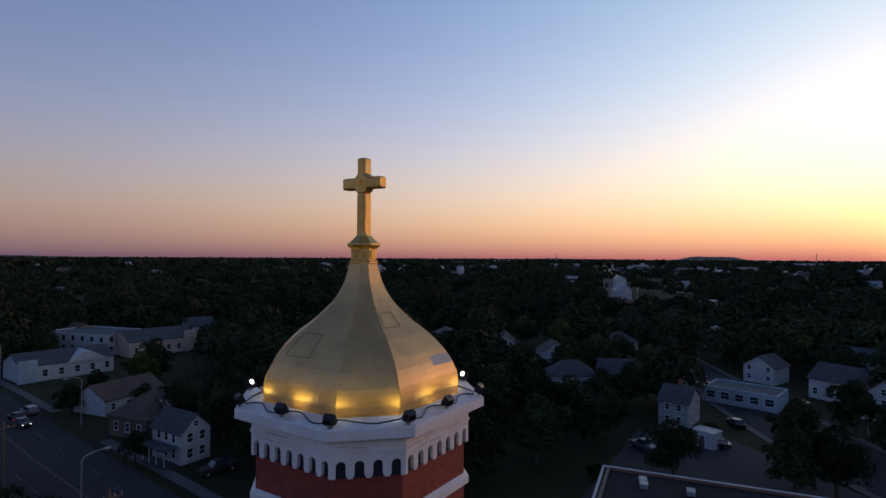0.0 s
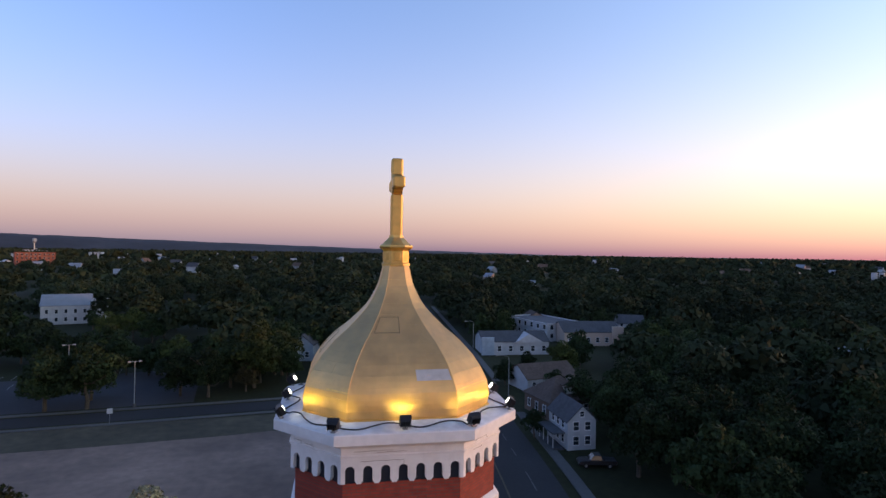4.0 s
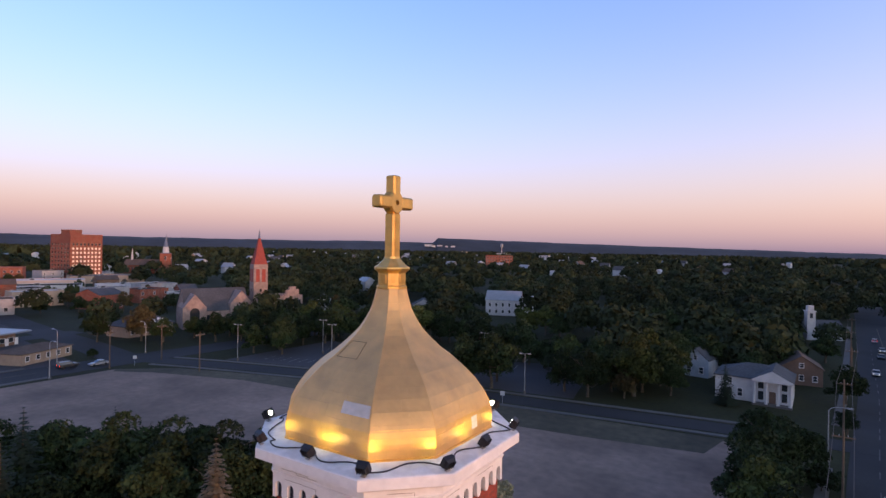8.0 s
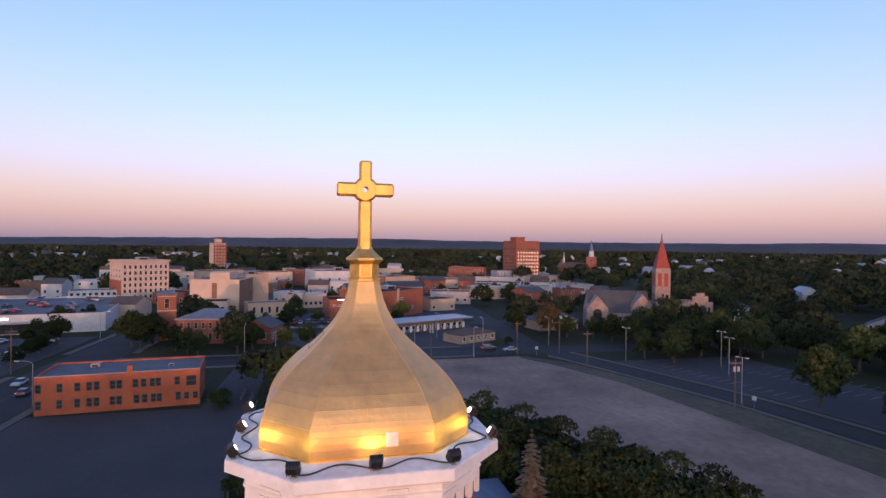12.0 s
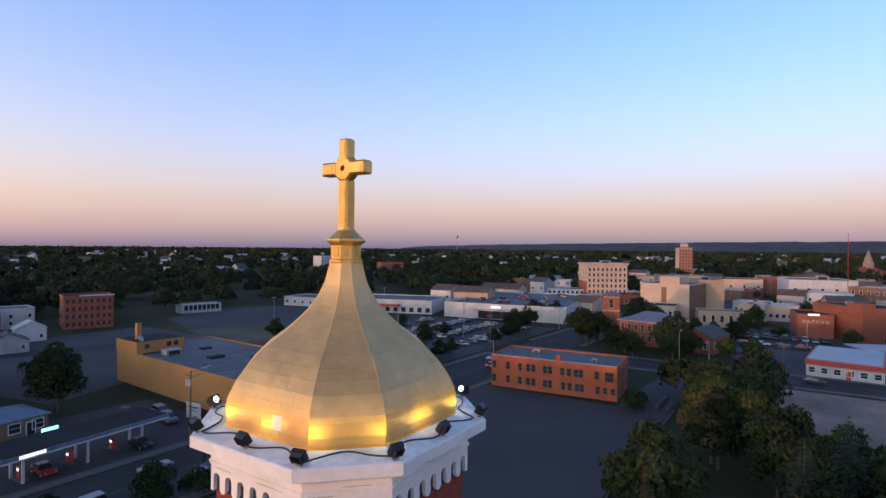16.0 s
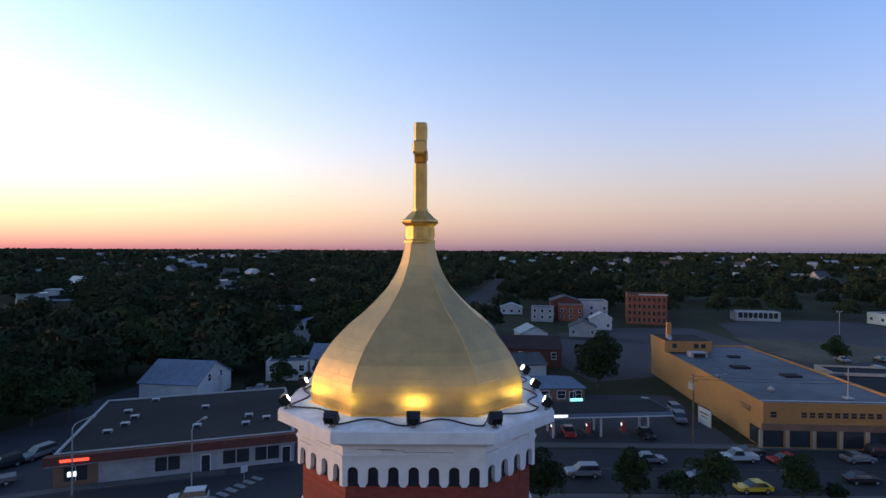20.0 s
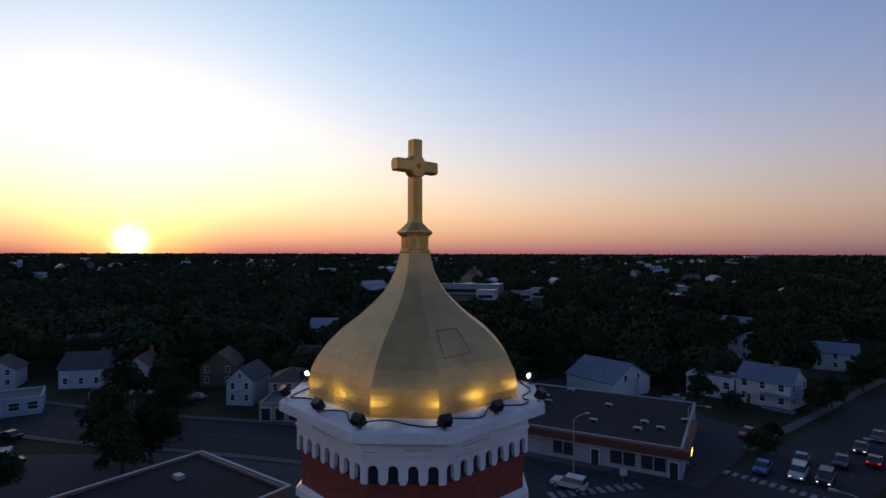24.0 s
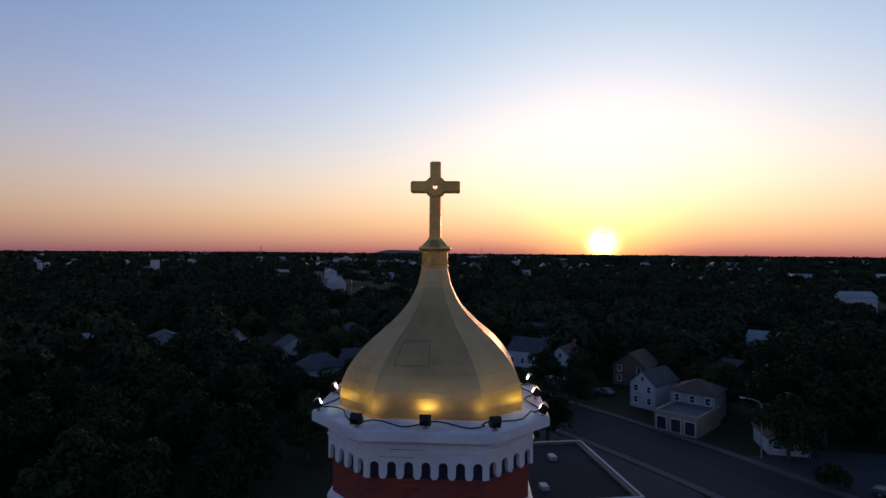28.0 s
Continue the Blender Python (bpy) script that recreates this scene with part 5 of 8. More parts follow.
part("flagpole", Mesh().tube([(3.5, -22.5, 7.0), (3.5, -22.5, 12.2)], [0.09, 0.05], 8).box(2.9, 4.1, -23.1, -21.9, 7.0, 7.25), ROOF_PALE, H.ob, "white roof mast")
dish = Mesh().tube([(-10.4, 17, 10.2), (-10.3, 16.85, 10.3)], [0.75, 0.7], 14)
part("satellite_dish", dish, ROOF_PALE, H.ob, "pale satellite dish")
H = House("hoarding", "white notice board on two posts beside the ochre store", "sign", (-46.7, -83.5), (-47.1, -79.8), 0.16, 3.0, SIDING, SIDING, "flat", parapet=0.05)
H.box("text_bar", SIDING_BROWN, -1.4, 1.2, -0.14, -0.07, 1.9, 2.15), H.box("text_bar", SIDING_BROWN, -1.1, 0.9, -0.14, -0.07, 1.35, 1.5)

H = House("grey_shop", "low blue-grey shop with a white frame and dark roof", "shop", (-79.3, -69.1), (-101.3, -69.6), 30, 5.2, PANEL_GREY, ROOF_DARK)
H.grid("f", 6, 1, 1.7, 1, 1.6, 1.4, 4), H.box("fascia", PANEL_GREY, -10.5, 10.5, -15.2, -15.0, 3.3, 4.9), H.box("pier", SIDING, -10.6, -9.6, -15.4, -14.9, 0, 5.2), H.box("pier", SIDING, 9.6, 10.6, -15.4, -14.9, 0, 5.2)
for k in range(7):
    H.vent(-7 + k * 2.3, -4 + 3 * (k % 3), 0.6, 0.4)
H = House("white_arcade", "low white wall of windows beyond the grey shop", "shop", (-82.3, -99.3), (-98.7, -96.3), 8, 5.4, CREAM, ROOF_DARK)
H.grid("f", 6, 1, 3.2, 1, 1.3, 1.4, 2)

# fuel station and behind it
H = House("fuel_shop", "low dark fuel station shop with a hipped roof", "shop", (-13.4, -94.2), (-29.6, -95.6), 9, 2.9, BROWN_BRICK, ROOF_BLUE, "hip", 1.5)
H.grid("f", 5, 1, 1.6, 1, 1.6, 1.5, 1.5), H.door("f", 5.6, 1.2, 2.1, GLASS)
can = thing("fuel_canopy", "flat fuel station canopy with a blue and white edge on posts", "canopy", pose(-26.8, -77.0, 0, 0, 0, 185))
part("deck", Mesh().box(-11.2, 11.2, -3.6, 3.6, 3.85, 4.4), ROOF_BLUE, can)
part("roof", Mesh().box(-11.0, 11.0, -3.4, 3.4, 4.4, 4.46), ROOF_DARK, can)
part("edge_band", Mesh().box(-11.26, 11.26, -3.66, -3.6, 3.72, 3.9).box(-11.26, 11.26, 3.6, 3.66, 3.72, 3.88), SIDING, can, "white edge band")
for sx in (-8, 0, 8):
    for sy in (-1.6, 1.6):
        part("post", Mesh().chamfered(sx - 0.16, sx + 0.16, sy - 0.16, sy + 0.16, 0, 3.86, 0.03), SIDING, can)
part("brand_sign", Mesh().box(-9.3, -6.3, -3.7, -3.66, 3.96, 4.32), SIGN_WHITE, can, "lit white sign drawn as a plain bar")
part("brand_sign", Mesh().box(11.3, 11.34, -2.5, -0.5, 3.96, 4.32), SIGN_WHITE, can, "lit white sign drawn as a plain bar")
part("brand_sign", Mesh().box(7.0, 10.0, 3.67, 3.71, 3.96, 4.32), SIGN_WHITE, can, "lit white sign drawn as a plain bar")
part("lit_panel", Mesh().box(-3.4, -1.2, 3.72, 3.78, 4.2, 4.85), SIGN_TEAL, can, "lit teal panel")
for k in range(3):
    pump = thing("fuel_pump", "fuel pump with a lit top under the canopy", "fuel pump", pose(-31.3 + k * 6, -77.5 + k * 0.5, 0), "fuel pumps")
    part("island", Mesh().chamfered(-0.6, 0.6, -1.6, 1.6, 0, 0.18, 0.05), PAVING, pump)
    part("cabinet", Mesh().chamfered(-0.3, 0.3, -0.5, 0.5, 0.18, 1.8, 0.04), RED_PAINT, pump)
    part("display", Mesh().box(-0.32, 0.32, -0.3, 0.3, 1.25, 1.6), SIGN_WHITE, pump)
clear(-25, -79, 13)
H = House("brick_hall_dark", "dark red brick building with a brown metal roof", "building", (-15.2, -129.4), (-32.0, -127.4), 17, 4.6, FASCIA_RED, MAROON, "gable_x", 2.2)
H.grid("f", 4, 1, 3, 1, 1.2, 1.6, 2)
H = House("brick_stack_house", "small square brick tower with white stripes", "tower", (-11.9, -130.6), (-14.9, -130.9), 3.2, 9.3, RED_BRICK, ROOF_BLUE, "hip", 2.4)
for k in range(5):
    H.box("stripe", SIDING, -1.75 + k * 0.8, -1.4 + k * 0.8, -2.06, -1.9, 6.6, 8.8)
H = House("white_garage", "white-walled garage with a dark roof", "garage", (-11.3, -110.4), (-25.3, -113.3), 10, 3.8, SIDING, SLATE, "gable_x", 1.8)
H.grid("f", 2, 1, 2, 1, 1.0, 1.0, 5)
H = House("brick_mill", "four-storey red brick mill with a white roof edge", "mill", (-78.2, -213.0), (-93.2, -208.5), 14, 12.2, CITY_BRICK, ROOF_DARK, trim=BROWN_BRICK)
H.grid("f", 8, 4, 1.8, 2.8, 0.8, 1.5, 1.2), H.grid("l", 4, 4, 1.8, 2.8, 0.8, 1.5, 1.8)
H.box("cornice", SIDING, -3.0, 8.1, -7.4, -6.7, 12.0, 12.5, "white cornice")
for L, R, d, h, w, lab in (((-51.3, -220.2), (-61.4, -218.1), 14, 7, CITY_BRICK, "old brick building beside the mill"), ((-39.2, -218.4), (-48.3, -216.3), 10, 6, SIDING_GREY, "grey building beside the mill"), ((-61.3, -231.8), (-75.4, -229.7), 12, 7.5, SIDING, "white building beside the mill")):
    House("town_building", lab, "building", L, R, d, h, w, ROOF_FLAT).grid("f", 3, 2, 2, 2.6, 1, 1.3, 1.5)
H = House("white_apartments", "distant white apartment block with balconies", "apartment building", (-416.6, -434.2), (-446.1, -428.3), 16, 20.5, SIDING, ROOF_FLAT)
H.grid("f", 9, 6, 2.4, 3.1, 1.8, 1.6, 2)
for L, R, d, h, w, roof, lab in (((-46, -178), (-55, -176), 8, 3.4, SIDING_GREY, SLATE, "small grey gabled house behind the stores"), ((-58, -196), (-66, -194), 8, 4.0, SIDING, ROOF_PALE, "small white house behind the stores"), ((-27, -165), (-36, -166), 9, 3.0, SIDING, ROOF_PALE, "low white-roofed canopy house"), ((-50, -231), (-63, -229), 12, 7.5, FASCIA_RED, SLATE, "dark red building with a dark roof")):
    H = House("back_house", lab, "house", L, R, d, h, w, roof, "gable_y", 2.2, group="small buildings behind the stores")
    H.grid("f", 2, 1, 1.7, 1, 0.9, 1.2, 1.4)
H = House("red_flats", "distant red brick block of flats", "apartment building", (-455, -380), (-477, -366), 18, 14, CITY_BRICK, ROOF_FLAT)
H.grid("f", 7, 4, 2.4, 3.1, 1.4, 1.5, 2)
H = House("long_school", "distant long white school with a red brick wing", "school", (-290, -520), (-345, -500), 16, 9, SIDING, ROOF_FLAT)
H.grid("f", 12, 2, 2.4, 3.4, 2.2, 1.6, 2), H.box("wing", CITY_BRICK, 28, 48, -8, 6, -0.3, 8.6, "red brick wing")
H = House("hip_house", "small house with a pale hipped roof", "house", (-29, -243.8), (-39.1, -242.8), 9, 3, SIDING, ROOF_PALE, "gable_y", 1.8)
H.grid("f", 3, 1, 1.6, 1, 1, 1.2, 1.5)
H = House("vehicle_depot", "row of pale sheds and trailers beside a lot", "depot", (-130.0, -224.6), (-147.5, -220.8), 8, 4.0, SIDING_GREY, ROOF_PALE)
H.grid("f", 8, 1, 2.5, 1, 2, 2.5, 2)

# strip of shops
H = House("strip_shops", "low strip of shops with a red-brown fascia and flat dark roof", "shops", (48.3, -55.4), (20.4, -64.7), 26, 4.3, SIDING_GREY, ROOF_DARK, parapet=0.25)
H.box("fascia", FASCIA_RED, -15.6, 15.6, -13.9, -12.9, 3.0, 4.2, "red-brown sloping fascia"), H.box("fascia", FASCIA_RED, 14.7, 15.7, -13.0, 2, 3.0, 4.2), H.box("light_line", SIDING_GREY, -15.6, 15.6, -13.95, -13.88, 2.98, 3.05)
part("lit_sign", Mesh().box(-13.8, -10.6, -14.02, -13.93, 3.45, 3.8), SIGN_RED, H.ob, "lit red shop sign")
part("lit_sign", Mesh().box(15.72, 15.8, -12.6, -10.4, 3.3, 3.85), SIGN_YELLOW, H.ob, "lit yellow shop sign")
for u0, u1 in ((-13.6, -11.0), (-3.2, -0.2), (5.2, 8.6), (9.4, 12.6)):
    p = part("shop_window", Mesh().box(u0, u1, -13.1, -12.94, 0.7, 2.5), GLASS, H.ob, "dark shop window")
    part("mullion", Mesh().box((u0 + u1) / 2 - 0.05, (u0 + u1) / 2 + 0.05, -13.14, -12.96, 0.7, 2.5), SIDING, p)
part("window_sign", Mesh().box(-13.2, -12.2, -13.2, -13.12, 1.3, 1.9), SIGN_WHITE, H.ob, "lit sign in the window")
H.door("f", 3.0, 1.1, 2.2, GLASS), H.door("f", 13.6, 1.1, 2.2, GLASS), H.box("brown_wall", BROWN_BRICK, -14.8, -9.8, -13.06, -12.92, 0, 2.95)
for x, y in ((-9, -2), (-10, 5), (-10.6, -5), (-8.4, 1.5), (1.5, 4), (1.2, -6), (8, -7), (8.4, -3), (11, -5), (-7, 11), (14, 1)):
    H.vent(x, y, 0.6, 0.55)

H = House("white_barn", "large white barn with a blue-grey gable roof", "barn", (60.3, -96.6), (47.8, -94.9), 13, 3.2, SIDING, ROOF_BLUE, "gable_x", 3.4)
H.window("r", -2.2, 3.7, 1.0, 1.4), H.window("r", 2.2, 3.7, 1.0, 1.4), H.box("lean_to", SIDING, 6, 7.4, 1, 4.5, 0, 3.2)
H = House("white_farmhouse", "white two-storey house with blue-grey gabled roofs", "house", (29.8, -112.9), (19.8, -112.2), 9, 5.0, SIDING, ROOF_BLUE, "gable_x", 2.6)
H.grid("f", 3, 2, 1.7, 2.5, 1.0, 1.3, 1.6), H.grid("r", 2, 2, 1.7, 2.5, 1.0, 1.3, 1.8), H.chimney(1, 0, 8.4), H.door("f", -2.6)
part("porch", Mesh().box(0.2, 6.2, -6.6, -4.5, 2.6, 2.9).box(0.4, 6.0, -6.4, -4.5, 0, 0.3), ROOF_BLUE, H.ob, "porch roof")
H = House("white_farm_wing", "lower white wing of the house", "house", (39.6, -111.7), (30.2, -112.7), 7, 4.4, SIDING, ROOF_FLAT)
H.grid("f", 3, 1, 2.8, 1, 1.2, 1.4, 1.4), H.window("f", -3, 1.2, 0.9, 1.3)
H = House("white_cottage", "white house with a dark gabled roof beside the street", "house", (27.2, -161.8), (17.6, -164.0), 8, 4.6, SIDING, ROOF_BLUE, "gable_x", 2.2)
H.grid("f", 3, 2, 1.6, 2.2, 0.9, 1.2, 1.4), H.grid("r", 2, 2, 1.6, 2.2, 0.9, 1.2, 1.6)
H = House("blue_roof_house", "white house with steep blue-grey roofs among trees", "house", (48.5, -160.5), (38.0, -158.5), 9, 4.2, SIDING, ROOF_BLUE, "gable_y", 3.6)
H.grid("f", 3, 1, 1.8, 1, 1.0, 1.3, 1.6), H.window("f", 0, 5.2, 0.9, 1.2), H.chimney(2, 1, 9)

# across the slanting street
H = House("flat_depot", "flat-roofed building with a pale parapet line and roof vents", "building", (45.2, -19.6), (62.8, -16.2), 27, 4.5, BROWN_BRICK, ROOF_DARK, parapet=0.35)
H.box("coping", SIDING, -9.1, 9.1, -14.1, -13.8, 4.48, 4.56), H.box("coping", SIDING, 8.82, 9.12, -13.8, 14.1, 4.48, 4.56), H.box("coping", SIDING, -9.1, 8.8, 13.82, 14.12, 4.48, 4.56), H.box("coping", SIDING, -9.12, -8.82, -13.8, 13.8, 4.48, 4.56)
for x, y in ((5, 4), (5, 9), (6.4, 9.2), (2, 1), (3.6, -8), (-3, 6), (-5, -4)):
    H.vent(x, y, 0.65, 0.55)
H.grid("f", 4, 1, 2, 1, 1.2, 1.2, 2)
H = House("corner_shop", "low flat-roofed shop with three white-framed fronts", "shop", (83.3, -33.8), (78.3, -39.2), 11, 3.5, SIDING_TAN, ROOF_FLAT)
for u in (-2.4, 0.1, 2.5):
    p = part("shop_front", Mesh().box(u - 0.8, u + 0.8, -5.58, -5.44, 0.4, 2.5), GLASS, H.ob, "white-framed shop front")
    part("front_frame", Mesh().box(u - 0.95, u - 0.8, -5.62, -5.44, 0.2, 2.7).box(u + 0.8, u + 0.95, -5.62, -5.44, 0.2, 2.7).box(u - 0.8, u + 0.8, -5.62, -5.44, 2.5, 2.7), SIDING, p)
H = House("shop_house", "two-storey dark house behind the corner shop", "house", (90.9, -39.3), (86.1, -45.5), 8, 5.2, SIDING_GREY, SHINGLE_BROWN, "hip", 2)
H.grid("f", 3, 2, 1.6, 2.4, 0.9, 1.2, 1.2)
H = House("narrow_gable_house", "narrow white house with its gable to the street", "house", (98.2, -33.8), (94.2, -37.5), 9, 5.0, SIDING, SLATE, "gable_y", 2.4)
H.grid("f", 2, 2, 1.6, 2.3, 0.8, 1.2, 1.3), H.window("f", 0, 5.9, 0.7, 0.9)
H = House("white_hillside_house", "white house with steep cross gables", "house", (121.6, -19.7), (117.6, -26.2), 9, 4.8, SIDING, SHINGLE_BROWN, "gable_y", 3.2)
H.grid("f", 3, 2, 1.5, 2.3, 0.8, 1.2, 1.3), H.window("f", 0, 5.9, 0.8, 1.1), H.chimney(1, 2, 9)
H = House("pale_roof_house", "house with a grey roof behind the gabled house", "house", (136, -11.3), (131.4, -19.1), 9, 4.4, SIDING, SLATE, "gable_x", 3.0)
H.grid("f", 3, 1, 1.7, 1, 0.9, 1.3, 1.4)
H = House("brown_gable_house", "brown house with a front gable and porch", "house", (117.2, -35.2), (112.5, -41.4), 9, 4.6, SIDING_BROWN, SHINGLE_BROWN, "gable_y", 3)
H.grid("f", 2, 2, 1.6, 2.3, 0.9, 1.2, 1.6)
H = House("low_pale_house", "low house with a grey roof among trees", "house", (120.7, -61), (112.9, -69.3), 9, 3.0, SIDING, SLATE, "gable_x", 2.2)
H.grid("f", 3, 1, 1.6, 1, 0.9, 1.2, 1.4)
H = House("tall_white_gable", "tall narrow white gable end among trees", "house", (107.1, -73.6), (103.1, -77.7), 9, 5.4, SIDING, SLATE, "gable_y", 3)
H.grid("f", 2, 2, 1.6, 2.4, 0.8, 1.2, 1.2)
H = House("tree_cottage", "small white cottage under trees beside the street", "house", (72.0, -47.5), (71.0, -53.2), 7, 2.8, SIDING, SHINGLE_BROWN, "gable_y", 2.2)
H.grid("f", 2, 1, 1.5, 1, 0.9, 1.1, 1.2)
H = House("grey_gable_house", "grey-white gabled house beside a lot", "house", (95.5, 12.2), (95, 7), 8, 4.5, SIDING_GREY, SLATE, "gable_x", 2.3)
H.grid("f", 2, 2, 1.4, 2.2, 0.8, 1.1, 1.6), H.grid("r", 2, 2, 1.4, 2.2, 0.8, 1.1, 1.6), H.chimney(0, 1, 7.6)
H = House("lot_shed", "small white shed at the lot's edge", "shed", (86.8, 5.2), (85.6, 1.7), 3, 2.7, SIDING, ROOF_PALE, "flat", parapet=0.1)
H.door("f", 0, 0.9, 2.0)
H = House("long_low_garage", "long low pale garage building", "garage", (118.8, 7.8), (116.3, -6.1), 9, 3.4, SIDING_BLUE, ROOF_FLAT)
H.grid("f", 5, 1, 1.8, 1, 1.6, 1.4, 1.5)
H = House("white_porch_house", "white house with a long white fence beside it", "house", (146.2, 2.4), (143.5, -4.4), 8, 4.2, SIDING, SLATE, "gable_y", 2.4)
H.grid("f", 2, 2, 1.5, 2.2, 0.9, 1.1, 1.4)
H = House("rectory", "rectory with a dark blue-grey hipped roof beside the tower", "house", (-26.9, 4.5), (-26.7, 19), 17, 5.6, RED_BRICK, ROOF_BLUE, "hip", 2.6)
H.grid("f", 5, 2, 1.7, 2.4, 1.0, 1.4, 1.6)

# towards the long street's far end
H = House("column_house", "white house with a columned two-storey portico and grey roof", "house", (-5.6, 123.9), (8.9, 123.4), 11, 5.0, SIDING, SLATE, "hip", 2.4)
H.grid("l", 3, 2, 1.6, 2.4, 0.9, 1.4, 1.8), H.window("f", -4.4, 1.7, 0.9, 1.6), H.window("f", -4.4, 4.1, 0.9, 1.2), H.window("f", -2.4, 1.7, 0.9, 1.6)
H.box("wing", SIDING, 0.3, 7.2, -6.2, 4, -0.3, 5.2)
part("wing_roof", Mesh().add([(-0.1, -8.0, 5.3), (7.6, -8.0, 5.3), (3.75, -8.0, 7.4), (-0.1, 4, 5.3), (7.6, 4, 5.3), (3.75, 4, 7.4)], [(0, 1, 2), (5, 4, 3), (1, 4, 5, 2), (3, 0, 2, 5), (0, 3, 4, 1)]), SLATE, H.ob)
part("pediment", Mesh().add([(0.0, -8.06, 5.0), (7.5, -8.06, 5.0), (7.5, -8.06, 5.4), (3.75, -8.06, 7.45), (0.0, -8.06, 5.4), (0.0, -6.2, 5.0), (7.5, -6.2, 5.0), (7.5, -6.2, 5.28), (0.0, -6.2, 5.28)], [(0, 1, 2, 3, 4), (5, 6, 1, 0), (6, 7, 2, 1), (0, 4, 8, 5)]), SIDING, H.ob, "white pediment")
part("porch_floor", Mesh().box(0.1, 7.4, -8.0, -6.2, -0.1, 0.4), PAVING, H.ob)
for k in range(4):
    x = 0.5 + k * 2.17
    part("column", Mesh().tube([(x, -7.6, 0.4), (x, -7.6, 0.6), (x, -7.6, 4.7), (x, -7.6, 5.02)], [0.34, 0.27, 0.23, 0.33], 12), SIDING, H.ob)
for x in (1.6, 5.9):
    part("tall_window", Mesh().box(x - 0.5, x + 0.5, -6.28, -6.18, 0.9, 2.7).box(x - 0.5, x + 0.5, -6.28, -6.18, 3.3, 4.6), GLASS, H.ob)
part("front_door", Mesh().box(3.15, 4.35, -6.28, -6.18, 0.4, 2.8), SIDING_BROWN, H.ob)
H = House("brick_gable_house", "brown house with a brown gabled roof", "house", (6.3, 147.6), (15.0, 148.4), 9, 4.2, SIDING_BROWN, SHINGLE_BROWN, "gable_y", 2.8)
H.grid("f", 3, 1, 1.8, 1, 0.9, 1.3, 1.6), H.window("f", 0, 4.8, 0.9, 1.0)
H = House("white_chapel", "white chapel with a square belfry", "chapel", (12.8, 236.0), (24.6, 240.5), 9, 4.0, SIDING, SLATE, "gable_x", 3.0)
part("belfry", Mesh().box(-6.4, -3.6, -5.4, -2.6, 0, 10.6).box(-6.7, -3.3, -5.7, -2.3, 10.6, 10.9).box(-6.0, -4.0, -5.0, -3.0, 10.9, 12.8), SIDING, H.ob, "white square belfry")
part("belfry_opening", Mesh().box(-5.5, -4.5, -5.46, -5.38, 8.2, 10.0), GLASS, H.ob)
H.grid("f", 4, 1, 2.4, 1, 0.9, 1.8, 3)
H = House("white_lodge", "white building with a front gable by the long street", "building", (41.0, 145.2), (61.7, 144.3), 12, 4.0, SIDING, SLATE, "gable_x", 2.4)
H.grid("f", 6, 1, 1.9, 1, 1.1, 1.6, 1.6), part("front_gable", Mesh().add([(-1, -6.6, 3.6), (9, -6.6, 3.6), (4, -6.6, 6.4), (-1, 0, 3.6), (9, 0, 3.6), (4, 0, 6.4)], [(0, 1, 2), (5, 4, 3), (1, 4, 5, 2), (3, 0, 2, 5), (0, 3, 4, 1)]), SIDING, H.ob, "white front gable")
H.box("tall_bay", SIDING_BLUE, -10.9, -7, -6.5, -5.9, 0, 5.4)
H = House("white_office", "two-storey white office with a flat roof and dark windows", "building", (63.0, 193.0), (70.0, 167.0), 16, 6.4, SIDING, ROOF_FLAT)
H.grid("f", 7, 2, 2, 3, 1.4, 1.6, 1.6), H.grid("r", 4, 2, 2, 3, 1.3, 1.6, 2)
H = House("cream_church_hall", "cream hall with a grey gabled roof and end gable", "building", (72.9, 158.5), (92.7, 156.5), 14, 4.6, CREAM, SLATE, "gable_x", 2.8)
H.grid("f", 6, 1, 2, 1, 1.1, 1.6, 2), H.box("end_bay", CREAM, 6.5, 10.3, -8, -6.9, 0, 6.6)
H = House("dormer_house", "white two-storey house with a dark roof and side porch", "house", (34.0, 65.8), (38.8, 65.9), 7.5, 4.7, SIDING, SLATE, "gable_y", 2.3)
H.grid("f", 2, 2, 1.5, 2.3, 0.9, 1.3, 1.4), H.grid("l", 3, 2, 1.5, 2.3, 0.9, 1.3, 1.8), H.window("f", 0, 5.7, 0.7, 0.8)
part("porch", Mesh().box(-4.9, -2.8, -3.6, 2.6, 2.6, 2.85).box(-4.7, -2.85, -3.4, 2.4, 0, 0.4), SLATE, H.ob, "side porch roof")
for y in (-3.3, -1.3, 0.6, 2.3):
    part("porch_post", Mesh().box(-4.75, -4.63, y - 0.06, y + 0.06, 0.4, 2.62), SIDING, H.ob)
H = House("dormered_house", "dark shingled house with a white dormer", "house", (36.8, 80.5), (46.5, 82.5), 9, 3.4, SIDING_BROWN, SHINGLE_BROWN, "hip", 3.8)
d = part("dormer", Mesh().box(-0.6, 1.6, -3.6, 0, 4.0, 5.8), SIDING, H.ob, "white dormer"), part("dormer_roof", Mesh().box(-0.9, 1.9, -3.9, 0.2, 5.8, 5.95), SHINGLE_BROWN, H.ob)
H.grid("f", 3, 1, 1.8, 1, 0.9, 1.4, 1.8), H.grid("l", 3, 1, 1.8, 1, 0.9, 1.4, 1.8)
H = House("green_roof_house", "low house with a grey-green roof", "house", (39.7, 100.8), (52.5, 103.4), 9, 3.0, SIDING, SHINGLE_BROWN, "gable_x", 2.4)
H.grid("f", 4, 1, 1.6, 1, 0.9, 1.2, 1.6)
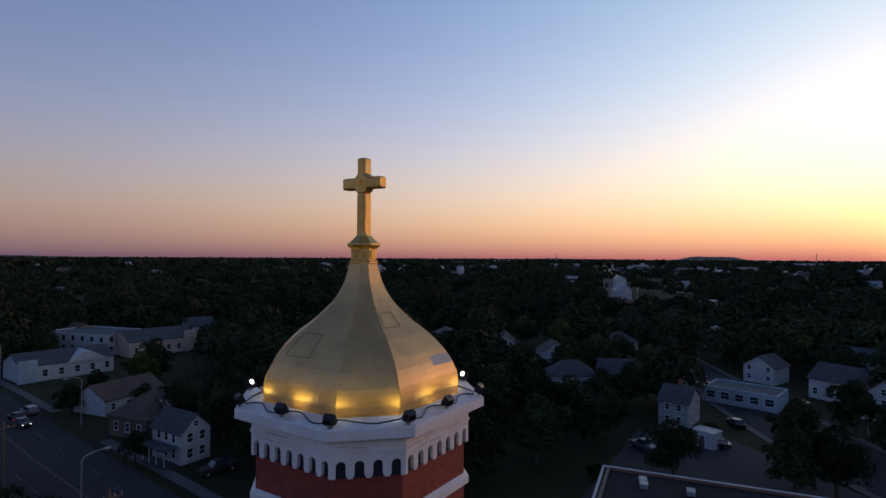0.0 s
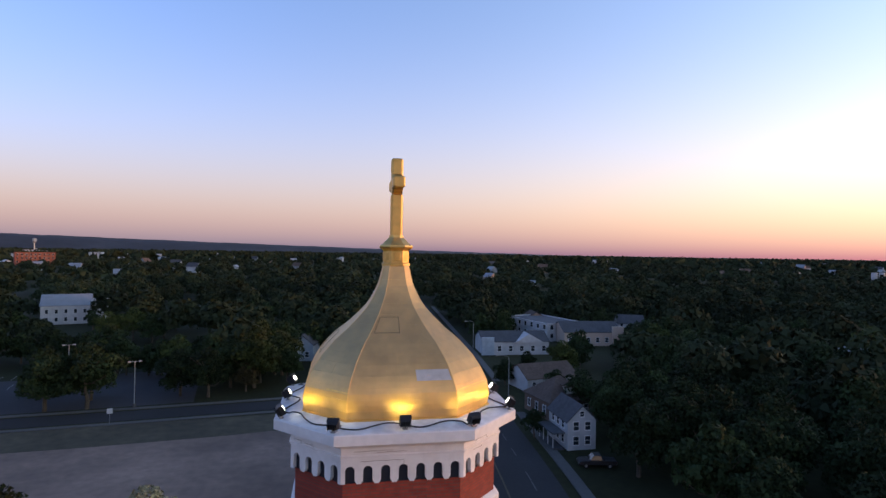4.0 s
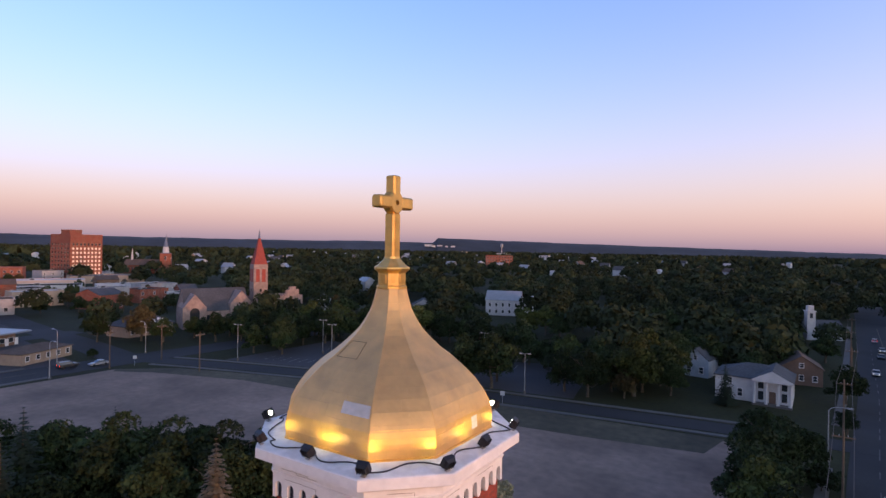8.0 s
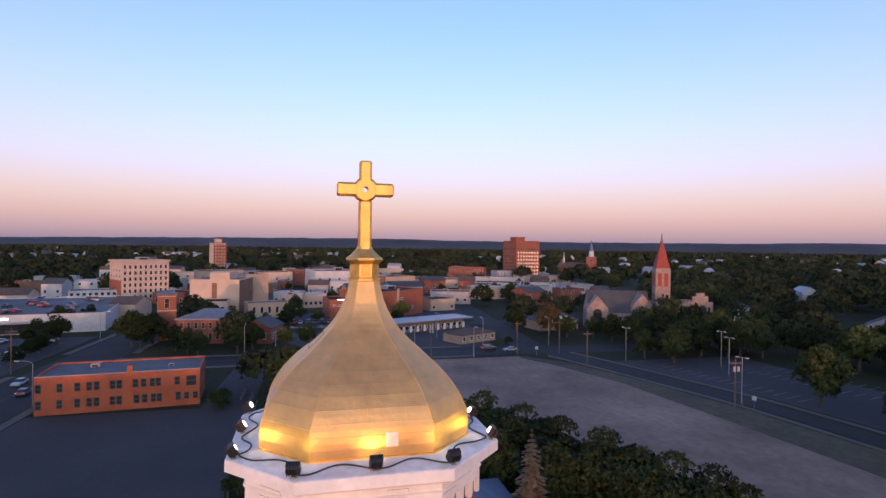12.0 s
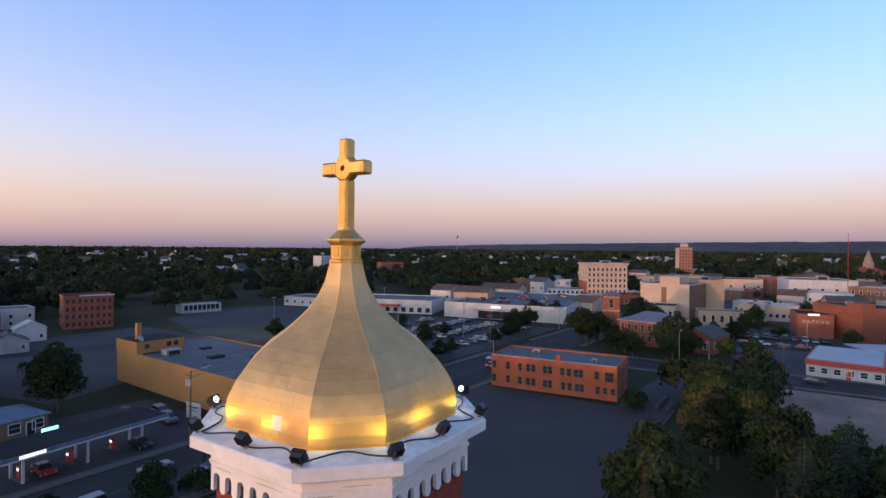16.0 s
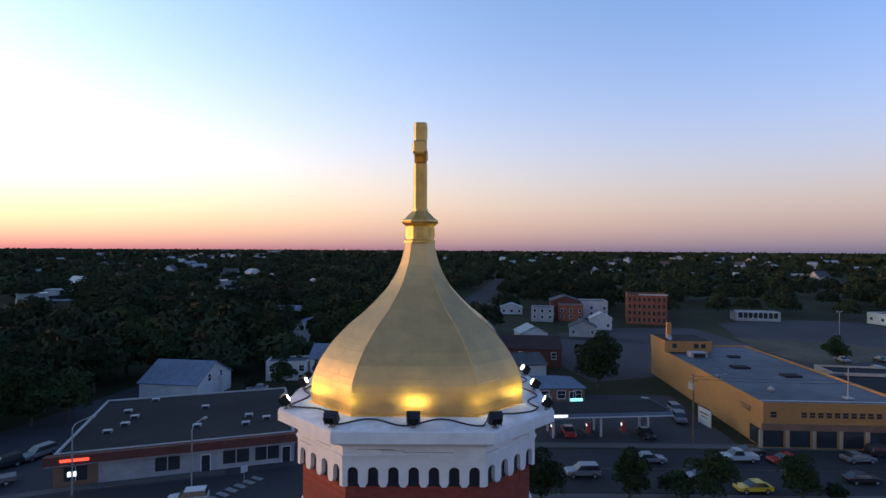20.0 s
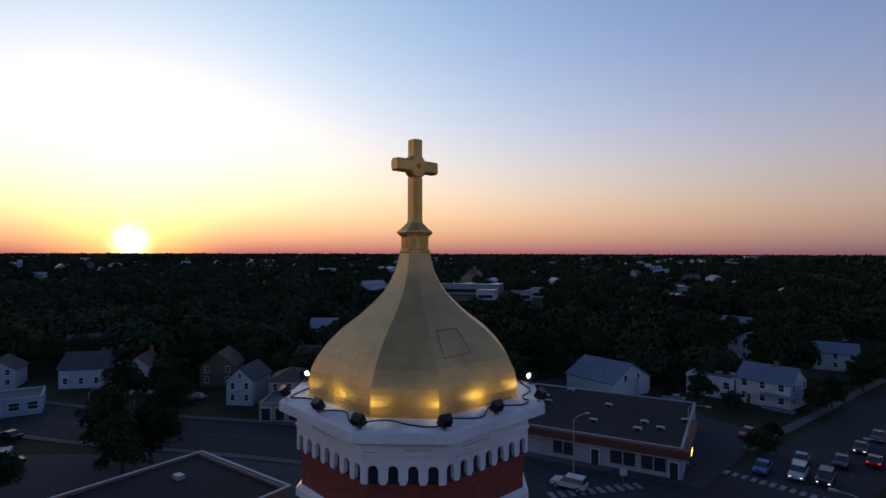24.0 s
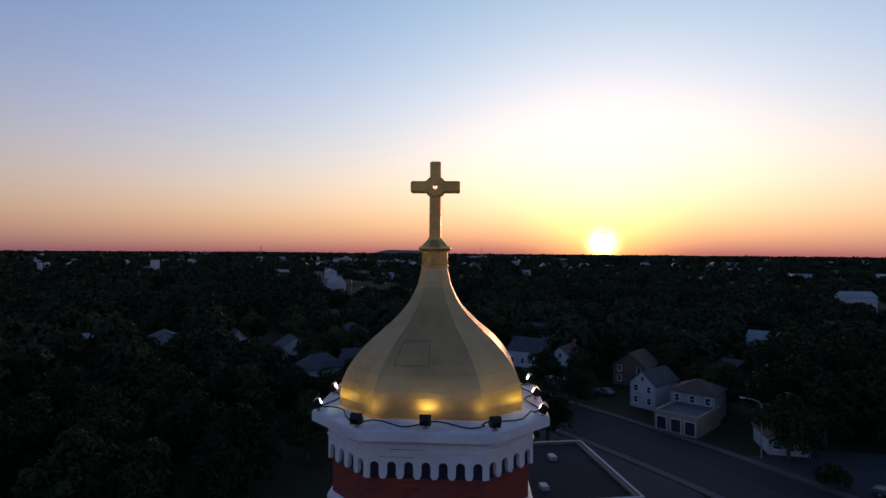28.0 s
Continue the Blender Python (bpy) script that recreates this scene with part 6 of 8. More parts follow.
H = House("tall_white_house", "large white house among the trees", "house", (-117.6, 223.1), (-101.9, 228.7), 12, 7.5, SIDING, ROOF_PALE, "gable_x", 4)
H.grid("f", 5, 2, 2, 3.2, 1.0, 1.6, 2), H.box("wing", SIDING, 8, 14, -4, 5, 0, 9.2)
H = House("concrete_plant", "distant white stepped concrete plant", "plant", (543.8, 345.0), (568.5, 335.6), 14, 8, SIDING, ROOF_PALE)
H.box("tower", SIDING, 1, 7, -5, 2, 7.6, 20), H.box("tower", SIDING_GREY, -9, -4, -5, 0, 7.6, 13)
H = House("white_silos", "distant pair of white silos", "silos", (521.4, 443.5), (534.4, 438.6), 6, 4, SIDING, ROOF_PALE)
for x in (-3.4, 3.4):
    part("silo", Mesh().tube([(x, 0, 3.5), (x, 0, 17)], 2.6, 14), SIDING, H.ob)
H = House("brick_works_far", "distant red brick factory block", "factory", (-449, 835.6), (-409.1, 859.7), 24, 22, CITY_BRICK, ROOF_FLAT)
H.grid("f", 9, 4, 4, 5, 2.4, 2.4, 3)
for x, y, rr, w, d, h, mat, roof, shape, lab in (
    (104.5, 32.5, 122, 10, 7, 5.6, SIDING_GREY, SLATE, "hip", "blue-grey house with a low hipped roof"), (120.9, 27.5, 116, 8, 8, 3.8, SIDING_GREY, SLATE, "gable_x", "grey house with a dark roof"),
    (137.5, 49.8, 120, 9, 8, 4.0, SIDING, SLATE, "gable_y", "white gabled house among trees"), (232.5, 82.8, 118, 10, 9, 4.4, SIDING, ROOF_BLUE, "gable_y", "white gabled house among trees"),
    (138.9, 138, 146, 14, 9, 4.8, SIDING_BLUE, SLATE, "gable_y", "pale blue gabled house among trees"), (137.1, 110.3, 134, 8, 8, 3.8, SIDING, ROOF_PALE, "gable_x", "white house with a pale roof"),
    (122.6, 52.2, 122, 7, 7, 2.6, SIDING_GREY, ROOF_PALE, "gable_x", "low house with a pale roof"), (144.2, 69.2, 120, 6.5, 9, 4.4, SIDING, SHINGLE_BROWN, "gable_y", "white gabled house among trees"),
    (165.7, 39.1, 115, 10, 8, 4.4, SIDING_TAN, SLATE, "hip", "tan house with a hipped roof"), (138.8, 87.8, 126, 13, 9, 4.6, SIDING_GREY, SLATE, "gable_y", "grey gabled house among trees"),
    (171.5, -23.6, 70, 10, 8, 4.4, SIDING, SLATE, "gable_x", "white house with a dark roof"), (199.5, 15.4, 95, 10, 9, 4.2, SIDING_TAN, ROOF_PALE, "gable_y", "tan house with a pale roof"),
    (76.4, 198.7, 175, 10, 9, 4.5, SIDING_TAN, SHINGLE_BROWN, "gable_y", "tan gabled house among trees"), (110.5, 183.4, 160, 10, 9, 4.5, SIDING, SLATE, "gable_x", "white house with a dark roof"),
    (-143.1, 206.9, 215, 11, 9, 4.6, SIDING, SLATE, "gable_y", "white gabled house among trees"),
    (61.3, -208.8, -10, 10, 9, 4.4, SIDING, ROOF_BLUE, "gable_x", "white house with a blue-grey roof"), (36.3, -228.8, 0, 10, 9, 4.4, SIDING, ROOF_BLUE, "gable_y", "white gabled house among trees"),
    (119.3, -144.4, 30, 10, 9, 4.4, SIDING, SLATE, "gable_x", "white house with a dark roof"), (158.4, -93.5, 50, 11, 9, 4.4, SIDING_GREY, ROOF_PALE, "gable_x", "grey house with a pale roof"),
    (-192.1, 188.3, 230, 11, 9, 4.8, SIDING, SLATE, "gable_y", "white gabled house among trees"), (-231.7, 149.8, 240, 12, 9, 5, SIDING, ROOF_PALE, "gable_x", "white house with a pale roof")):
    a = radians(rr + 180)
    t = Vector((math.cos(a), math.sin(a)))
    back = Vector((-t.y, t.x))
    c = Vector((x, y)) - back * d / 2
    H = House("house", lab, "house", tuple(c - t * w / 2), tuple(c + t * w / 2), d, h, mat, roof, shape, 2.8, group="houses in the suburb")
    H.grid("f", 3, 1 if h < 4.2 else 2, 1.6, 2.3, 0.9, 1.2, 1.6), H.grid("l", 2, 1, 1.6, 2.3, 0.9, 1.2, 1.8), H.grid("r", 2, 1, 1.6, 2.3, 0.9, 1.2, 1.8)


# ---------------------------------------------------------------- trees
def leaf_cloud(lobes, count, size, seed, droop=0.0):
    """Many small leaf clumps round the lobes (x, y, z, radius, flatness); returns arrays of quads."""
    g = np.random.RandomState(seed)
    lobes = np.array(lobes, float)
    wts = lobes[:, 3] ** 2
    k = g.choice(len(lobes), count, p=wts / wts.sum())
    d = g.normal(size=(count, 3))
    d /= np.linalg.norm(d, axis=1)[:, None]
    d[:, 2] = np.where(d[:, 2] < -0.45, -d[:, 2], d[:, 2])
    r = lobes[k, 3] * (0.72 + 0.36 * g.rand(count))
    c = lobes[k, :3] + d * r[:, None] * np.stack([np.ones(count), np.ones(count), lobes[k, 4]], 1)
    c[:, 2] -= droop * g.rand(count)
    nrm = 0.8 * d + 0.62 * g.normal(size=(count, 3))
    nrm /= np.linalg.norm(nrm, axis=1)[:, None]
    u = np.cross(nrm, g.normal(size=(count, 3)))
    u /= np.linalg.norm(u, axis=1)[:, None]
    v = np.cross(nrm, u)
    s = size * (0.55 + 0.9 * g.rand(count))[:, None]
    bend = nrm * s * 0.25
    tri = np.stack([c - u * s - v * s * 0.35, c + u * s - v * s * 0.35 + bend, c + v * s * 0.95], 1)
    return tri.reshape(-1, 3)


def quads_mesh(name, verts, mat, corners=4):
    n = len(verts) // corners
    me = bpy.data.meshes.new(name)
    me.vertices.add(len(verts))
    me.vertices.foreach_set("co", np.asarray(verts, np.float32).ravel())
    me.loops.add(len(verts))
    me.loops.foreach_set("vertex_index", np.arange(len(verts), dtype=np.int32))
    me.polygons.add(n)
    me.polygons.foreach_set("loop_start", np.arange(0, len(verts), corners, dtype=np.int32))
    me.materials.append(mat)
    me.update(calc_edges=True)
    return me


def trunk_mesh(height, reach, seed):
    g = random.Random(seed)
    m = Mesh()
    top = height * 0.72
    pts = [(g.uniform(-0.12, 0.12) * k, g.uniform(-0.12, 0.12) * k, top * k / 5) for k in range(6)]
    pts[0] = (0, 0, -0.3)
    m.tube(pts, [height * (0.034 - 0.005 * k) for k in range(6)], 7)
    for k in range(7):
        a = k * 2.4 + g.random()
        z = height * g.uniform(0.22, 0.6)
        r = reach * g.uniform(0.5, 0.85)
        p0 = Vector((0, 0, z))
        p2 = Vector((math.cos(a) * r, math.sin(a) * r, z + height * g.uniform(0.12, 0.3)))
        p1 = p0.lerp(p2, 0.5) + Vector((0, 0, -0.05 * height))
        m.tube([p0, p1, p2], [height * 0.013, height * 0.009, height * 0.003], 5)
    return m


def broad_tree_parts(seed, height, spread, clumps, size, mat, tall=1.0):
    g = random.Random(seed)
    lobes = []
    for k in range(30):
        a, rr = g.uniform(0, 2 * math.pi), spread * math.sqrt(g.random()) * 0.8
        z = height * g.uniform(0.3, 0.86) * (1 - 0.24 * (rr / spread))
        lobes.append((math.cos(a) * rr, math.sin(a) * rr, z, spread * g.uniform(0.17, 0.4), g.uniform(0.7, 1.0)))
    lobes.append((0, 0, height * 0.8, spread * 0.42, 1.0)), lobes.append((0, 0, height * 0.55, spread * 0.6, 0.8))
    return trunk_mesh(height, spread, seed).data("trunk", BARK), quads_mesh("crown", leaf_cloud(lobes, clumps, size, seed), mat, 3)


def spruce_parts(seed, height, spread, mat):
    g = np.random.RandomState(seed)
    verts, tiers = [], 26
    for k in range(tiers):
        f = k / (tiers - 1)
        z, r = height * (0.08 + 0.9 * f), spread * (1 - f) ** 0.85 * (0.85 + 0.3 * g.rand()) + 0.12
        n = int(26 * (1 - f)) + 7
        for j in range(n):
            a = 2 * math.pi * (j + g.rand()) / n
            rr = r * (0.65 + 0.5 * g.rand())
            c, s = math.cos(a), math.sin(a)
            w = 0.16 + 0.2 * rr / max(spread, 1)
            tipz = z - rr * (0.22 + 0.25 * g.rand())
            for q in range(3):
                f0, f1 = q / 3, (q + 1.25) / 3
                a2 = a + (g.rand() - 0.5) * 0.5
                c2, s2 = math.cos(a2), math.sin(a2)
                p0, p1 = np.array([c * rr * f0, s * rr * f0, z + (tipz - z) * f0]), np.array([c2 * rr * f1, s2 * rr * f1, z + (tipz - z) * f1 + 0.1 * g.rand()])
                side = np.array([-s, c, 0.25 * (g.rand() - 0.5)]) * w * (0.6 + g.rand())
                mid = (p0 + p1) / 2
                verts += [p0, mid - side, p1, mid + side]
    t = Mesh().tube([(0, 0, -0.3), (0, 0, height * 0.5), (0, 0, height * 0.97)], [height * 0.022, height * 0.014, 0.02], 7)
    return t.data("trunk", BARK), quads_mesh("crown", np.array(verts), mat)


def plant(parts, x, y, scale, turn, label, name="tree", group="", squash=1.0):
    ob = thing(name, label, "tree", pose(x, y, 0, 0, 0, turn) @ Matrix.Diagonal((scale, scale, scale * squash, 1)), group)
    part("trunk", parts[0], None, ob)
    part("crown", parts[1], None, ob)
    return ob


NEAR = [broad_tree_parts(s, 11.0, sp, 6500, 0.25, m) for s, sp, m in ((11, 5.0, LEAF), (12, 4.4, LEAF), (13, 5.4, LEAF), (14, 4.6, LEAF_LIGHT), (15, 4.6, LEAF_AUTUMN))]
FLOWER = broad_tree_parts(21, 8.5, 4.4, 7000, 0.22, LEAF_FLOWER)
MID = [broad_tree_parts(s, 10.0, sp, 3400, 0.31, m) for s, sp, m in ((31, 4.6, LEAF), (32, 4.0, LEAF), (33, 5.2, LEAF), (34, 4.4, LEAF_LIGHT), (35, 4.8, LEAF), (36, 4.2, LEAF_AUTUMN))]
SPRUCE = spruce_parts(41, 14.0, 3.6, NEEDLE)
SPRUCE_DRY = spruce_parts(42, 14.0, 3.2, NEEDLE_BROWN)
BUSH = broad_tree_parts(51, 3.0, 1.9, 1500, 0.2, LEAF)

DARK, OLIVE, RUST = "dark green leafy tree at dusk", "olive green leafy tree at dusk", "rust-tinged leafy tree beside a lot"
NEAR_TREES = [
    (82.3, -10, 1, 1.0), (75.6, -14, 0, 0.85), (109, -69.5, 0, 1.35), (98.2, -75.9, 2, 1.3), (113.1, -87.3, 1, 1.35), (-151.6, 98.9, 0, 0.9), (-125.3, 93.6, 1, 0.8), (-123.2, 101.4, 2, 0.9), (-134.7, 117.2, 0, 1.0), (-132.6, 126.9, 1, 1.0), (-140.7, 109.5, 2, 0.95), (-129, 109.3, 0, 0.9),
    (-144.7, 103.7, 1, 0.8), (-117.4, 97.4, 0, 0.75), (-166.1, 104, 1, 0.6), (-212.8, -89.8, 0, 0.8), (-216.6, -80.8, 1, 0.8), (-205.9, -87, 2, 0.8), (39.9, 54.9, 1, 0.95), (46.7, 56.8, 0, 1.0), (54.5, 57.7, 2, 1.05), (43.5, 93.9, 1, 0.62), (44.4, 89, 0, 0.6), (55.9, 81, 1, 1.0),
    (62.6, 75.1, 2, 1.05), (78.3, 84.7, 1, 1.1), (45.1, 71.4, 0, 0.95), (44.3, 83.1, 2, 0.8), (30.9, 72.6, 1, 0.45), (69.1, 63.4, 0, 1.1), (65.8, 90.6, 1, 1.0), (6.2, 57.4, 3, 0.9), (8.6, 52.5, 2, 0.8), (5.1, 85.7, 0, 0.75), (12, 84.7, 1, 0.55), (5.9, 70.1, 1, 0.9),
    (8, 77.9, 0, 0.85), (5.3, 63.3, 2, 0.85), (-28.7, 105.7, 0, 0.95), (-34.5, 107.3, 2, 0.9), (-20.5, 112.5, 3, 1.3), (-22.1, 132.9, 3, 1.15), (-13.9, 118.2, 0, 0.7), (-17.7, 126, 1, 0.9), (1, 139.5, 0, 0.8), (-9.6, 148.4, 1, 1.0), (-17.5, 142.6, 2, 1.0), (18.5, 133, 1, 0.8),
    (-25.2, 146.6, 0, 1.1), (5.1, 154, 2, 1.0), (-3.6, 163.9, 1, 1.1), (-31.2, 137, 1, 1.1), (17.2, 109, 0, 0.4), (-91.8, 120.4, 3, 0.85), (-75.5, 100.6, 3, 1.15), (-56, 98.8, 0, 1.1), (-49.2, 99.7, 2, 1.15), (-51.1, 106.1, 0, 0.9), (-62.7, 110.2, 1, 0.75),
    (-25.7, 113.5, 0, 1.0), (-19.8, 117.3, 1, 0.95), (-21.8, 109.5, 4, 0.6), (-15.8, 125, 3, 1.0), (-31.4, 121.4, 2, 1.0), (44.8, 116.3, 1, 0.6), (62.6, 123.8, 0, 0.62), (36.8, 108.6, 2, 0.55), (66.6, 132.5, 0, 0.85), (71.5, 34.5, 1, 1.0), (76.4, 40.2, 0, 1.05), (83, 30.8, 2, 0.9),
    (68.7, 44.1, 1, 1.1), (60.9, 38.4, 0, 1.0), (57.2, 50, 2, 1.1), (47.6, 55.8, 1, 1.0), (52.7, 63.6, 0, 1.05), (47, 71.4, 2, 1.0), (52.1, 81, 1, 0.95), (56.1, 88.8, 0, 0.95), (49.3, 44.2, 0, 1.0), (43.3, 34.6, 1, 0.95), (53.9, 28.7, 2, 1.0), (64.5, 23.1, 0, 0.95),
    (74.1, 19.5, 1, 0.9), (45.2, 26.9, 0, 0.8), (69.4, -49.1, 2, 0.92), (76.4, -58.8, 1, 1.1), (83.2, -54.6, 0, 1.1), (89.2, -62.3, 2, 1.15), (81.4, -70.5, 1, 1.15), (73.5, -76.7, 0, 1.1), (91.3, -78.1, 1, 1.2), (99.2, -85.8, 2, 1.2), (77.5, -88.5, 0, 1.15), (87.4, -94.1, 2, 1.15),
    (71.7, -100.3, 1, 1.0), (95, -52.1, 1, 0.9), (103, -63.8, 0, 1.1), (64.1, -114.1, 0, 1.1), (73.9, -115.9, 2, 1.15), (83.6, -109.9, 1, 1.15), (94.4, -22.1, 0, 0.8), (70.1, 4.9, 2, 0.75), (71.5, -9.4, 1, 0.85), (106, -17.9, 1, 0.95),
    (110.2, -25.4, 0, 0.9), (126.1, -36.8, 2, 1.0), (28.7, -121.5, 0, 0.6), (33.6, -104.8, 1, 0.62), (16.3, -114.5, 0, 0.6), (15.0, -121.5, 1, 0.6), (13.0, -141, 1, 0.8), (29.0, -147, 2, 1.15), (30.8, -138.1, 0, 1.1), (35.9, -149.7, 1, 1.05), (13.8, -150, 2, 0.7), (44.8, -135.9, 2, 1.15), (52.8, -145.5, 0, 1.1),
    (12.9, -163.7, 1, 0.7), (-41.7, -124.6, 1, 0.95), (-37.7, -118.8, 0, 0.8), (-35.5, -106.5, 0, 0.95), (-2.6, -84.5, 2, 0.8), (-6.4, -70.8, 0, 0.45), (-8.5, -165.3, 3, 0.8), (-9.0, -158.5, 0, 0.75), (-12.5, -190, 1, 0.8), (-14.5, -205.9, 0, 0.9), (-129.2, -89.2, 0, 0.72), (-121, -93.5, 1, 0.8), (-124.6, -112, 2, 0.7), (-178, -77, 0, 0.85), (-176.4, -81.5, 2, 0.75), (-121, 118.5, 0, 0.95), (-122.5, 124, 2, 1.0), (-124.5, 112, 1, 0.9), (-8.7, -67.8, 1, 0.32), (-23.9, -52.9, 1, 0.6), (-33.8, -52.2, 2, 0.58), (-44.6, -52.1, 0, 0.55), (-12.8, -51.7, 0, 0.62), (-170.3, 84.5, 4, 1.1),
    (-178.3, 74.8, 0, 0.9), (-162.3, 98, 1, 0.7), (-156.3, 107.7, 0, 0.75), (-150.3, 115.5, 2, 0.8), (-142.4, 121.2, 0, 0.85), (-134.5, 126.9, 1, 0.9), (-126.7, 130.7, 2, 0.85), (-154.1, 125.3, 0, 0.7), (-144.2, 134.9, 3, 1.05), (-137.3, 140.6, 3, 1.0), (-118.9, 128.6, 0, 0.9), (-165.9, 119.6, 1, 0.55),
    (-159.8, 133.2, 0, 0.8), (-170.6, -77.8, 0, 0.55), (-164.7, -76, 1, 0.5), (-156.9, -75.1, 0, 0.5), (-147.1, -74.4, 2, 0.45), (-106.2, -76.8, 0, 0.6), (-110.1, -80.6, 1, 0.5), (-115.9, -74.8, 2, 0.5), (-123.7, -75.7, 0, 0.45), (-147.3, -93.9, 0, 0.5), (-133, -110.5, 1, 0.45), (-157.4, -120.1, 0, 0.5),
    (-118.6, -125.2, 2, 0.5), (-109.1, -135, 0, 0.7), (-204.5, 22.4, 0, 0.6), (-198.5, 32.1, 1, 0.6), (-203, -10.6, 2, 0.6), (-83.5, -2, 3, 1.1), (-78, -1.5, 4, 0.95), (-80.5, 3.5, 3, 1.0), (-76, -0.5, 0, 0.9), (-74.5, 8.5, 0, 1.0),
    (-70, 7, 1, 0.95), (-70, 14, 2, 0.95), (-64, 10, 0, 0.9), (-63, 17, 1, 1.0), (-66.5, 19, 2, 0.9), (-58.5, 22.5, 0, 1.05), (-54.5, 18, 1, 0.95), (-55, 27, 2, 0.95), (-50, 23.5, 2, 0.95), (-47.5, 29, 0, 1.0), (-47, 20.5, 1, 0.95), (-42, 31.5, 2, 1.0),
    (-42, 25.5, 0, 0.9), (-37.3, 33, 1, 1.0), (-34.3, 35, 0, 1.0), (-31.2, 37.4, 2, 0.95), (-28, 34.2, 1, 0.95), (-52, 12, 0, 0.85), (-170, -53.6, 0, 1.05), (-166, -50, 1, 0.95), (-173, -48.5, 2, 0.9), (-151.4, -31.5, 0, 0.68), (-156, -35, 1, 0.7), (-160, -39, 2, 0.7),
    (-154.6, -21.4, 1, 0.78), (-158, -17.5, 0, 0.75), (-158.7, -1.5, 3, 0.7),
]
for i, (x, y, k, s) in enumerate(NEAR_TREES):
    far = math.hypot(x, y) > 125
    src = MID[(3 if k == 3 else 5 if k == 4 else k)] if far else NEAR[k]
    plant(src, x, y, s * (1.1 if far else 1.0), (i * 77) % 360, {3: OLIVE, 4: RUST}.get(k, DARK), group="trees")
    clear(x, y, 3)
plant(FLOWER, -19.7, 41, 0.95, 30, "small tree with cream blossom near the tower")
plant(SPRUCE, -61.1, 13.5, 1.0, 0, "tall dark green spruce tree", "spruce")
plant(SPRUCE, -55.4, 9.6, 0.9, 80, "tall dark green spruce tree", "spruce")
plant(SPRUCE, -67.9, 26.4, 0.7, 160, "tall dark green spruce tree", "spruce")
plant(SPRUCE_DRY, -37.7, 20.9, 0.95, 40, "browning spruce near the tower", "spruce")
plant(SPRUCE_DRY, -53, -5, 0.58, 120, "browning spruce beside the lot", "spruce")
plant(SPRUCE, -3.0, 117.6, 0.66, 20, "dark spruce beside the columned house", "spruce")
plant(SPRUCE, -116.6, -123.3, 0.55, 50, "dark spruce in a car park", "spruce")
dice = random.Random(5)
for i in range(46):
    u = i / 45
    x, y = lerp(-128, -36, u) + dice.uniform(-1, 1), 128 + 10 * math.sin(u * 5) + dice.uniform(-2, 4)
    if i % 2:
        plant(MID[i % 5], x, y + 10, dice.uniform(0.75, 1.05), i * 50, DARK if i % 5 != 3 else OLIVE, group="trees")
        clear(x, y + 10, 4)
for i, (x, y) in enumerate(((-97.8, -17.8), (-58.7, -9.7), (-29.8, -53.3), (-49.4, -53), (-66.9, -53.1), (-82.5, -52.7), (-25.5, 29.8), (-103.7, -17.8), (-131, 103.5), (-11.6, -101.4), (59.5, -49.5), (16.5, -83.7), (17.5, -92.4), (40.5, -104.7), (28.6, -106.9), (-166.8, 59), (-155.1, 62.8), (92.6, 2.7), (64.3, 13.8), (12.7, 68.1), (12.4, 77.8))):
    plant(BUSH, x, y, dice.uniform(0.6, 1.2), i * 61, "low dark green shrub", "shrub", "shrubs")

LOTS = [[(-30, -106), (-112, -100), (-125, -215), (-150, -232), (-62, -205), (-30, -192)], [(-100, -100), (-192, -100), (-185, -225), (-120, -220)], [(-17.9, -54.5), (-100, -53.5), (-136.7, -11.5), (-59.6, -8.8), (-18, -8)], [(-136.5, 1.9), (-137.6, 60.6), (-96.3, 79.5), (1.4, 97.5), (10.9, 77.8), (0.6, 49), (-68, 18.5)], [(-125.5, 79.9), (-27.8, 101.8), (-35, 139), (-124.8, 124.8)], [(-98.3, -69.1), (-190.1, -67.5), (-190.5, -124.7), (-218.1, -145.8), (-168.4, -197.7), (-99.5, -169.5)], [(0.4, -68.2), (-49.7, -67.6), (-51.7, -126.3), (0.7, -126.7)], [(15.3, -54.4), (74.1, -33), (69.9, -108.2), (10.7, -121.8)], [(33.7, 13.8), (97.3, 14.8), (84.1, -41.6), (37.8, -32.6)], [(-146.3, -5.6), (-145.3, 62.6), (-218.4, 67.6), (-219.7, -20.9)], [(-210.6, -55.1), (-208.5, 76.2), (-409.1, 103.7), (-421.5, -61.5)], [(-293.5, -53.5), (-294.5, -182.1), (-187.2, -163.5), (-186.1, -55.6)]]


def inside(x, y, poly):
    hit, j = False, len(poly) - 1
    for i in range(len(poly)):
        (x0, y0), (x1, y1) = poly[i], poly[j]
        if (y0 > y) != (y1 > y) and x < (x1 - x0) * (y - y0) / (y1 - y0) + x0:
            hit = not hit
        j = i
    return hit


STREET_POINTS = np.array([(*p, half) for line, half in STREETS.values() for a, b in zip(line[:-1], line[1:]) for p in (a, ((a[0] + b[0]) / 2, (a[1] + b[1]) / 2))])
KEEP = np.array(KEEP_OUT)


def blocked(x, y, r=3.0):
    if (np.hypot(KEEP[:, 0] - x, KEEP[:, 1] - y) < KEEP[:, 2] + r).any():
        return True
    if (np.hypot(STREET_POINTS[:, 0] - x, STREET_POINTS[:, 1] - y) < STREET_POINTS[:, 2] + r + 5).any():
        return True
    return math.hypot(x, y) < 46 or any(inside(x, y, p) for p in LOTS)


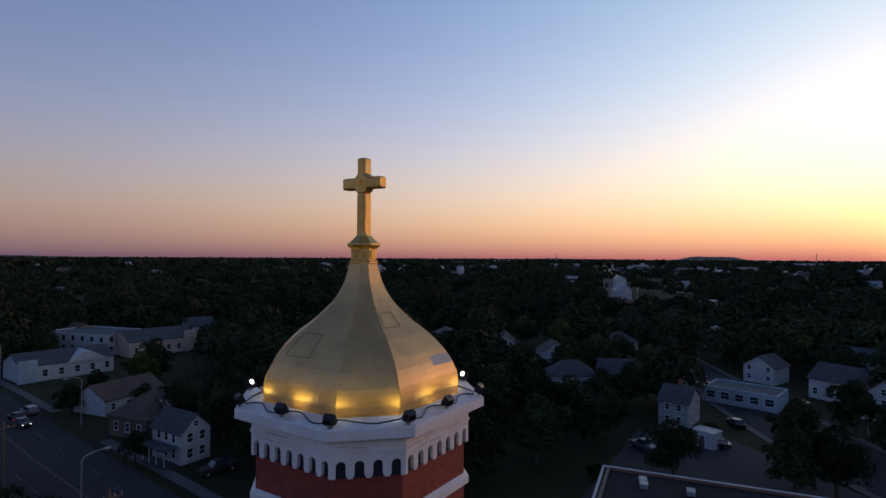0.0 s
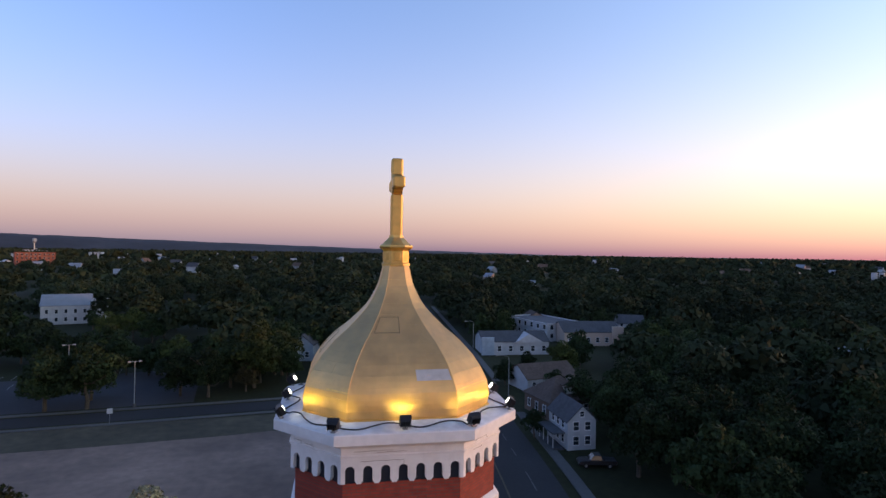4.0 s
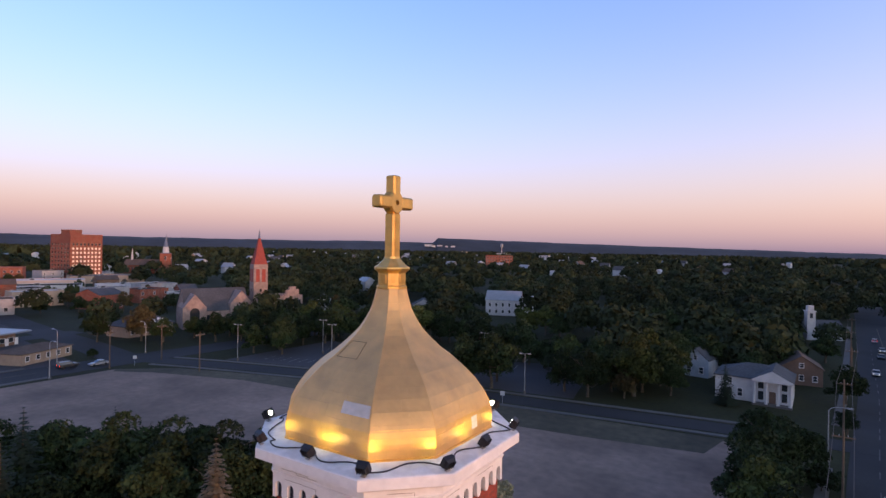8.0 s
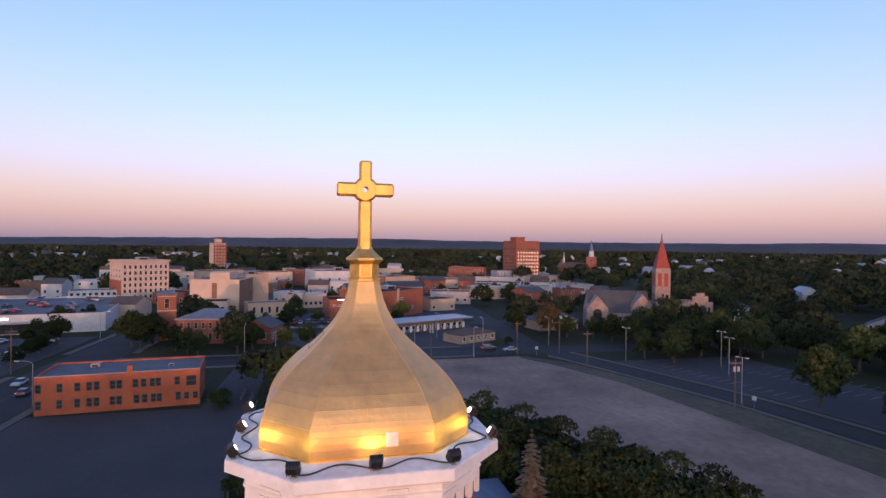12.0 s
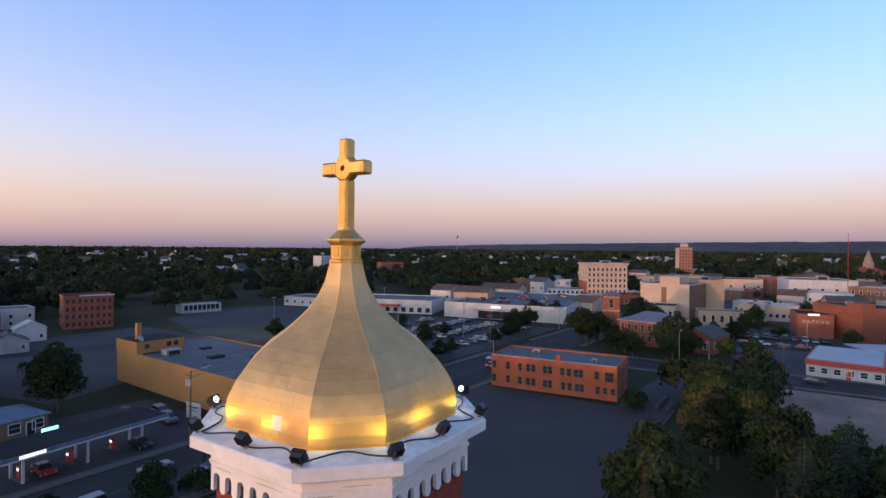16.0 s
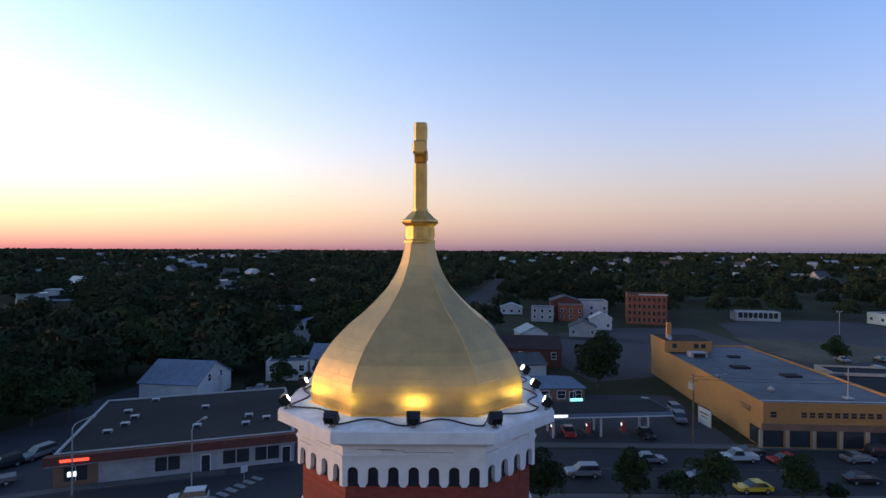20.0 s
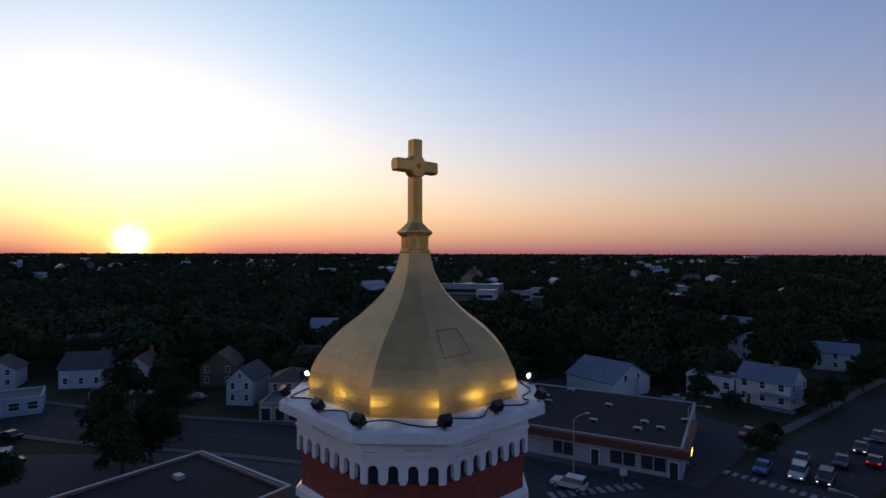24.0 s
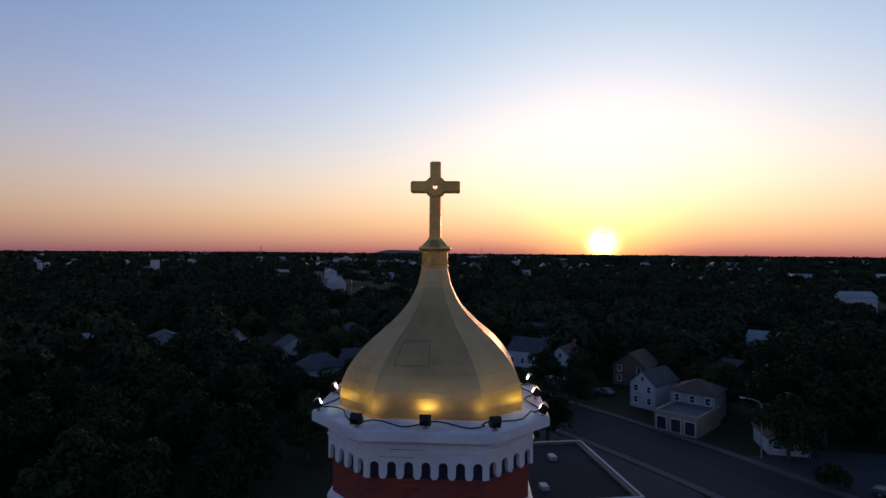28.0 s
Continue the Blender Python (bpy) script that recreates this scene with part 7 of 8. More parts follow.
def density(az, r):
    """How thick the trees stand, by direction from the tower."""
    if -150 < az < -95 or az > 140:
        return 0.4 if r < 420 else 0.85
    if 95 < az <= 140 and r < 320:
        return 0.5
    return 1.0


TOWN = [(-214, -190), (-214, 60), (-260, 200), (-560, 240), (-560, -190)]
JOINED = {}


def soup(me):
    """A mesh as loose triangles."""
    co = np.empty(len(me.vertices) * 3, np.float32)
    me.vertices.foreach_get("co", co)
    co = co.reshape(-1, 3)
    tri = [(p.vertices[0], p.vertices[i], p.vertices[i + 1]) for p in me.polygons for i in range(1, len(p.vertices) - 1)]
    return co[np.array(tri).ravel()]


SOUP = {}


def join_tree(parts, x, y, scale, turn):
    """Adds a tree to the one mesh of trees too many to count."""
    c, s = math.cos(radians(turn)) * scale, math.sin(radians(turn)) * scale
    m = np.array([(c, -s, 0), (s, c, 0), (0, 0, scale)])
    for me in parts:
        if me.name not in SOUP:
            SOUP[me.name] = soup(me)
        JOINED.setdefault(me.materials[0].name, []).append(SOUP[me.name] @ m.T + np.array((x, y, 0)))


placed = 0
while placed < 130:
    a, r = dice.uniform(-180, 180), math.sqrt(dice.uniform(50 ** 2, 235 ** 2))
    x, y = r * math.cos(radians(a)), r * math.sin(radians(a))
    if dice.random() > density(a, r) or blocked(x, y):
        continue
    k = dice.choice((0, 1, 2, 0, 1, 2, 3, 4, 5))
    join_tree(MID[k], x, y, dice.uniform(0.8, 1.25), dice.uniform(0, 360))
    KEEP = np.vstack([KEEP, [(x, y, 2.0)]])
    placed += 1

# more trees close round the houses
for lo, hi, r0, r1, count in ((-52, 46, 62, 175, 75), (46, 88, 75, 210, 55), (88, 128, 130, 230, 30)):
    placed = 0
    while placed < count:
        a, r = dice.uniform(lo, hi), math.sqrt(dice.uniform(r0 ** 2, r1 ** 2))
        x, y = r * math.cos(radians(a)), r * math.sin(radians(a))
        if 95 < r < 172 and 56 < a < 82:
            continue
        if (np.hypot(KEEP[:, 0] - x, KEEP[:, 1] - y) < KEEP[:, 2] * 0.62 + 2.2).any() or (np.hypot(STREET_POINTS[:, 0] - x, STREET_POINTS[:, 1] - y) < STREET_POINTS[:, 2] + 6).any() or inside(x, y, LOTS[8]) or inside(x, y, LOTS[3]) or inside(x, y, LOTS[4]):
            continue
        k = dice.choice((0, 1, 2, 0, 1, 2, 0, 3))
        join_tree(MID[k], x, y, dice.uniform(0.7, 1.05), dice.uniform(0, 360))
        KEEP = np.vstack([KEEP, [(x, y, 2.0)]])
        placed += 1

# street trees among the town blocks
town_dice, placed = random.Random(29), 0
while placed < 105:
    x, y = -town_dice.uniform(158, 470), town_dice.uniform(-70, 210)
    if (np.hypot(KEEP[:, 0] - x, KEEP[:, 1] - y) < KEEP[:, 2] * 0.8 + 2.5).any() or (np.hypot(STREET_POINTS[:, 0] - x, STREET_POINTS[:, 1] - y) < STREET_POINTS[:, 2] + 3).any():
        continue
    join_tree(MID[town_dice.choice((0, 1, 2, 4, 0, 3, 5))], x, y, town_dice.uniform(0.5, 0.95), town_dice.uniform(0, 360))
    KEEP = np.vstack([KEEP, [(x, y, 2.0)]])
    placed += 1

count = [sum(len(v) for v in JOINED[k]) // 3 for k in sorted(JOINED)]
me = quads_mesh("suburb_trees", np.concatenate([v for k in sorted(JOINED) for v in JOINED[k]]), None, 3)
me.materials.clear()
for k in sorted(JOINED):
    me.materials.append(bpy.data.materials[k])
me.polygons.foreach_set("material_index", np.repeat(np.arange(len(count)), count).astype(np.int32))
tagged(part("suburb_trees", me, None), "dark leafy trees crowding round the houses", "trees", kind="stuff")


def woodland(name, count, r0, r1, clumps, size, seed, label, mat, spread=(3.5, 6.0), height=(8, 14), ruffle=0.5):
    """Far trees as one mesh: each a loose heap of leaf clumps."""
    g = np.random.RandomState(seed)
    out, made = [], 0
    while made < count:
        a = g.uniform(-180, 180)
        r = math.sqrt(g.uniform(r0 ** 2, r1 ** 2))
        x, y = r * math.cos(radians(a)), r * math.sin(radians(a))
        if g.rand() > density(a, r) or (r < 420 and blocked(x, y, 1.0)) or (np.hypot(CLEARINGS[:, 0] - x, CLEARINGS[:, 1] - y) < CLEARINGS[:, 2]).any():
            continue
        if 95 < r < 175 and 57 < a < 82:
            continue
        if inside(x, y, TOWN) and g.rand() < 0.8:
            continue
        if noise.noise(Vector((x / 130, y / 130, 3.0))) < -0.5:
            continue
        made += 1
        s, h = g.uniform(*spread), g.uniform(*height)
        d = g.normal(size=(clumps, 3))
        d /= np.linalg.norm(d, axis=1)[:, None]
        d[:, 2] = np.abs(d[:, 2]) * 1.15 - 0.2
        c = d * np.array([s, s, h * 0.5]) * (0.75 + 0.35 * g.rand(clumps))[:, None] + np.array([x, y, h * 0.48])
        nrm = 0.8 * d + ruffle * g.normal(size=(clumps, 3))
        nrm /= np.linalg.norm(nrm, axis=1)[:, None]
        u = np.cross(nrm, g.normal(size=(clumps, 3)))
        u /= np.linalg.norm(u, axis=1)[:, None]
        v = np.cross(nrm, u)
        k = size * s * (0.6 + 0.8 * g.rand(clumps))[:, None]
        out.append(np.stack([c - u * k - v * k * 0.4, c + u * k - v * k * 0.4, c + v * k * 0.95], 1).reshape(-1, 3))
    return tagged(part(name, quads_mesh(name, np.concatenate(out), mat, 3), None), label, "woodland", kind="stuff")




# ---------------------------------------------------------------- vehicles
PAINTS = {
    "white": material("white_car_paint", (0.42, 0.42, 0.42), 0.3, 0.0, (1, 0.03), (1, 0.05), (1, 0.0), spec=0.6),
    "black": material("black_car_paint", (0.015, 0.015, 0.018), 0.3, 0.0, (1, 0.03), (1, 0.05), (1, 0.0), spec=0.6),
    "silver": material("silver_car_paint", (0.24, 0.245, 0.26), 0.35, 0.5, (1, 0.03), (1, 0.05), (1, 0.0), spec=0.6),
    "blue": material("blue_car_paint", (0.02, 0.05, 0.22), 0.3, 0.0, (1, 0.03), (1, 0.05), (1, 0.0), spec=0.6),
    "red": material("red_car_paint", (0.3, 0.02, 0.02), 0.3, 0.0, (1, 0.03), (1, 0.05), (1, 0.0), spec=0.6),
    "yellow": material("yellow_car_paint", (0.65, 0.45, 0.03), 0.3, 0.0, (1, 0.03), (1, 0.05), (1, 0.0), spec=0.6),
    "grey": material("grey_car_paint", (0.12, 0.12, 0.13), 0.35, 0.2, (1, 0.03), (1, 0.05), (1, 0.0), spec=0.6),
}


def car_body(kind):
    """Side profile (x along the car, z up), widths at each station."""
    if kind == "pickup":
        low = [(-2.75, 0.5), (-2.75, 1.05), (-0.55, 1.08), (-0.5, 1.1), (0.95, 1.12), (2.35, 1.02), (2.7, 0.9), (2.75, 0.5)]
        cab = [(-0.6, 1.1), (-0.45, 1.75), (0.55, 1.78), (1.15, 1.12)]
    elif kind == "suv":
        low = [(-2.3, 0.45), (-2.3, 0.95), (-2.2, 1.05), (0.9, 1.05), (2.1, 0.95), (2.3, 0.8), (2.3, 0.45)]
        cab = [(-2.2, 1.05), (-2.0, 1.65), (0.3, 1.68), (1.0, 1.05)]
    else:
        low = [(-2.2, 0.4), (-2.25, 0.75), (-2.15, 0.9), (0.95, 0.92), (2.0, 0.8), (2.2, 0.65), (2.2, 0.4)]
        cab = [(-1.75, 0.9), (-1.1, 1.38), (0.15, 1.4), (1.0, 0.9)]
    return low, cab


def extrude_profile(prof, half, taper):
    m, n = Mesh(), len(prof)
    zmax, zmin = max(z for _, z in prof), min(z for _, z in prof)
    rings = []
    for s, k in ((-1, 1.0), (-0.9, 0.0), (0.9, 0.0), (1, 1.0)):
        rings.append([(x * (1 - 0.02 * k), s * half * (1 - taper * (z - zmin) / (zmax - zmin)), z - 0.05 * k * (z - zmin) / (zmax - zmin)) for x, z in prof])
    m.loft(rings)
    return m


def build_car(kind, paint, lit=False, far=False):
    label = {"sedan": "%s saloon car", "suv": "%s sport utility vehicle", "pickup": "%s pickup truck"}[kind] % paint + (" with its headlights on" if lit else " parked with lights off")
    car = thing({"sedan": "car", "suv": "suv", "pickup": "pickup_truck"}[kind], label, "car", pose(0, 0, -60))
    low, cab = car_body(kind)
    half = 0.9 if kind == "sedan" else 0.97
    part("body", extrude_profile(low, half, 0.06), PAINTS[paint], car)
    part("cabin_glass", extrude_profile(cab, half * 0.9, 0.16), GLASS, car)
    (x1, z1), (x2, z2) = cab[1], cab[2]
    part("roof", Mesh().chamfered(x1 - 0.02, x2 + 0.02, -half * 0.78, half * 0.78, z1 - 0.06, z1 + 0.05, 0.02), PAINTS[paint], car)
    length = low[-1][0]
    for sx in (-0.62 * length, 0.64 * length):
        for sy in (-1, 1):
            w = part("wheel", Mesh().tube([(sx, sy * (half - 0.2), 0.34), (sx, sy * (half + 0.01), 0.34)], 0.34, 12), TYRE, car)
            if not far:
                part("rim", Mesh().tube([(sx, sy * (half + 0.005), 0.34), (sx, sy * (half + 0.02), 0.34)], 0.2, 10), STEEL, w)
    for sy in (-1, 1):
        part("headlight", Mesh().box(length - 0.06, length + 0.02, sy * half * 0.68 - 0.13, sy * half * 0.68 + 0.13, 0.64, 0.76), HEADLIGHT if lit else STEEL, car)
        part("tail_light", Mesh().box(-length - 0.03, -length + 0.03, sy * half * 0.75 - 0.14, sy * half * 0.75 + 0.14, 0.72, 0.9), TAILLIGHT if lit else RED_PAINT, car)
    return car


CARS = {}


def car(kind, paint, x, y, turn, lit=False, z=0.04):
    key = (kind, paint, lit, math.hypot(x, y) > 90)
    m = pose(x, y, z, 0, 0, turn)
    if key not in CARS:
        CARS[key] = build_car(*key)
        CARS[key].matrix_basis = m
        return CARS[key]
    return copy_thing(CARS[key], m)


# traffic at the crossing and along the cross street
for kind, paint, x, y, turn, lit in (
    ("pickup", "white", -43.8, -65.2, 3, False), ("sedan", "red", -50.1, -64.5, 3, False), ("sedan", "black", -56.3, -58, 180, False), ("sedan", "silver", -61.3, -65.1, 182, False), ("suv", "black", -66.7, -67.4, 182, False), ("sedan", "black", -72.5, -67.2, 182, False),
    ("sedan", "yellow", -40.3, -55.2, 2, False), ("sedan", "silver", -35.3, -58.6, 2, False), ("sedan", "black", -46.7, -67.6, 2, False), ("suv", "silver", -19.8, -59.8, 2, False), ("sedan", "black", -10.3, -64.3, 182, True), ("sedan", "silver", -30.8, -64.6, 182, False),
    ("suv", "white", 29.5, -51.4, 15, False), ("sedan", "blue", 14, -75.9, 95, False), ("suv", "white", 10, -77.4, 95, True), ("sedan", "silver", 11.1, -83.3, 95, False), ("suv", "black", 7, -77.9, 95, True), ("sedan", "black", 6.9, -86.7, 95, False), ("sedan", "red", 3.7, -90.7, 275, True), ("sedan", "black", 6.1, -95.5, 95, True), ("sedan", "black", 5.2, -104.3, 95, False), ("suv", "grey", 4.7, -122.8, 95, True), ("sedan", "black", -2.8, -117, 275, True), ("sedan", "silver", -0.4, -156, 96, True), ("sedan", "black", -8.1, -185.3, 276, True),
    ("sedan", "black", 28.5, 106.8, 268, True), ("sedan", "black", 29.6, 112.7, 88, False), ("suv", "silver", 32.3, 114.6, 88, False), ("sedan", "silver", 27.5, 173.2, 266, True), ("sedan", "black", 31.7, 204.3, 266, False), ("sedan", "silver", 33.5, 218.9, 266, True), ("sedan", "white", 33.8, 243.3, 86, True),
    ("suv", "black", 36.9, 76.4, 175, False), ("pickup", "black", 35.7, 59.3, 170, False), ("sedan", "black", -144.1, 11.8, 90, False), ("sedan", "black", -140.7, -17.2, 88, False), ("sedan", "grey", -115.7, -58.1, 182, True), ("sedan", "white", -124.6, -62.9, 2, False), ("sedan", "black", -94.2, -58.5, 182, False), ("sedan", "red", -82.6, -57.6, 182, True), ("suv", "black", -145.5, 52.9, 92, True), ("sedan", "silver", -142.5, 58.7, 270, False),
    ("pickup", "grey", 56.6, -55.5, 40, False), ("suv", "black", 59.6, -61.4, 60, False), ("suv", "silver", 57.6, -65.4, 70, False), ("sedan", "red", 20.5, -90.4, 90, False), ("sedan", "black", 17.7, -89.5, 90, False), ("sedan", "silver", 38.5, -102.8, 20, False), ("sedan", "grey", 106.4, -30.6, 40, False),
    ("sedan", "black", -34.3, -75.3, 92, False), ("sedan", "red", -21.8, -76, 90, False), ("suv", "grey", -43.3, -83.4, 80, False), ("suv", "silver", -44.8, -88.3, 85, False), ("sedan", "black", -40.8, -93.3, 60, False), ("pickup", "grey", 79.8, 11, 60, False), ("sedan", "black", 87.7, 1.6, 100, False), ("sedan", "silver", 122.9, 33.1, 30, False), ("sedan", "red", 132.4, 9.6, 60, True), ("sedan", "black", 102.4, 0.1, 30, False), ("sedan", "silver", 144, 11.9, 20, False)):
    car(kind, paint, x, y, turn, lit)
dice = random.Random(9)
shades = ("black", "silver", "white", "grey", "blue", "red", "black", "grey")
for row, (x0, y0, n) in enumerate(((-185, -83, 26), (-185, -97, 26), (-188, -111, 28), (-180, -125, 26), (-170, -139, 22))):
    for k in range(n):
        if dice.random() < (0.55 if row < 3 else 0.35):
            car(("sedan", "suv", "sedan")[k % 3], dice.choice(shades), x0 + 1.35 + 2.7 * k, y0 + 2.4, 90 if k % 2 else 270)
for k in range(22):
    c = car(("sedan", "suv")[k % 2], dice.choice(shades), -209 - dice.uniform(2, 52), -118 + 2.7 * int(dice.uniform(0, 16)), 0 if k % 2 else 180, z=6.0)
for k in range(9):
    car("sedan", dice.choice(shades), -196 + dice.uniform(-0.5, 0.5), -18 + k * 5.5, 90)
for k in range(12):
    car(("sedan", "suv")[k % 2], dice.choice(shades), -212 + dice.uniform(-0.4, 0.4), -16 + k * 2.9, 0)
for k in range(7):
    car("sedan", dice.choice(shades), -180 - k * 2.6, 18 + k * 5.0, 30)


# ---------------------------------------------------------------- poles, lamps, wires, signs
def street_lamp(x, y, turn, h=9.0, lit=False):
    ob = thing("street_lamp", "grey steel street lamp with a curved arm" + (", lit" if lit else ""), "street lamp", pose(x, y, 0, 0, 0, turn), "street lamps")
    part("pole", Mesh().tube([(0, 0, 0), (0, 0, h * 0.5), (0, 0, h - 0.6)], [0.12, 0.09, 0.07], 8), STEEL, ob)
    part("base", Mesh().chamfered(-0.22, 0.22, -0.22, 0.22, 0, 0.35, 0.04), PAVING, ob)
    part("arm", Mesh().tube([(0, 0, h - 0.65), (0.3, 0, h - 0.2), (1.1, 0, h + 0.05), (2.4, 0, h + 0.1)], 0.05, 6), STEEL, ob)
    head = part("head", Mesh().chamfered(2.2, 3.0, -0.16, 0.16, h, h + 0.18, 0.05), STEEL, ob)
    part("lens", Mesh().chamfered(2.35, 2.9, -0.12, 0.12, h - 0.05, h + 0.01, 0.02), STREET_GLOW if lit else SIDING, head)
    return ob


def lot_lamp(x, y, h=10.0, lit=False):
    ob = thing("lot_lamp", "tall parking lot lamp with two boxes on a bar", "lot lamp", pose(x, y, 0, 0, 0, 20), "lot lamps")
    part("footing", Mesh().tube([(0, 0, 0), (0, 0, 0.9)], 0.3, 10), PAVING, ob)
    part("pole", Mesh().tube([(0, 0, 0.8), (0, 0, h)], [0.1, 0.07], 8), STEEL, ob)
    part("crossbar", Mesh().tube([(-0.9, 0, h), (0.9, 0, h)], 0.04, 6), STEEL, ob)
    for s in (-1, 1):
        hd = part("lamp_box", Mesh().chamfered(s * 0.95 - 0.3, s * 0.95 + 0.3, -0.22, 0.22, h - 0.08, h + 0.12, 0.04), SIDING_GREY, ob)
        part("lens", Mesh().box(s * 0.95 - 0.24, s * 0.95 + 0.24, -0.17, 0.17, h - 0.1, h - 0.078), STREET_GLOW if lit else SIDING, hd)
    return ob


POLES = {}


def utility_pole(x, y, turn, h=11.0, drum=False):
    ob = thing("utility_pole", "wooden utility pole with a crossarm" + (" and transformer drums" if drum else ""), "utility pole", pose(x, y, 0, 0, 0, turn), "utility poles")
    part("post", Mesh().tube([(0, 0, -0.2), (0, 0, h)], [0.17, 0.11], 8), POLE_WOOD, ob)
    part("crossarm", Mesh().box(-1.2, 1.2, -0.06, 0.06, h - 0.9, h - 0.76), POLE_WOOD, ob)
    for s in (-1.05, -0.45, 0.45, 1.05):
        part("insulator", Mesh().tube([(s, 0, h - 0.76), (s, 0, h - 0.6), (s, 0, h - 0.52)], [0.035, 0.06, 0.03], 6), STEEL, ob)
    if drum:
        for s in (-0.4, 0.4):
            part("transformer", Mesh().tube([(s, -0.34, h - 2.4), (s, -0.34, h - 1.4)], 0.26, 12), STEEL, ob)
    return ob


def wire(a, b, sag=0.5):
    pts = [Vector(a).lerp(Vector(b), k / 8) - Vector((0, 0, sag * 4 * (k / 8) * (1 - k / 8))) for k in range(9)]
    return tagged(part("power_line", Mesh().tube(pts, 0.03, 4), CABLE), "thin black overhead wire", "wire", group="overhead wires")


LINE_A = [(16.0 - 4.0, 40, 0), (14.3, 71, 0), (16.4, 105.1, 0), (20.3, 146, 0), (22.8, 184.9, 0), (25.7, 223.9, 0)]
for (x, y, _) in LINE_A:
    utility_pole(x, y, 0, 10.5, y in (73, 150))
for p, q in zip(LINE_A[:-1], LINE_A[1:]):
    for s in (-1.05, 1.05):
        wire((p[0] + s, p[1], 9.98), (q[0] + s, q[1], 9.98))
LINE_C = [(-40.7, -72.5, 1), (-73.1, -71.4, 0), (-98.6, -70.5, 1), (-136.1, -69.8, 0)]
for (x, y, d) in LINE_C:
    utility_pole(x, y, 90, 11.0, d)
for p, q in zip(LINE_C[:-1], LINE_C[1:]):
    for s in (-1.05, 1.05):
        wire((p[0], p[1] + s, 10.48), (q[0], q[1] + s, 10.48))
LINE_E = [(-134.7, 32.2, 1), (-136.6, 58.6, 0), (-135.5, 5.8, 0), (-137, 72.3, 0), (-115.9, 70, 0), (-77.1, 81.2, 1)]
for (x, y, d) in LINE_E:
    utility_pole(x, y, 80, 10.0, d)
for x, y, t, h, lit in ((16.3, 55.3, 0, 9, False), (13.6, 89.5, 0, 9, False), (34.3, 97.9, 180, 9, False), (28.3, 29.4, 180, 9, False), (40.4, 155.4, 185, 9, False), (29.6, -52.6, 260, 9, False), (44.3, -52.9, 250, 9, False), (21.8, -69.9, 190, 9, False), (-1.1, -71.2, 20, 9, False), (-1.8, -50.8, 0, 9, False), (-104.9, -52, 270, 9, False), (-151.1, -19, 180, 8.5, False), (-136.1, -9.6, 0, 9, False), (-135.5, 44.9, 0, 9, False), (-151.7, 52.9, 180, 9, False), (-149, 74.4, 180, 9, False), (-186.2, -67.5, 90, 9, True), (-90.5, -70.1, 90, 9, False), (90, -8.8, 230, 9, False), (69.4, -45.1, 60, 9, False), (108, -19.7, 60, 9, False)):
    street_lamp(x, y, t, h, lit)
for x, y, h in ((-78.3, 83.9, 10), (-40.7, 99.3, 9), (-99.9, 100, 10), (-108.9, 105.5, 10), (-119.6, 83.8, 10), (-58.8, 114, 10), (-147.2, -86.2, 12), (-118.1, -91.3, 12), (-171.7, -100.6, 12), (-138, -125.1, 12), (-108.8, -115.6, 12), (-162.6, -144.3, 12), (-187.1, -153.8, 12), (-124, -154.3, 12), (-51.7, -85.2, 8), (-155.6, 31.5, 9), (-167.1, 41.4, 9), (-194.9, 10.5, 9)):
    lot_lamp(x, y, h, (x, y) in ((-150, -90),))

sg = thing("pole_sign", "pole sign with a white panel and a lit red panel", "sign", pose(-5.2, -75.3, 0, 0, 0, 200))
part("post", Mesh().box(-0.12, 0.12, -0.12, 0.12, 0, 3.2), STEEL, sg)
part("white_panel", Mesh().chamfered(-0.75, 0.75, -0.14, 0.14, 4.0, 5.4, 0.05), SIDING, sg, "white lit panel")
part("emblem", Mesh().tube([(0, -0.16, 4.7), (0, -0.13, 4.7)], 0.5, 14), ROOF_BLUE, sg, "dark round emblem shape")
part("red_panel", Mesh().chamfered(-1.0, 1.0, -0.14, 0.14, 3.1, 4.0, 0.05), BLACK, sg)
part("red_figures", Mesh().box(-0.7, 0.7, -0.17, -0.13, 3.35, 3.75), SIGN_RED, sg, "lit red figures drawn as a bar")
for x, y, t in ((-76.9, 85.6, 20), (-41.6, 90.3, 15), (24.7, -56.7, 40), (2.5, -52.7, 10), (-135.9, 64.5, 60)):
    b = thing("road_sign", "small white road sign on a post", "sign", pose(x, y, 0, 0, 0, t), "road signs")
    part("post", Mesh().tube([(0, 0, 0), (0, 0, 2.4)], 0.04, 6), STEEL, b)
    part("panel", Mesh().chamfered(-0.45, 0.45, -0.03, 0.03, 1.6, 2.5, 0.01), SIDING, b)
# kerb islands by the lot
for k, (x, y, t) in enumerate(((-42.5, -45.3, -18), (-55.3, -52.6, 0))):
    isl = Mesh().chamfered(-5, 5, -1.3, 1.3, 0, 0.16, 0.08)
    tagged(part("kerb_island", isl, PAVING, at=pose(x, y, 0, 0, 0, t)), "long low concrete kerb island", "kerb", kind="structure")
for x, y, t, n in ((-109.4, -14.3, 5, 3), (-105.5, -12.4, 5, 2)):
    for k in range(n):
        tagged(part("concrete_barrier", Mesh().chamfered(-1.4, 1.4, -0.25, 0.25, 0, 0.6, 0.08), PAVING, at=pose(x + 3.4 * k, y, 0, 0, 0, t)), "pale concrete barrier block", "barrier", group="concrete barriers")
kerb = strip([(-102.3, -11.2), (-60, -11.1), (-43.4, -8.9)], 0.12, -0.12, 0, 0.16)
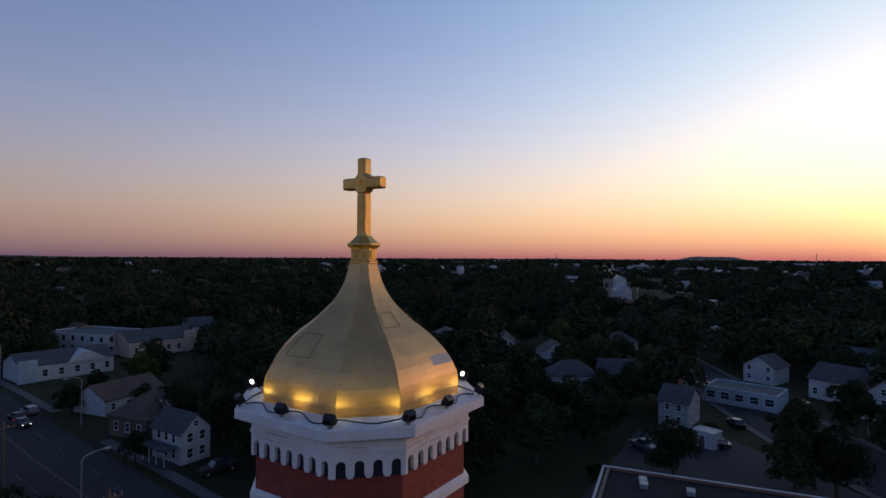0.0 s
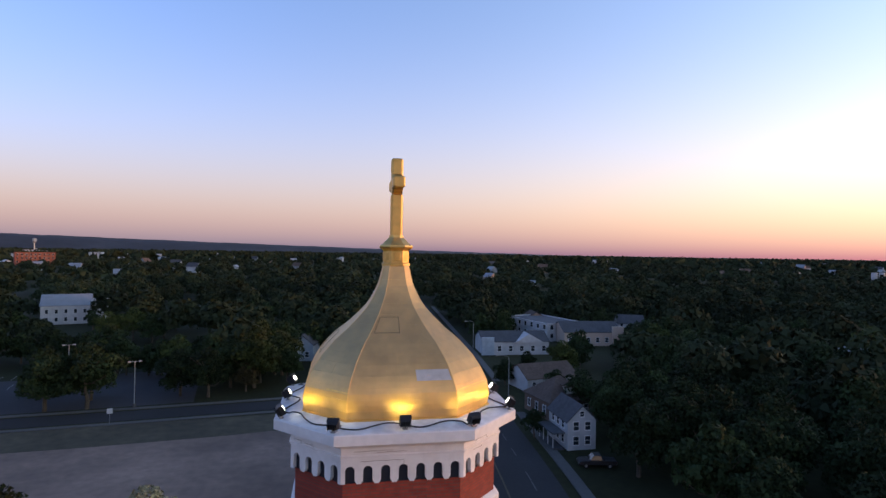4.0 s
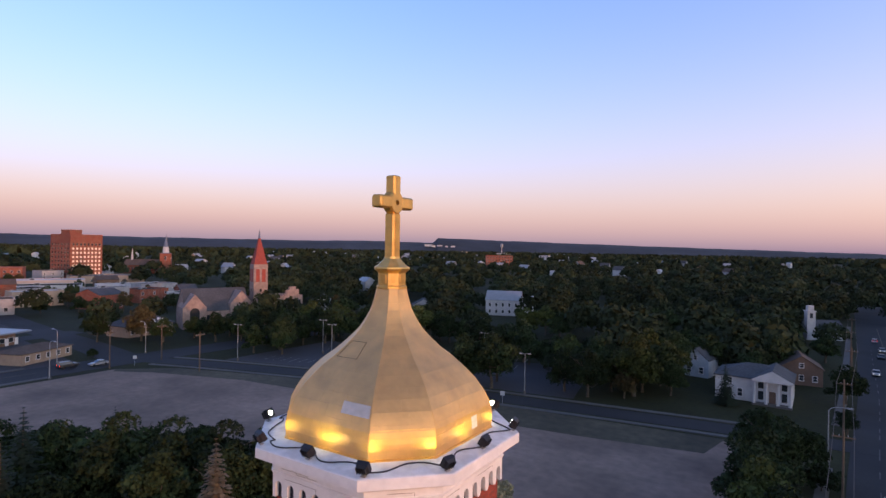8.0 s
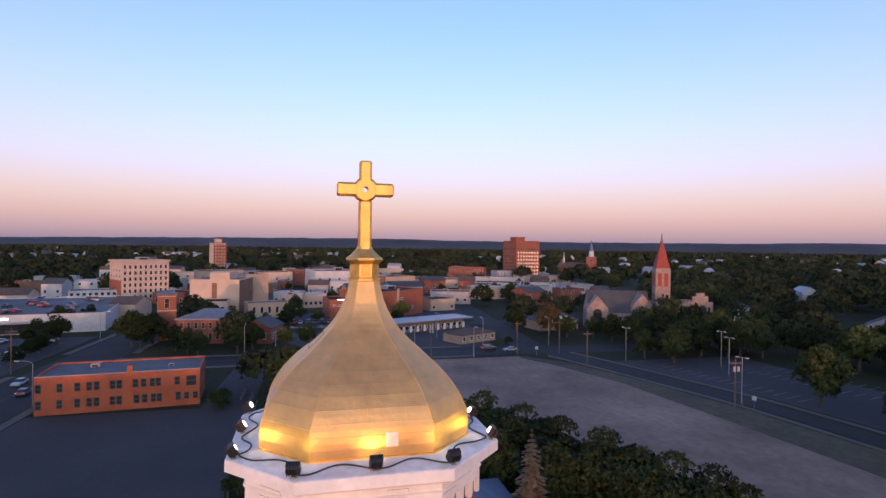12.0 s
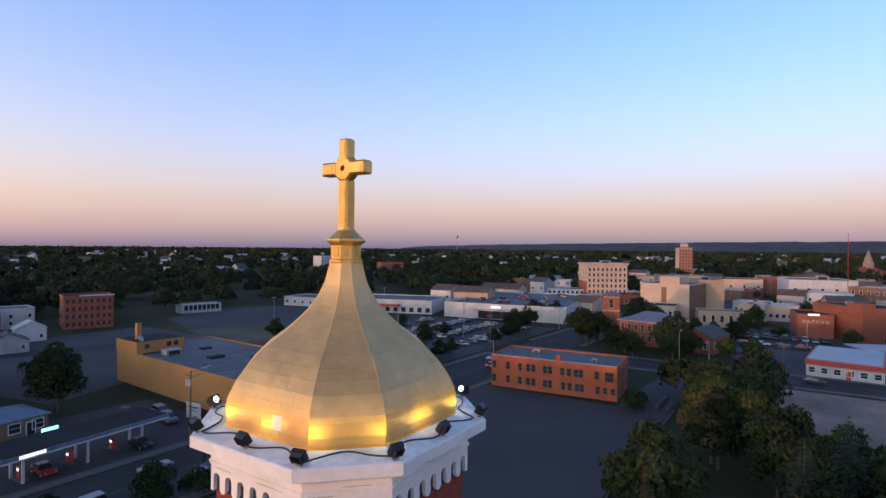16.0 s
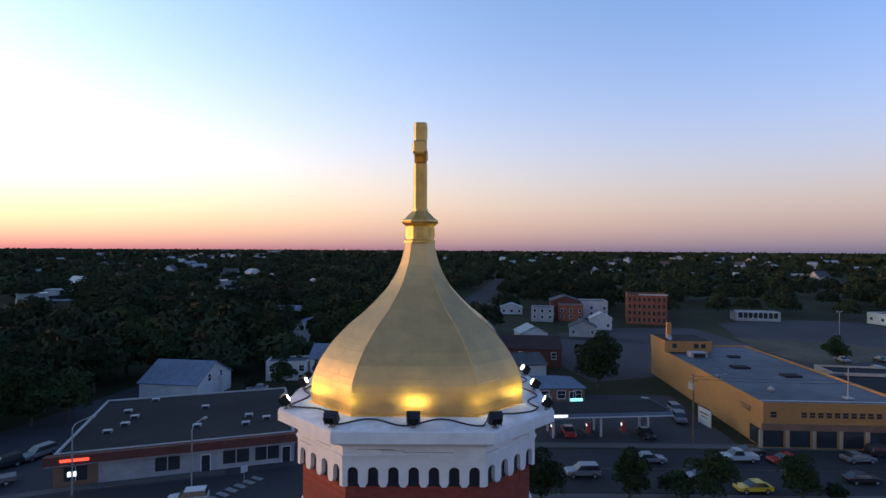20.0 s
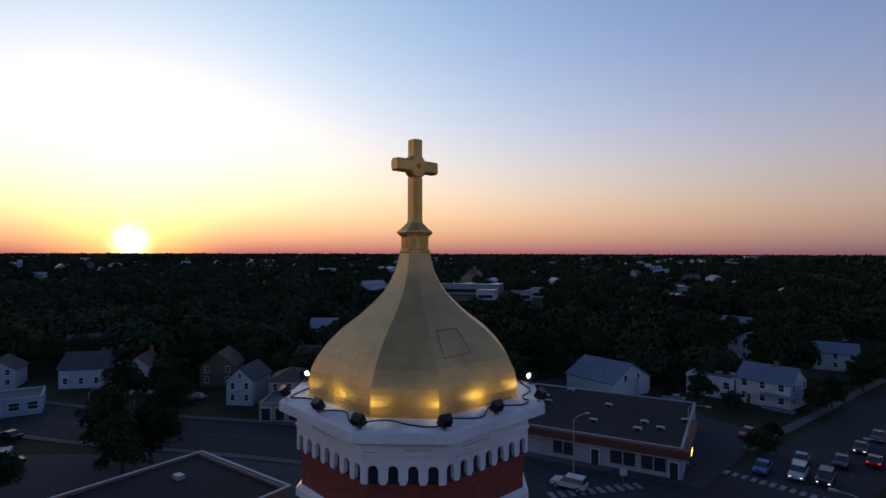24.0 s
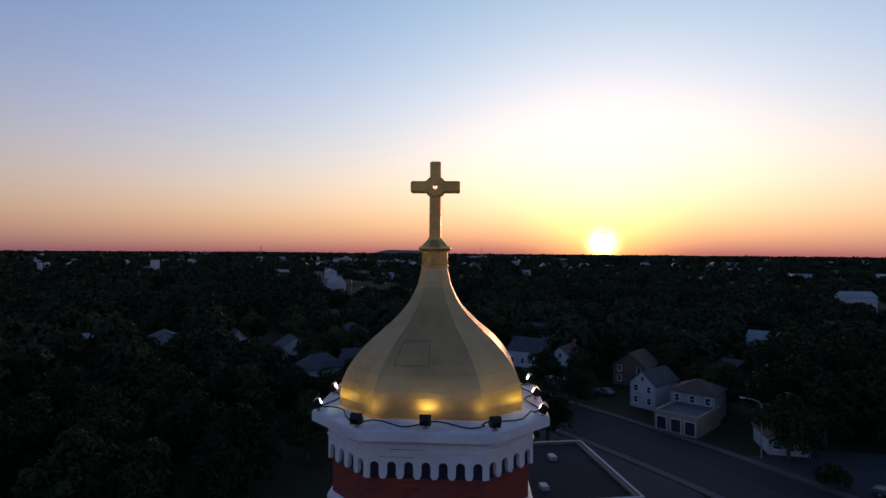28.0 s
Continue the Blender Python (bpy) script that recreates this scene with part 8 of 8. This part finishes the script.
tagged(part("kerb", kerb, PAVING), "pale concrete kerb along the lot", "kerb", kind="structure")
kerb = strip([(-19.9, -52.7), (-45.6, -53.2), (-98.6, -51.7)], 0.12, -0.12, 0, 0.16)
tagged(part("kerb", kerb, PAVING), "pale concrete kerb along the lot", "kerb", kind="structure")


# ---------------------------------------------------------------- far things
dice = random.Random(17)
FAR_HOUSE = {}
for w in (SIDING, SIDING_TAN, SIDING_GREY):
    b, r = Mesh(), Mesh()
    b.add([(-5, -4, -0.3), (5, -4, -0.3), (5, 4, -0.3), (-5, 4, -0.3), (-5, -4, 5), (5, -4, 5), (5, 4, 5), (-5, 4, 5), (-5, 0, 8), (5, 0, 8)], [(0, 1, 5, 4), (1, 2, 6, 9, 5), (2, 3, 7, 6), (3, 0, 4, 8, 7)])
    for s in (-1, 1):
        r.add([(-5.4, 0, 8.15), (5.4, 0, 8.15), (5.4, s * 4.5, 4.8), (-5.4, s * 4.5, 4.8)], [(0, 3, 2, 1) if s < 0 else (0, 1, 2, 3)])
    FAR_HOUSE[w.name] = (b.data("wall", w), [r.data("roof", k) for k in (SLATE, ROOF_PALE, SHINGLE_BROWN)])
made = 0
CLEARINGS = [(-1000.0, 9000.0, 1.0)]
while made < 150:
    a, r = dice.uniform(-180, 180), math.sqrt(dice.uniform(330 ** 2, 1500 ** 2))
    x, y = r * math.cos(radians(a)), r * math.sin(radians(a))
    if blocked(x, y, 2.0):
        continue
    w = dice.choice(("white_siding", "grey_siding", "tan_siding", "grey_siding"))
    k = dice.randrange(3)
    s = dice.uniform(0.9, 1.2) * (1 + r / 4000)
    ob = thing("far_house", "distant %s house with a %s roof among trees" % (w.split("_")[0], ("dark", "pale", "brown")[k]), "house", pose(x, y, 0, 0, 0, dice.uniform(0, 360)) @ Matrix.Diagonal((s, s, s * 1.2, 1)), "far houses")
    n = 0.75 * r * 5 / 31
    CLEARINGS.append((x * (1 - 0.5 * n / r), y * (1 - 0.5 * n / r), 8 + (0.28 * n if made % 3 == 0 else 0.14 * n)))
    part("wall", FAR_HOUSE[w][0], None, ob), part("roof", FAR_HOUSE[w][1][k], None, ob)
    made += 1
# roofs of the far suburb, too many to count
walls, roofs, k = Mesh(), Mesh(), 0
while k < 420:
    a, r = dice.uniform(-180, 180), math.sqrt(dice.uniform(330 ** 2, 2600 ** 2))
    x, y = r * math.cos(radians(a)), r * math.sin(radians(a))
    if blocked(x, y, 1.0) or dice.random() > (1.0 if -75 < a < 45 or 95 < a < 180 or a < -95 else 0.4):
        continue
    c, sn, w, d, h = math.cos(a * 7), math.sin(a * 7), dice.uniform(4, 9), dice.uniform(3.5, 6), dice.uniform(5.5, 9) + r * 0.0016

    def at(u, v, z):
        return (x + c * u - sn * v, y + sn * u + c * v, z)
    walls.add([at(-w, -d, -0.3), at(w, -d, -0.3), at(w, d, -0.3), at(-w, d, -0.3), at(-w, -d, h), at(w, -d, h), at(w, d, h), at(-w, d, h), at(-w, 0, h + 2.6), at(w, 0, h + 2.6)], [(0, 1, 5, 4), (1, 2, 6, 9, 5), (2, 3, 7, 6), (3, 0, 4, 8, 7)])
    roofs.add([at(-w - 0.4, -d - 0.4, h - 0.1), at(w + 0.4, -d - 0.4, h - 0.1), at(w + 0.4, 0, h + 2.75), at(-w - 0.4, 0, h + 2.75), at(-w - 0.4, d + 0.4, h - 0.1), at(w + 0.4, d + 0.4, h - 0.1)], [(0, 1, 2, 3), (3, 2, 5, 4)])
    CLEARINGS.append((x, y, 7.0)), CLEARINGS.append((x * (1 - 12 / r), y * (1 - 12 / r), 6.0 + r * 0.004))
    k += 1
suburb = thing("distant_suburb", "pale houses scattered through the distant woods", "houses", kind="stuff")
part("wall", walls, SIDING, suburb), part("roof", roofs, ROOF_PALE, suburb)


def far_hall(x, y, w, d, h, turn, mat, roof, label="distant pale flat-roofed warehouse among trees"):
    """A low shed far off, with a fringe of doors towards the tower and open ground before it."""
    r = math.hypot(x, y)
    ob = thing("far_warehouse", label, "warehouse", pose(x, y, 0, 0, 0, turn), "far warehouses")
    part("wall", Mesh().box(-w / 2, w / 2, -d / 2, d / 2, -0.5, h), mat, ob)
    part("roof", Mesh().box(-w / 2 - 0.3, w / 2 + 0.3, -d / 2 - 0.3, d / 2 + 0.3, h, h + 0.5), roof, ob)
    part("door_band", Mesh().box(-w * 0.4, w * 0.4, -d / 2 - 0.12, -d / 2 + 0.1, h * 0.2, h * 0.55), GLASS, ob)
    for k in (0.15, 0.45, 0.8):
        reach = 12 * r / 31 * k
        CLEARINGS.append((x * (1 - reach / r), y * (1 - reach / r), w * 0.5 + 6))


for x, y, w in ((272.6, -286.4, 45), (213.9, -272.7, 13), (216.4, -300.2, 16), (685.3, -407.1, 16), (420.5, -345.6, 12), (366.3, -271.8, 17), (859.6, -413.7, 40), (317.8, -310.2, 14), (230.4, -257.6, 12), (135.1, -311.1, 14), (153.2, -394.8, 21), (648.9, -1421.9, 38), (640.3, -1609.8, 54), (635.5, -1850.2, 91), (962, -1680.1, 53), (221, -490.4, 12), (430.2, -570.7, 8), (400, -603, 9), (1625.5, 394.9, 62), (1541.5, 289.6, 66), (1240.4, 184.5, 63), (674.1, 243.5, 18), (844.3, 185.7, 13), (346.4, 37.8, 9), (2613.1, 1345.1, 150), (1618.3, 618.1, 94), (1451.5, 107.8, 57), (2255.8, -26, 150)):
    far_hall(x, y, w, 8 + w * 0.3, 4.5 + w * 0.04 + math.hypot(x, y) * 0.002, math.degrees(math.atan2(y, x)) - 90 + dice.uniform(-12, 12), (SIDING, SIDING_GREY)[int(w) % 2], ROOF_PALE)
for k in range(45):
    a = dice.choice((dice.uniform(-75, 40), dice.uniform(-180, 180), dice.uniform(-140, -70), dice.uniform(105, 128)))
    r = dice.uniform(1300, 3900)
    far_hall(r * math.cos(radians(a)), r * math.sin(radians(a)), dice.uniform(20, 70), dice.uniform(15, 30), dice.uniform(10, 14) * (0.8 + r / 6000), a - 90 + dice.uniform(-20, 20), SIDING if k % 3 else CREAM, ROOF_PALE)
# far highway climbing to the west and lights along it
hw = smooth_line([(292.3, 55.5), (341.3, 79.3), (422.6, 111.3), (570.3, 160.5), (775.3, 228.2), (993.2, 300.5), (1489.9, 462.7)])
CLEARINGS += [(px - 4, py - 1, 15 + px * 0.01) for px, py in hw] + [(340, 58, 42), (390, 78, 30)]
sheet("junction_lot", [(303.7, 46.4), (390.3, 66.8), (402.5, 90.5), (321.6, 68.9)], 0.02, LOT, "distant asphalt lots beside the highway", "parking lot")
structure("far_road", strip(hw, 7, -7, -0.2, 0.4), ASPHALT, "distant highway through the trees", "road")
for k in range(46):
    a, r = dice.uniform(-70, 40), dice.uniform(500, 3600)
    if k < 26:
        i = dice.randrange(len(hw) - 1)
        x, y = hw[i][0] + dice.uniform(-9, 9), hw[i][1] + dice.uniform(-9, 9)
    else:
        x, y = r * math.cos(radians(a)), r * math.sin(radians(a))
    r = math.hypot(x, y)
    ob = thing("far_light", "distant lit lamp on a mast", "lamp", pose(x, y, 0), "far lights")
    s = 0.2 + r / 5000
    h = 14 if r > 1200 else 9
    part("mast", Mesh().tube([(0, 0, -0.5), (0, 0, h)], 0.15, 6), STEEL, ob)
    part("lens", Mesh().chamfered(-s, s, -s, s, h, h + s, 0.1), STREET_GLOW, ob)
for x, y, h, lab in ((1900, 753, 47, "thin lattice mast on the horizon"), (3300, -62, 60, "thin lattice mast on the horizon"), (-2400, -1500, 95, "pale water tower on the horizon"), (-809, 1608, 52, "thin pale water tower among far trees")):
    ob = thing("mast", lab, "mast", pose(x, y, 0))
    part("lattice", Mesh().tube([(0, 0, 0), (0, 0, h)], [2.2, 1.0], 4), STEEL, ob)
    if "water" in lab:
        part("tank", Mesh().tube([(0, 0, h - 12), (0, 0, h - 9), (0, 0, h - 2), (0, 0, h)], [2, h * 0.095, h * 0.095, 4], 14), ROOF_PALE, ob)
# pale sheds on the slope of the escarpment
for az, w, z in ((124.5, 60, 57), (123.95, 30, 51), (123.3, 42, 52), (122.6, 22, 47), (121.9, 34, 48)):
    r = 4100 + 380 * z / 98
    ob = thing("hillside_shed", "distant pale shed on a wooded hillside", "shed", pose(r * math.cos(radians(az)), r * math.sin(radians(az)), z, 0, 0, az - 90), "hillside sheds")
    part("wall", Mesh().box(-w / 2, w / 2, 0, 24, -6, 9), SIDING, ob)
    part("roof", Mesh().box(-w / 2 - 1, w / 2 + 1, -1, 25, 9, 10), ROOF_PALE, ob)
# the radio mast over the town
ob = thing("radio_mast", "thin red and white radio mast over the town", "mast", pose(-330, 28, 0))
part("lattice", Mesh().tube([(0, 0, 12), (0, 0, 40)], [0.2, 0.12], 5), SHINGLE_RED, ob)
# streaks of cloud at the setting sun
for az, el, w, h in ((-14.15, 2.45, 62, 7), (-12.25, 2.5, 30, 5), (-13.55, 2.1, 40, 9)):
    d = Vector((math.cos(radians(az)), math.sin(radians(az)), 0))
    side, ctr = Vector((-d.y, d.x, 0)), d * 4500 + Vector((0, 0, 31 + 4500 * math.tan(radians(el))))
    rings = []
    for k in range(9):
        f = math.sin(math.pi * (k + 0.25) / 8.5)
        rings.append([ctr + side * (w * (k - 4) / 4) + Vector((0, 0, math.sin(2 * math.pi * j / 10))) * h * f + d * math.cos(2 * math.pi * j / 10) * h * f + Vector((0, 0, 4 * noise.noise(Vector((k * 0.8, az, 0))))) for j in range(10)])
    tagged(part("cloud", Mesh().loft(rings), CLOUD_GLOW), "thin glowing streak of cloud at the sun", "cloud", kind="structure")
CLEARINGS = np.array(CLEARINGS)

# ---------------------------------------------------------------- woods between and beyond the houses
woodland("near_woodland", 1650, 95, 420, 420, 0.135, 61, "dense suburban trees between the houses", WOODS, (4.6, 8.0), (8, 15))
woodland("middle_woodland", 6000, 400, 1200, 100, 0.29, 62, "dense far trees of the suburb", WOODS, (4.5, 8.0), (9, 15), 0.32)
woodland("far_woodland", 8500, 1150, 4400, 20, 0.75, 63, "far woods merging towards the horizon", WOODS, (10, 20), (9, 15), 0.25)
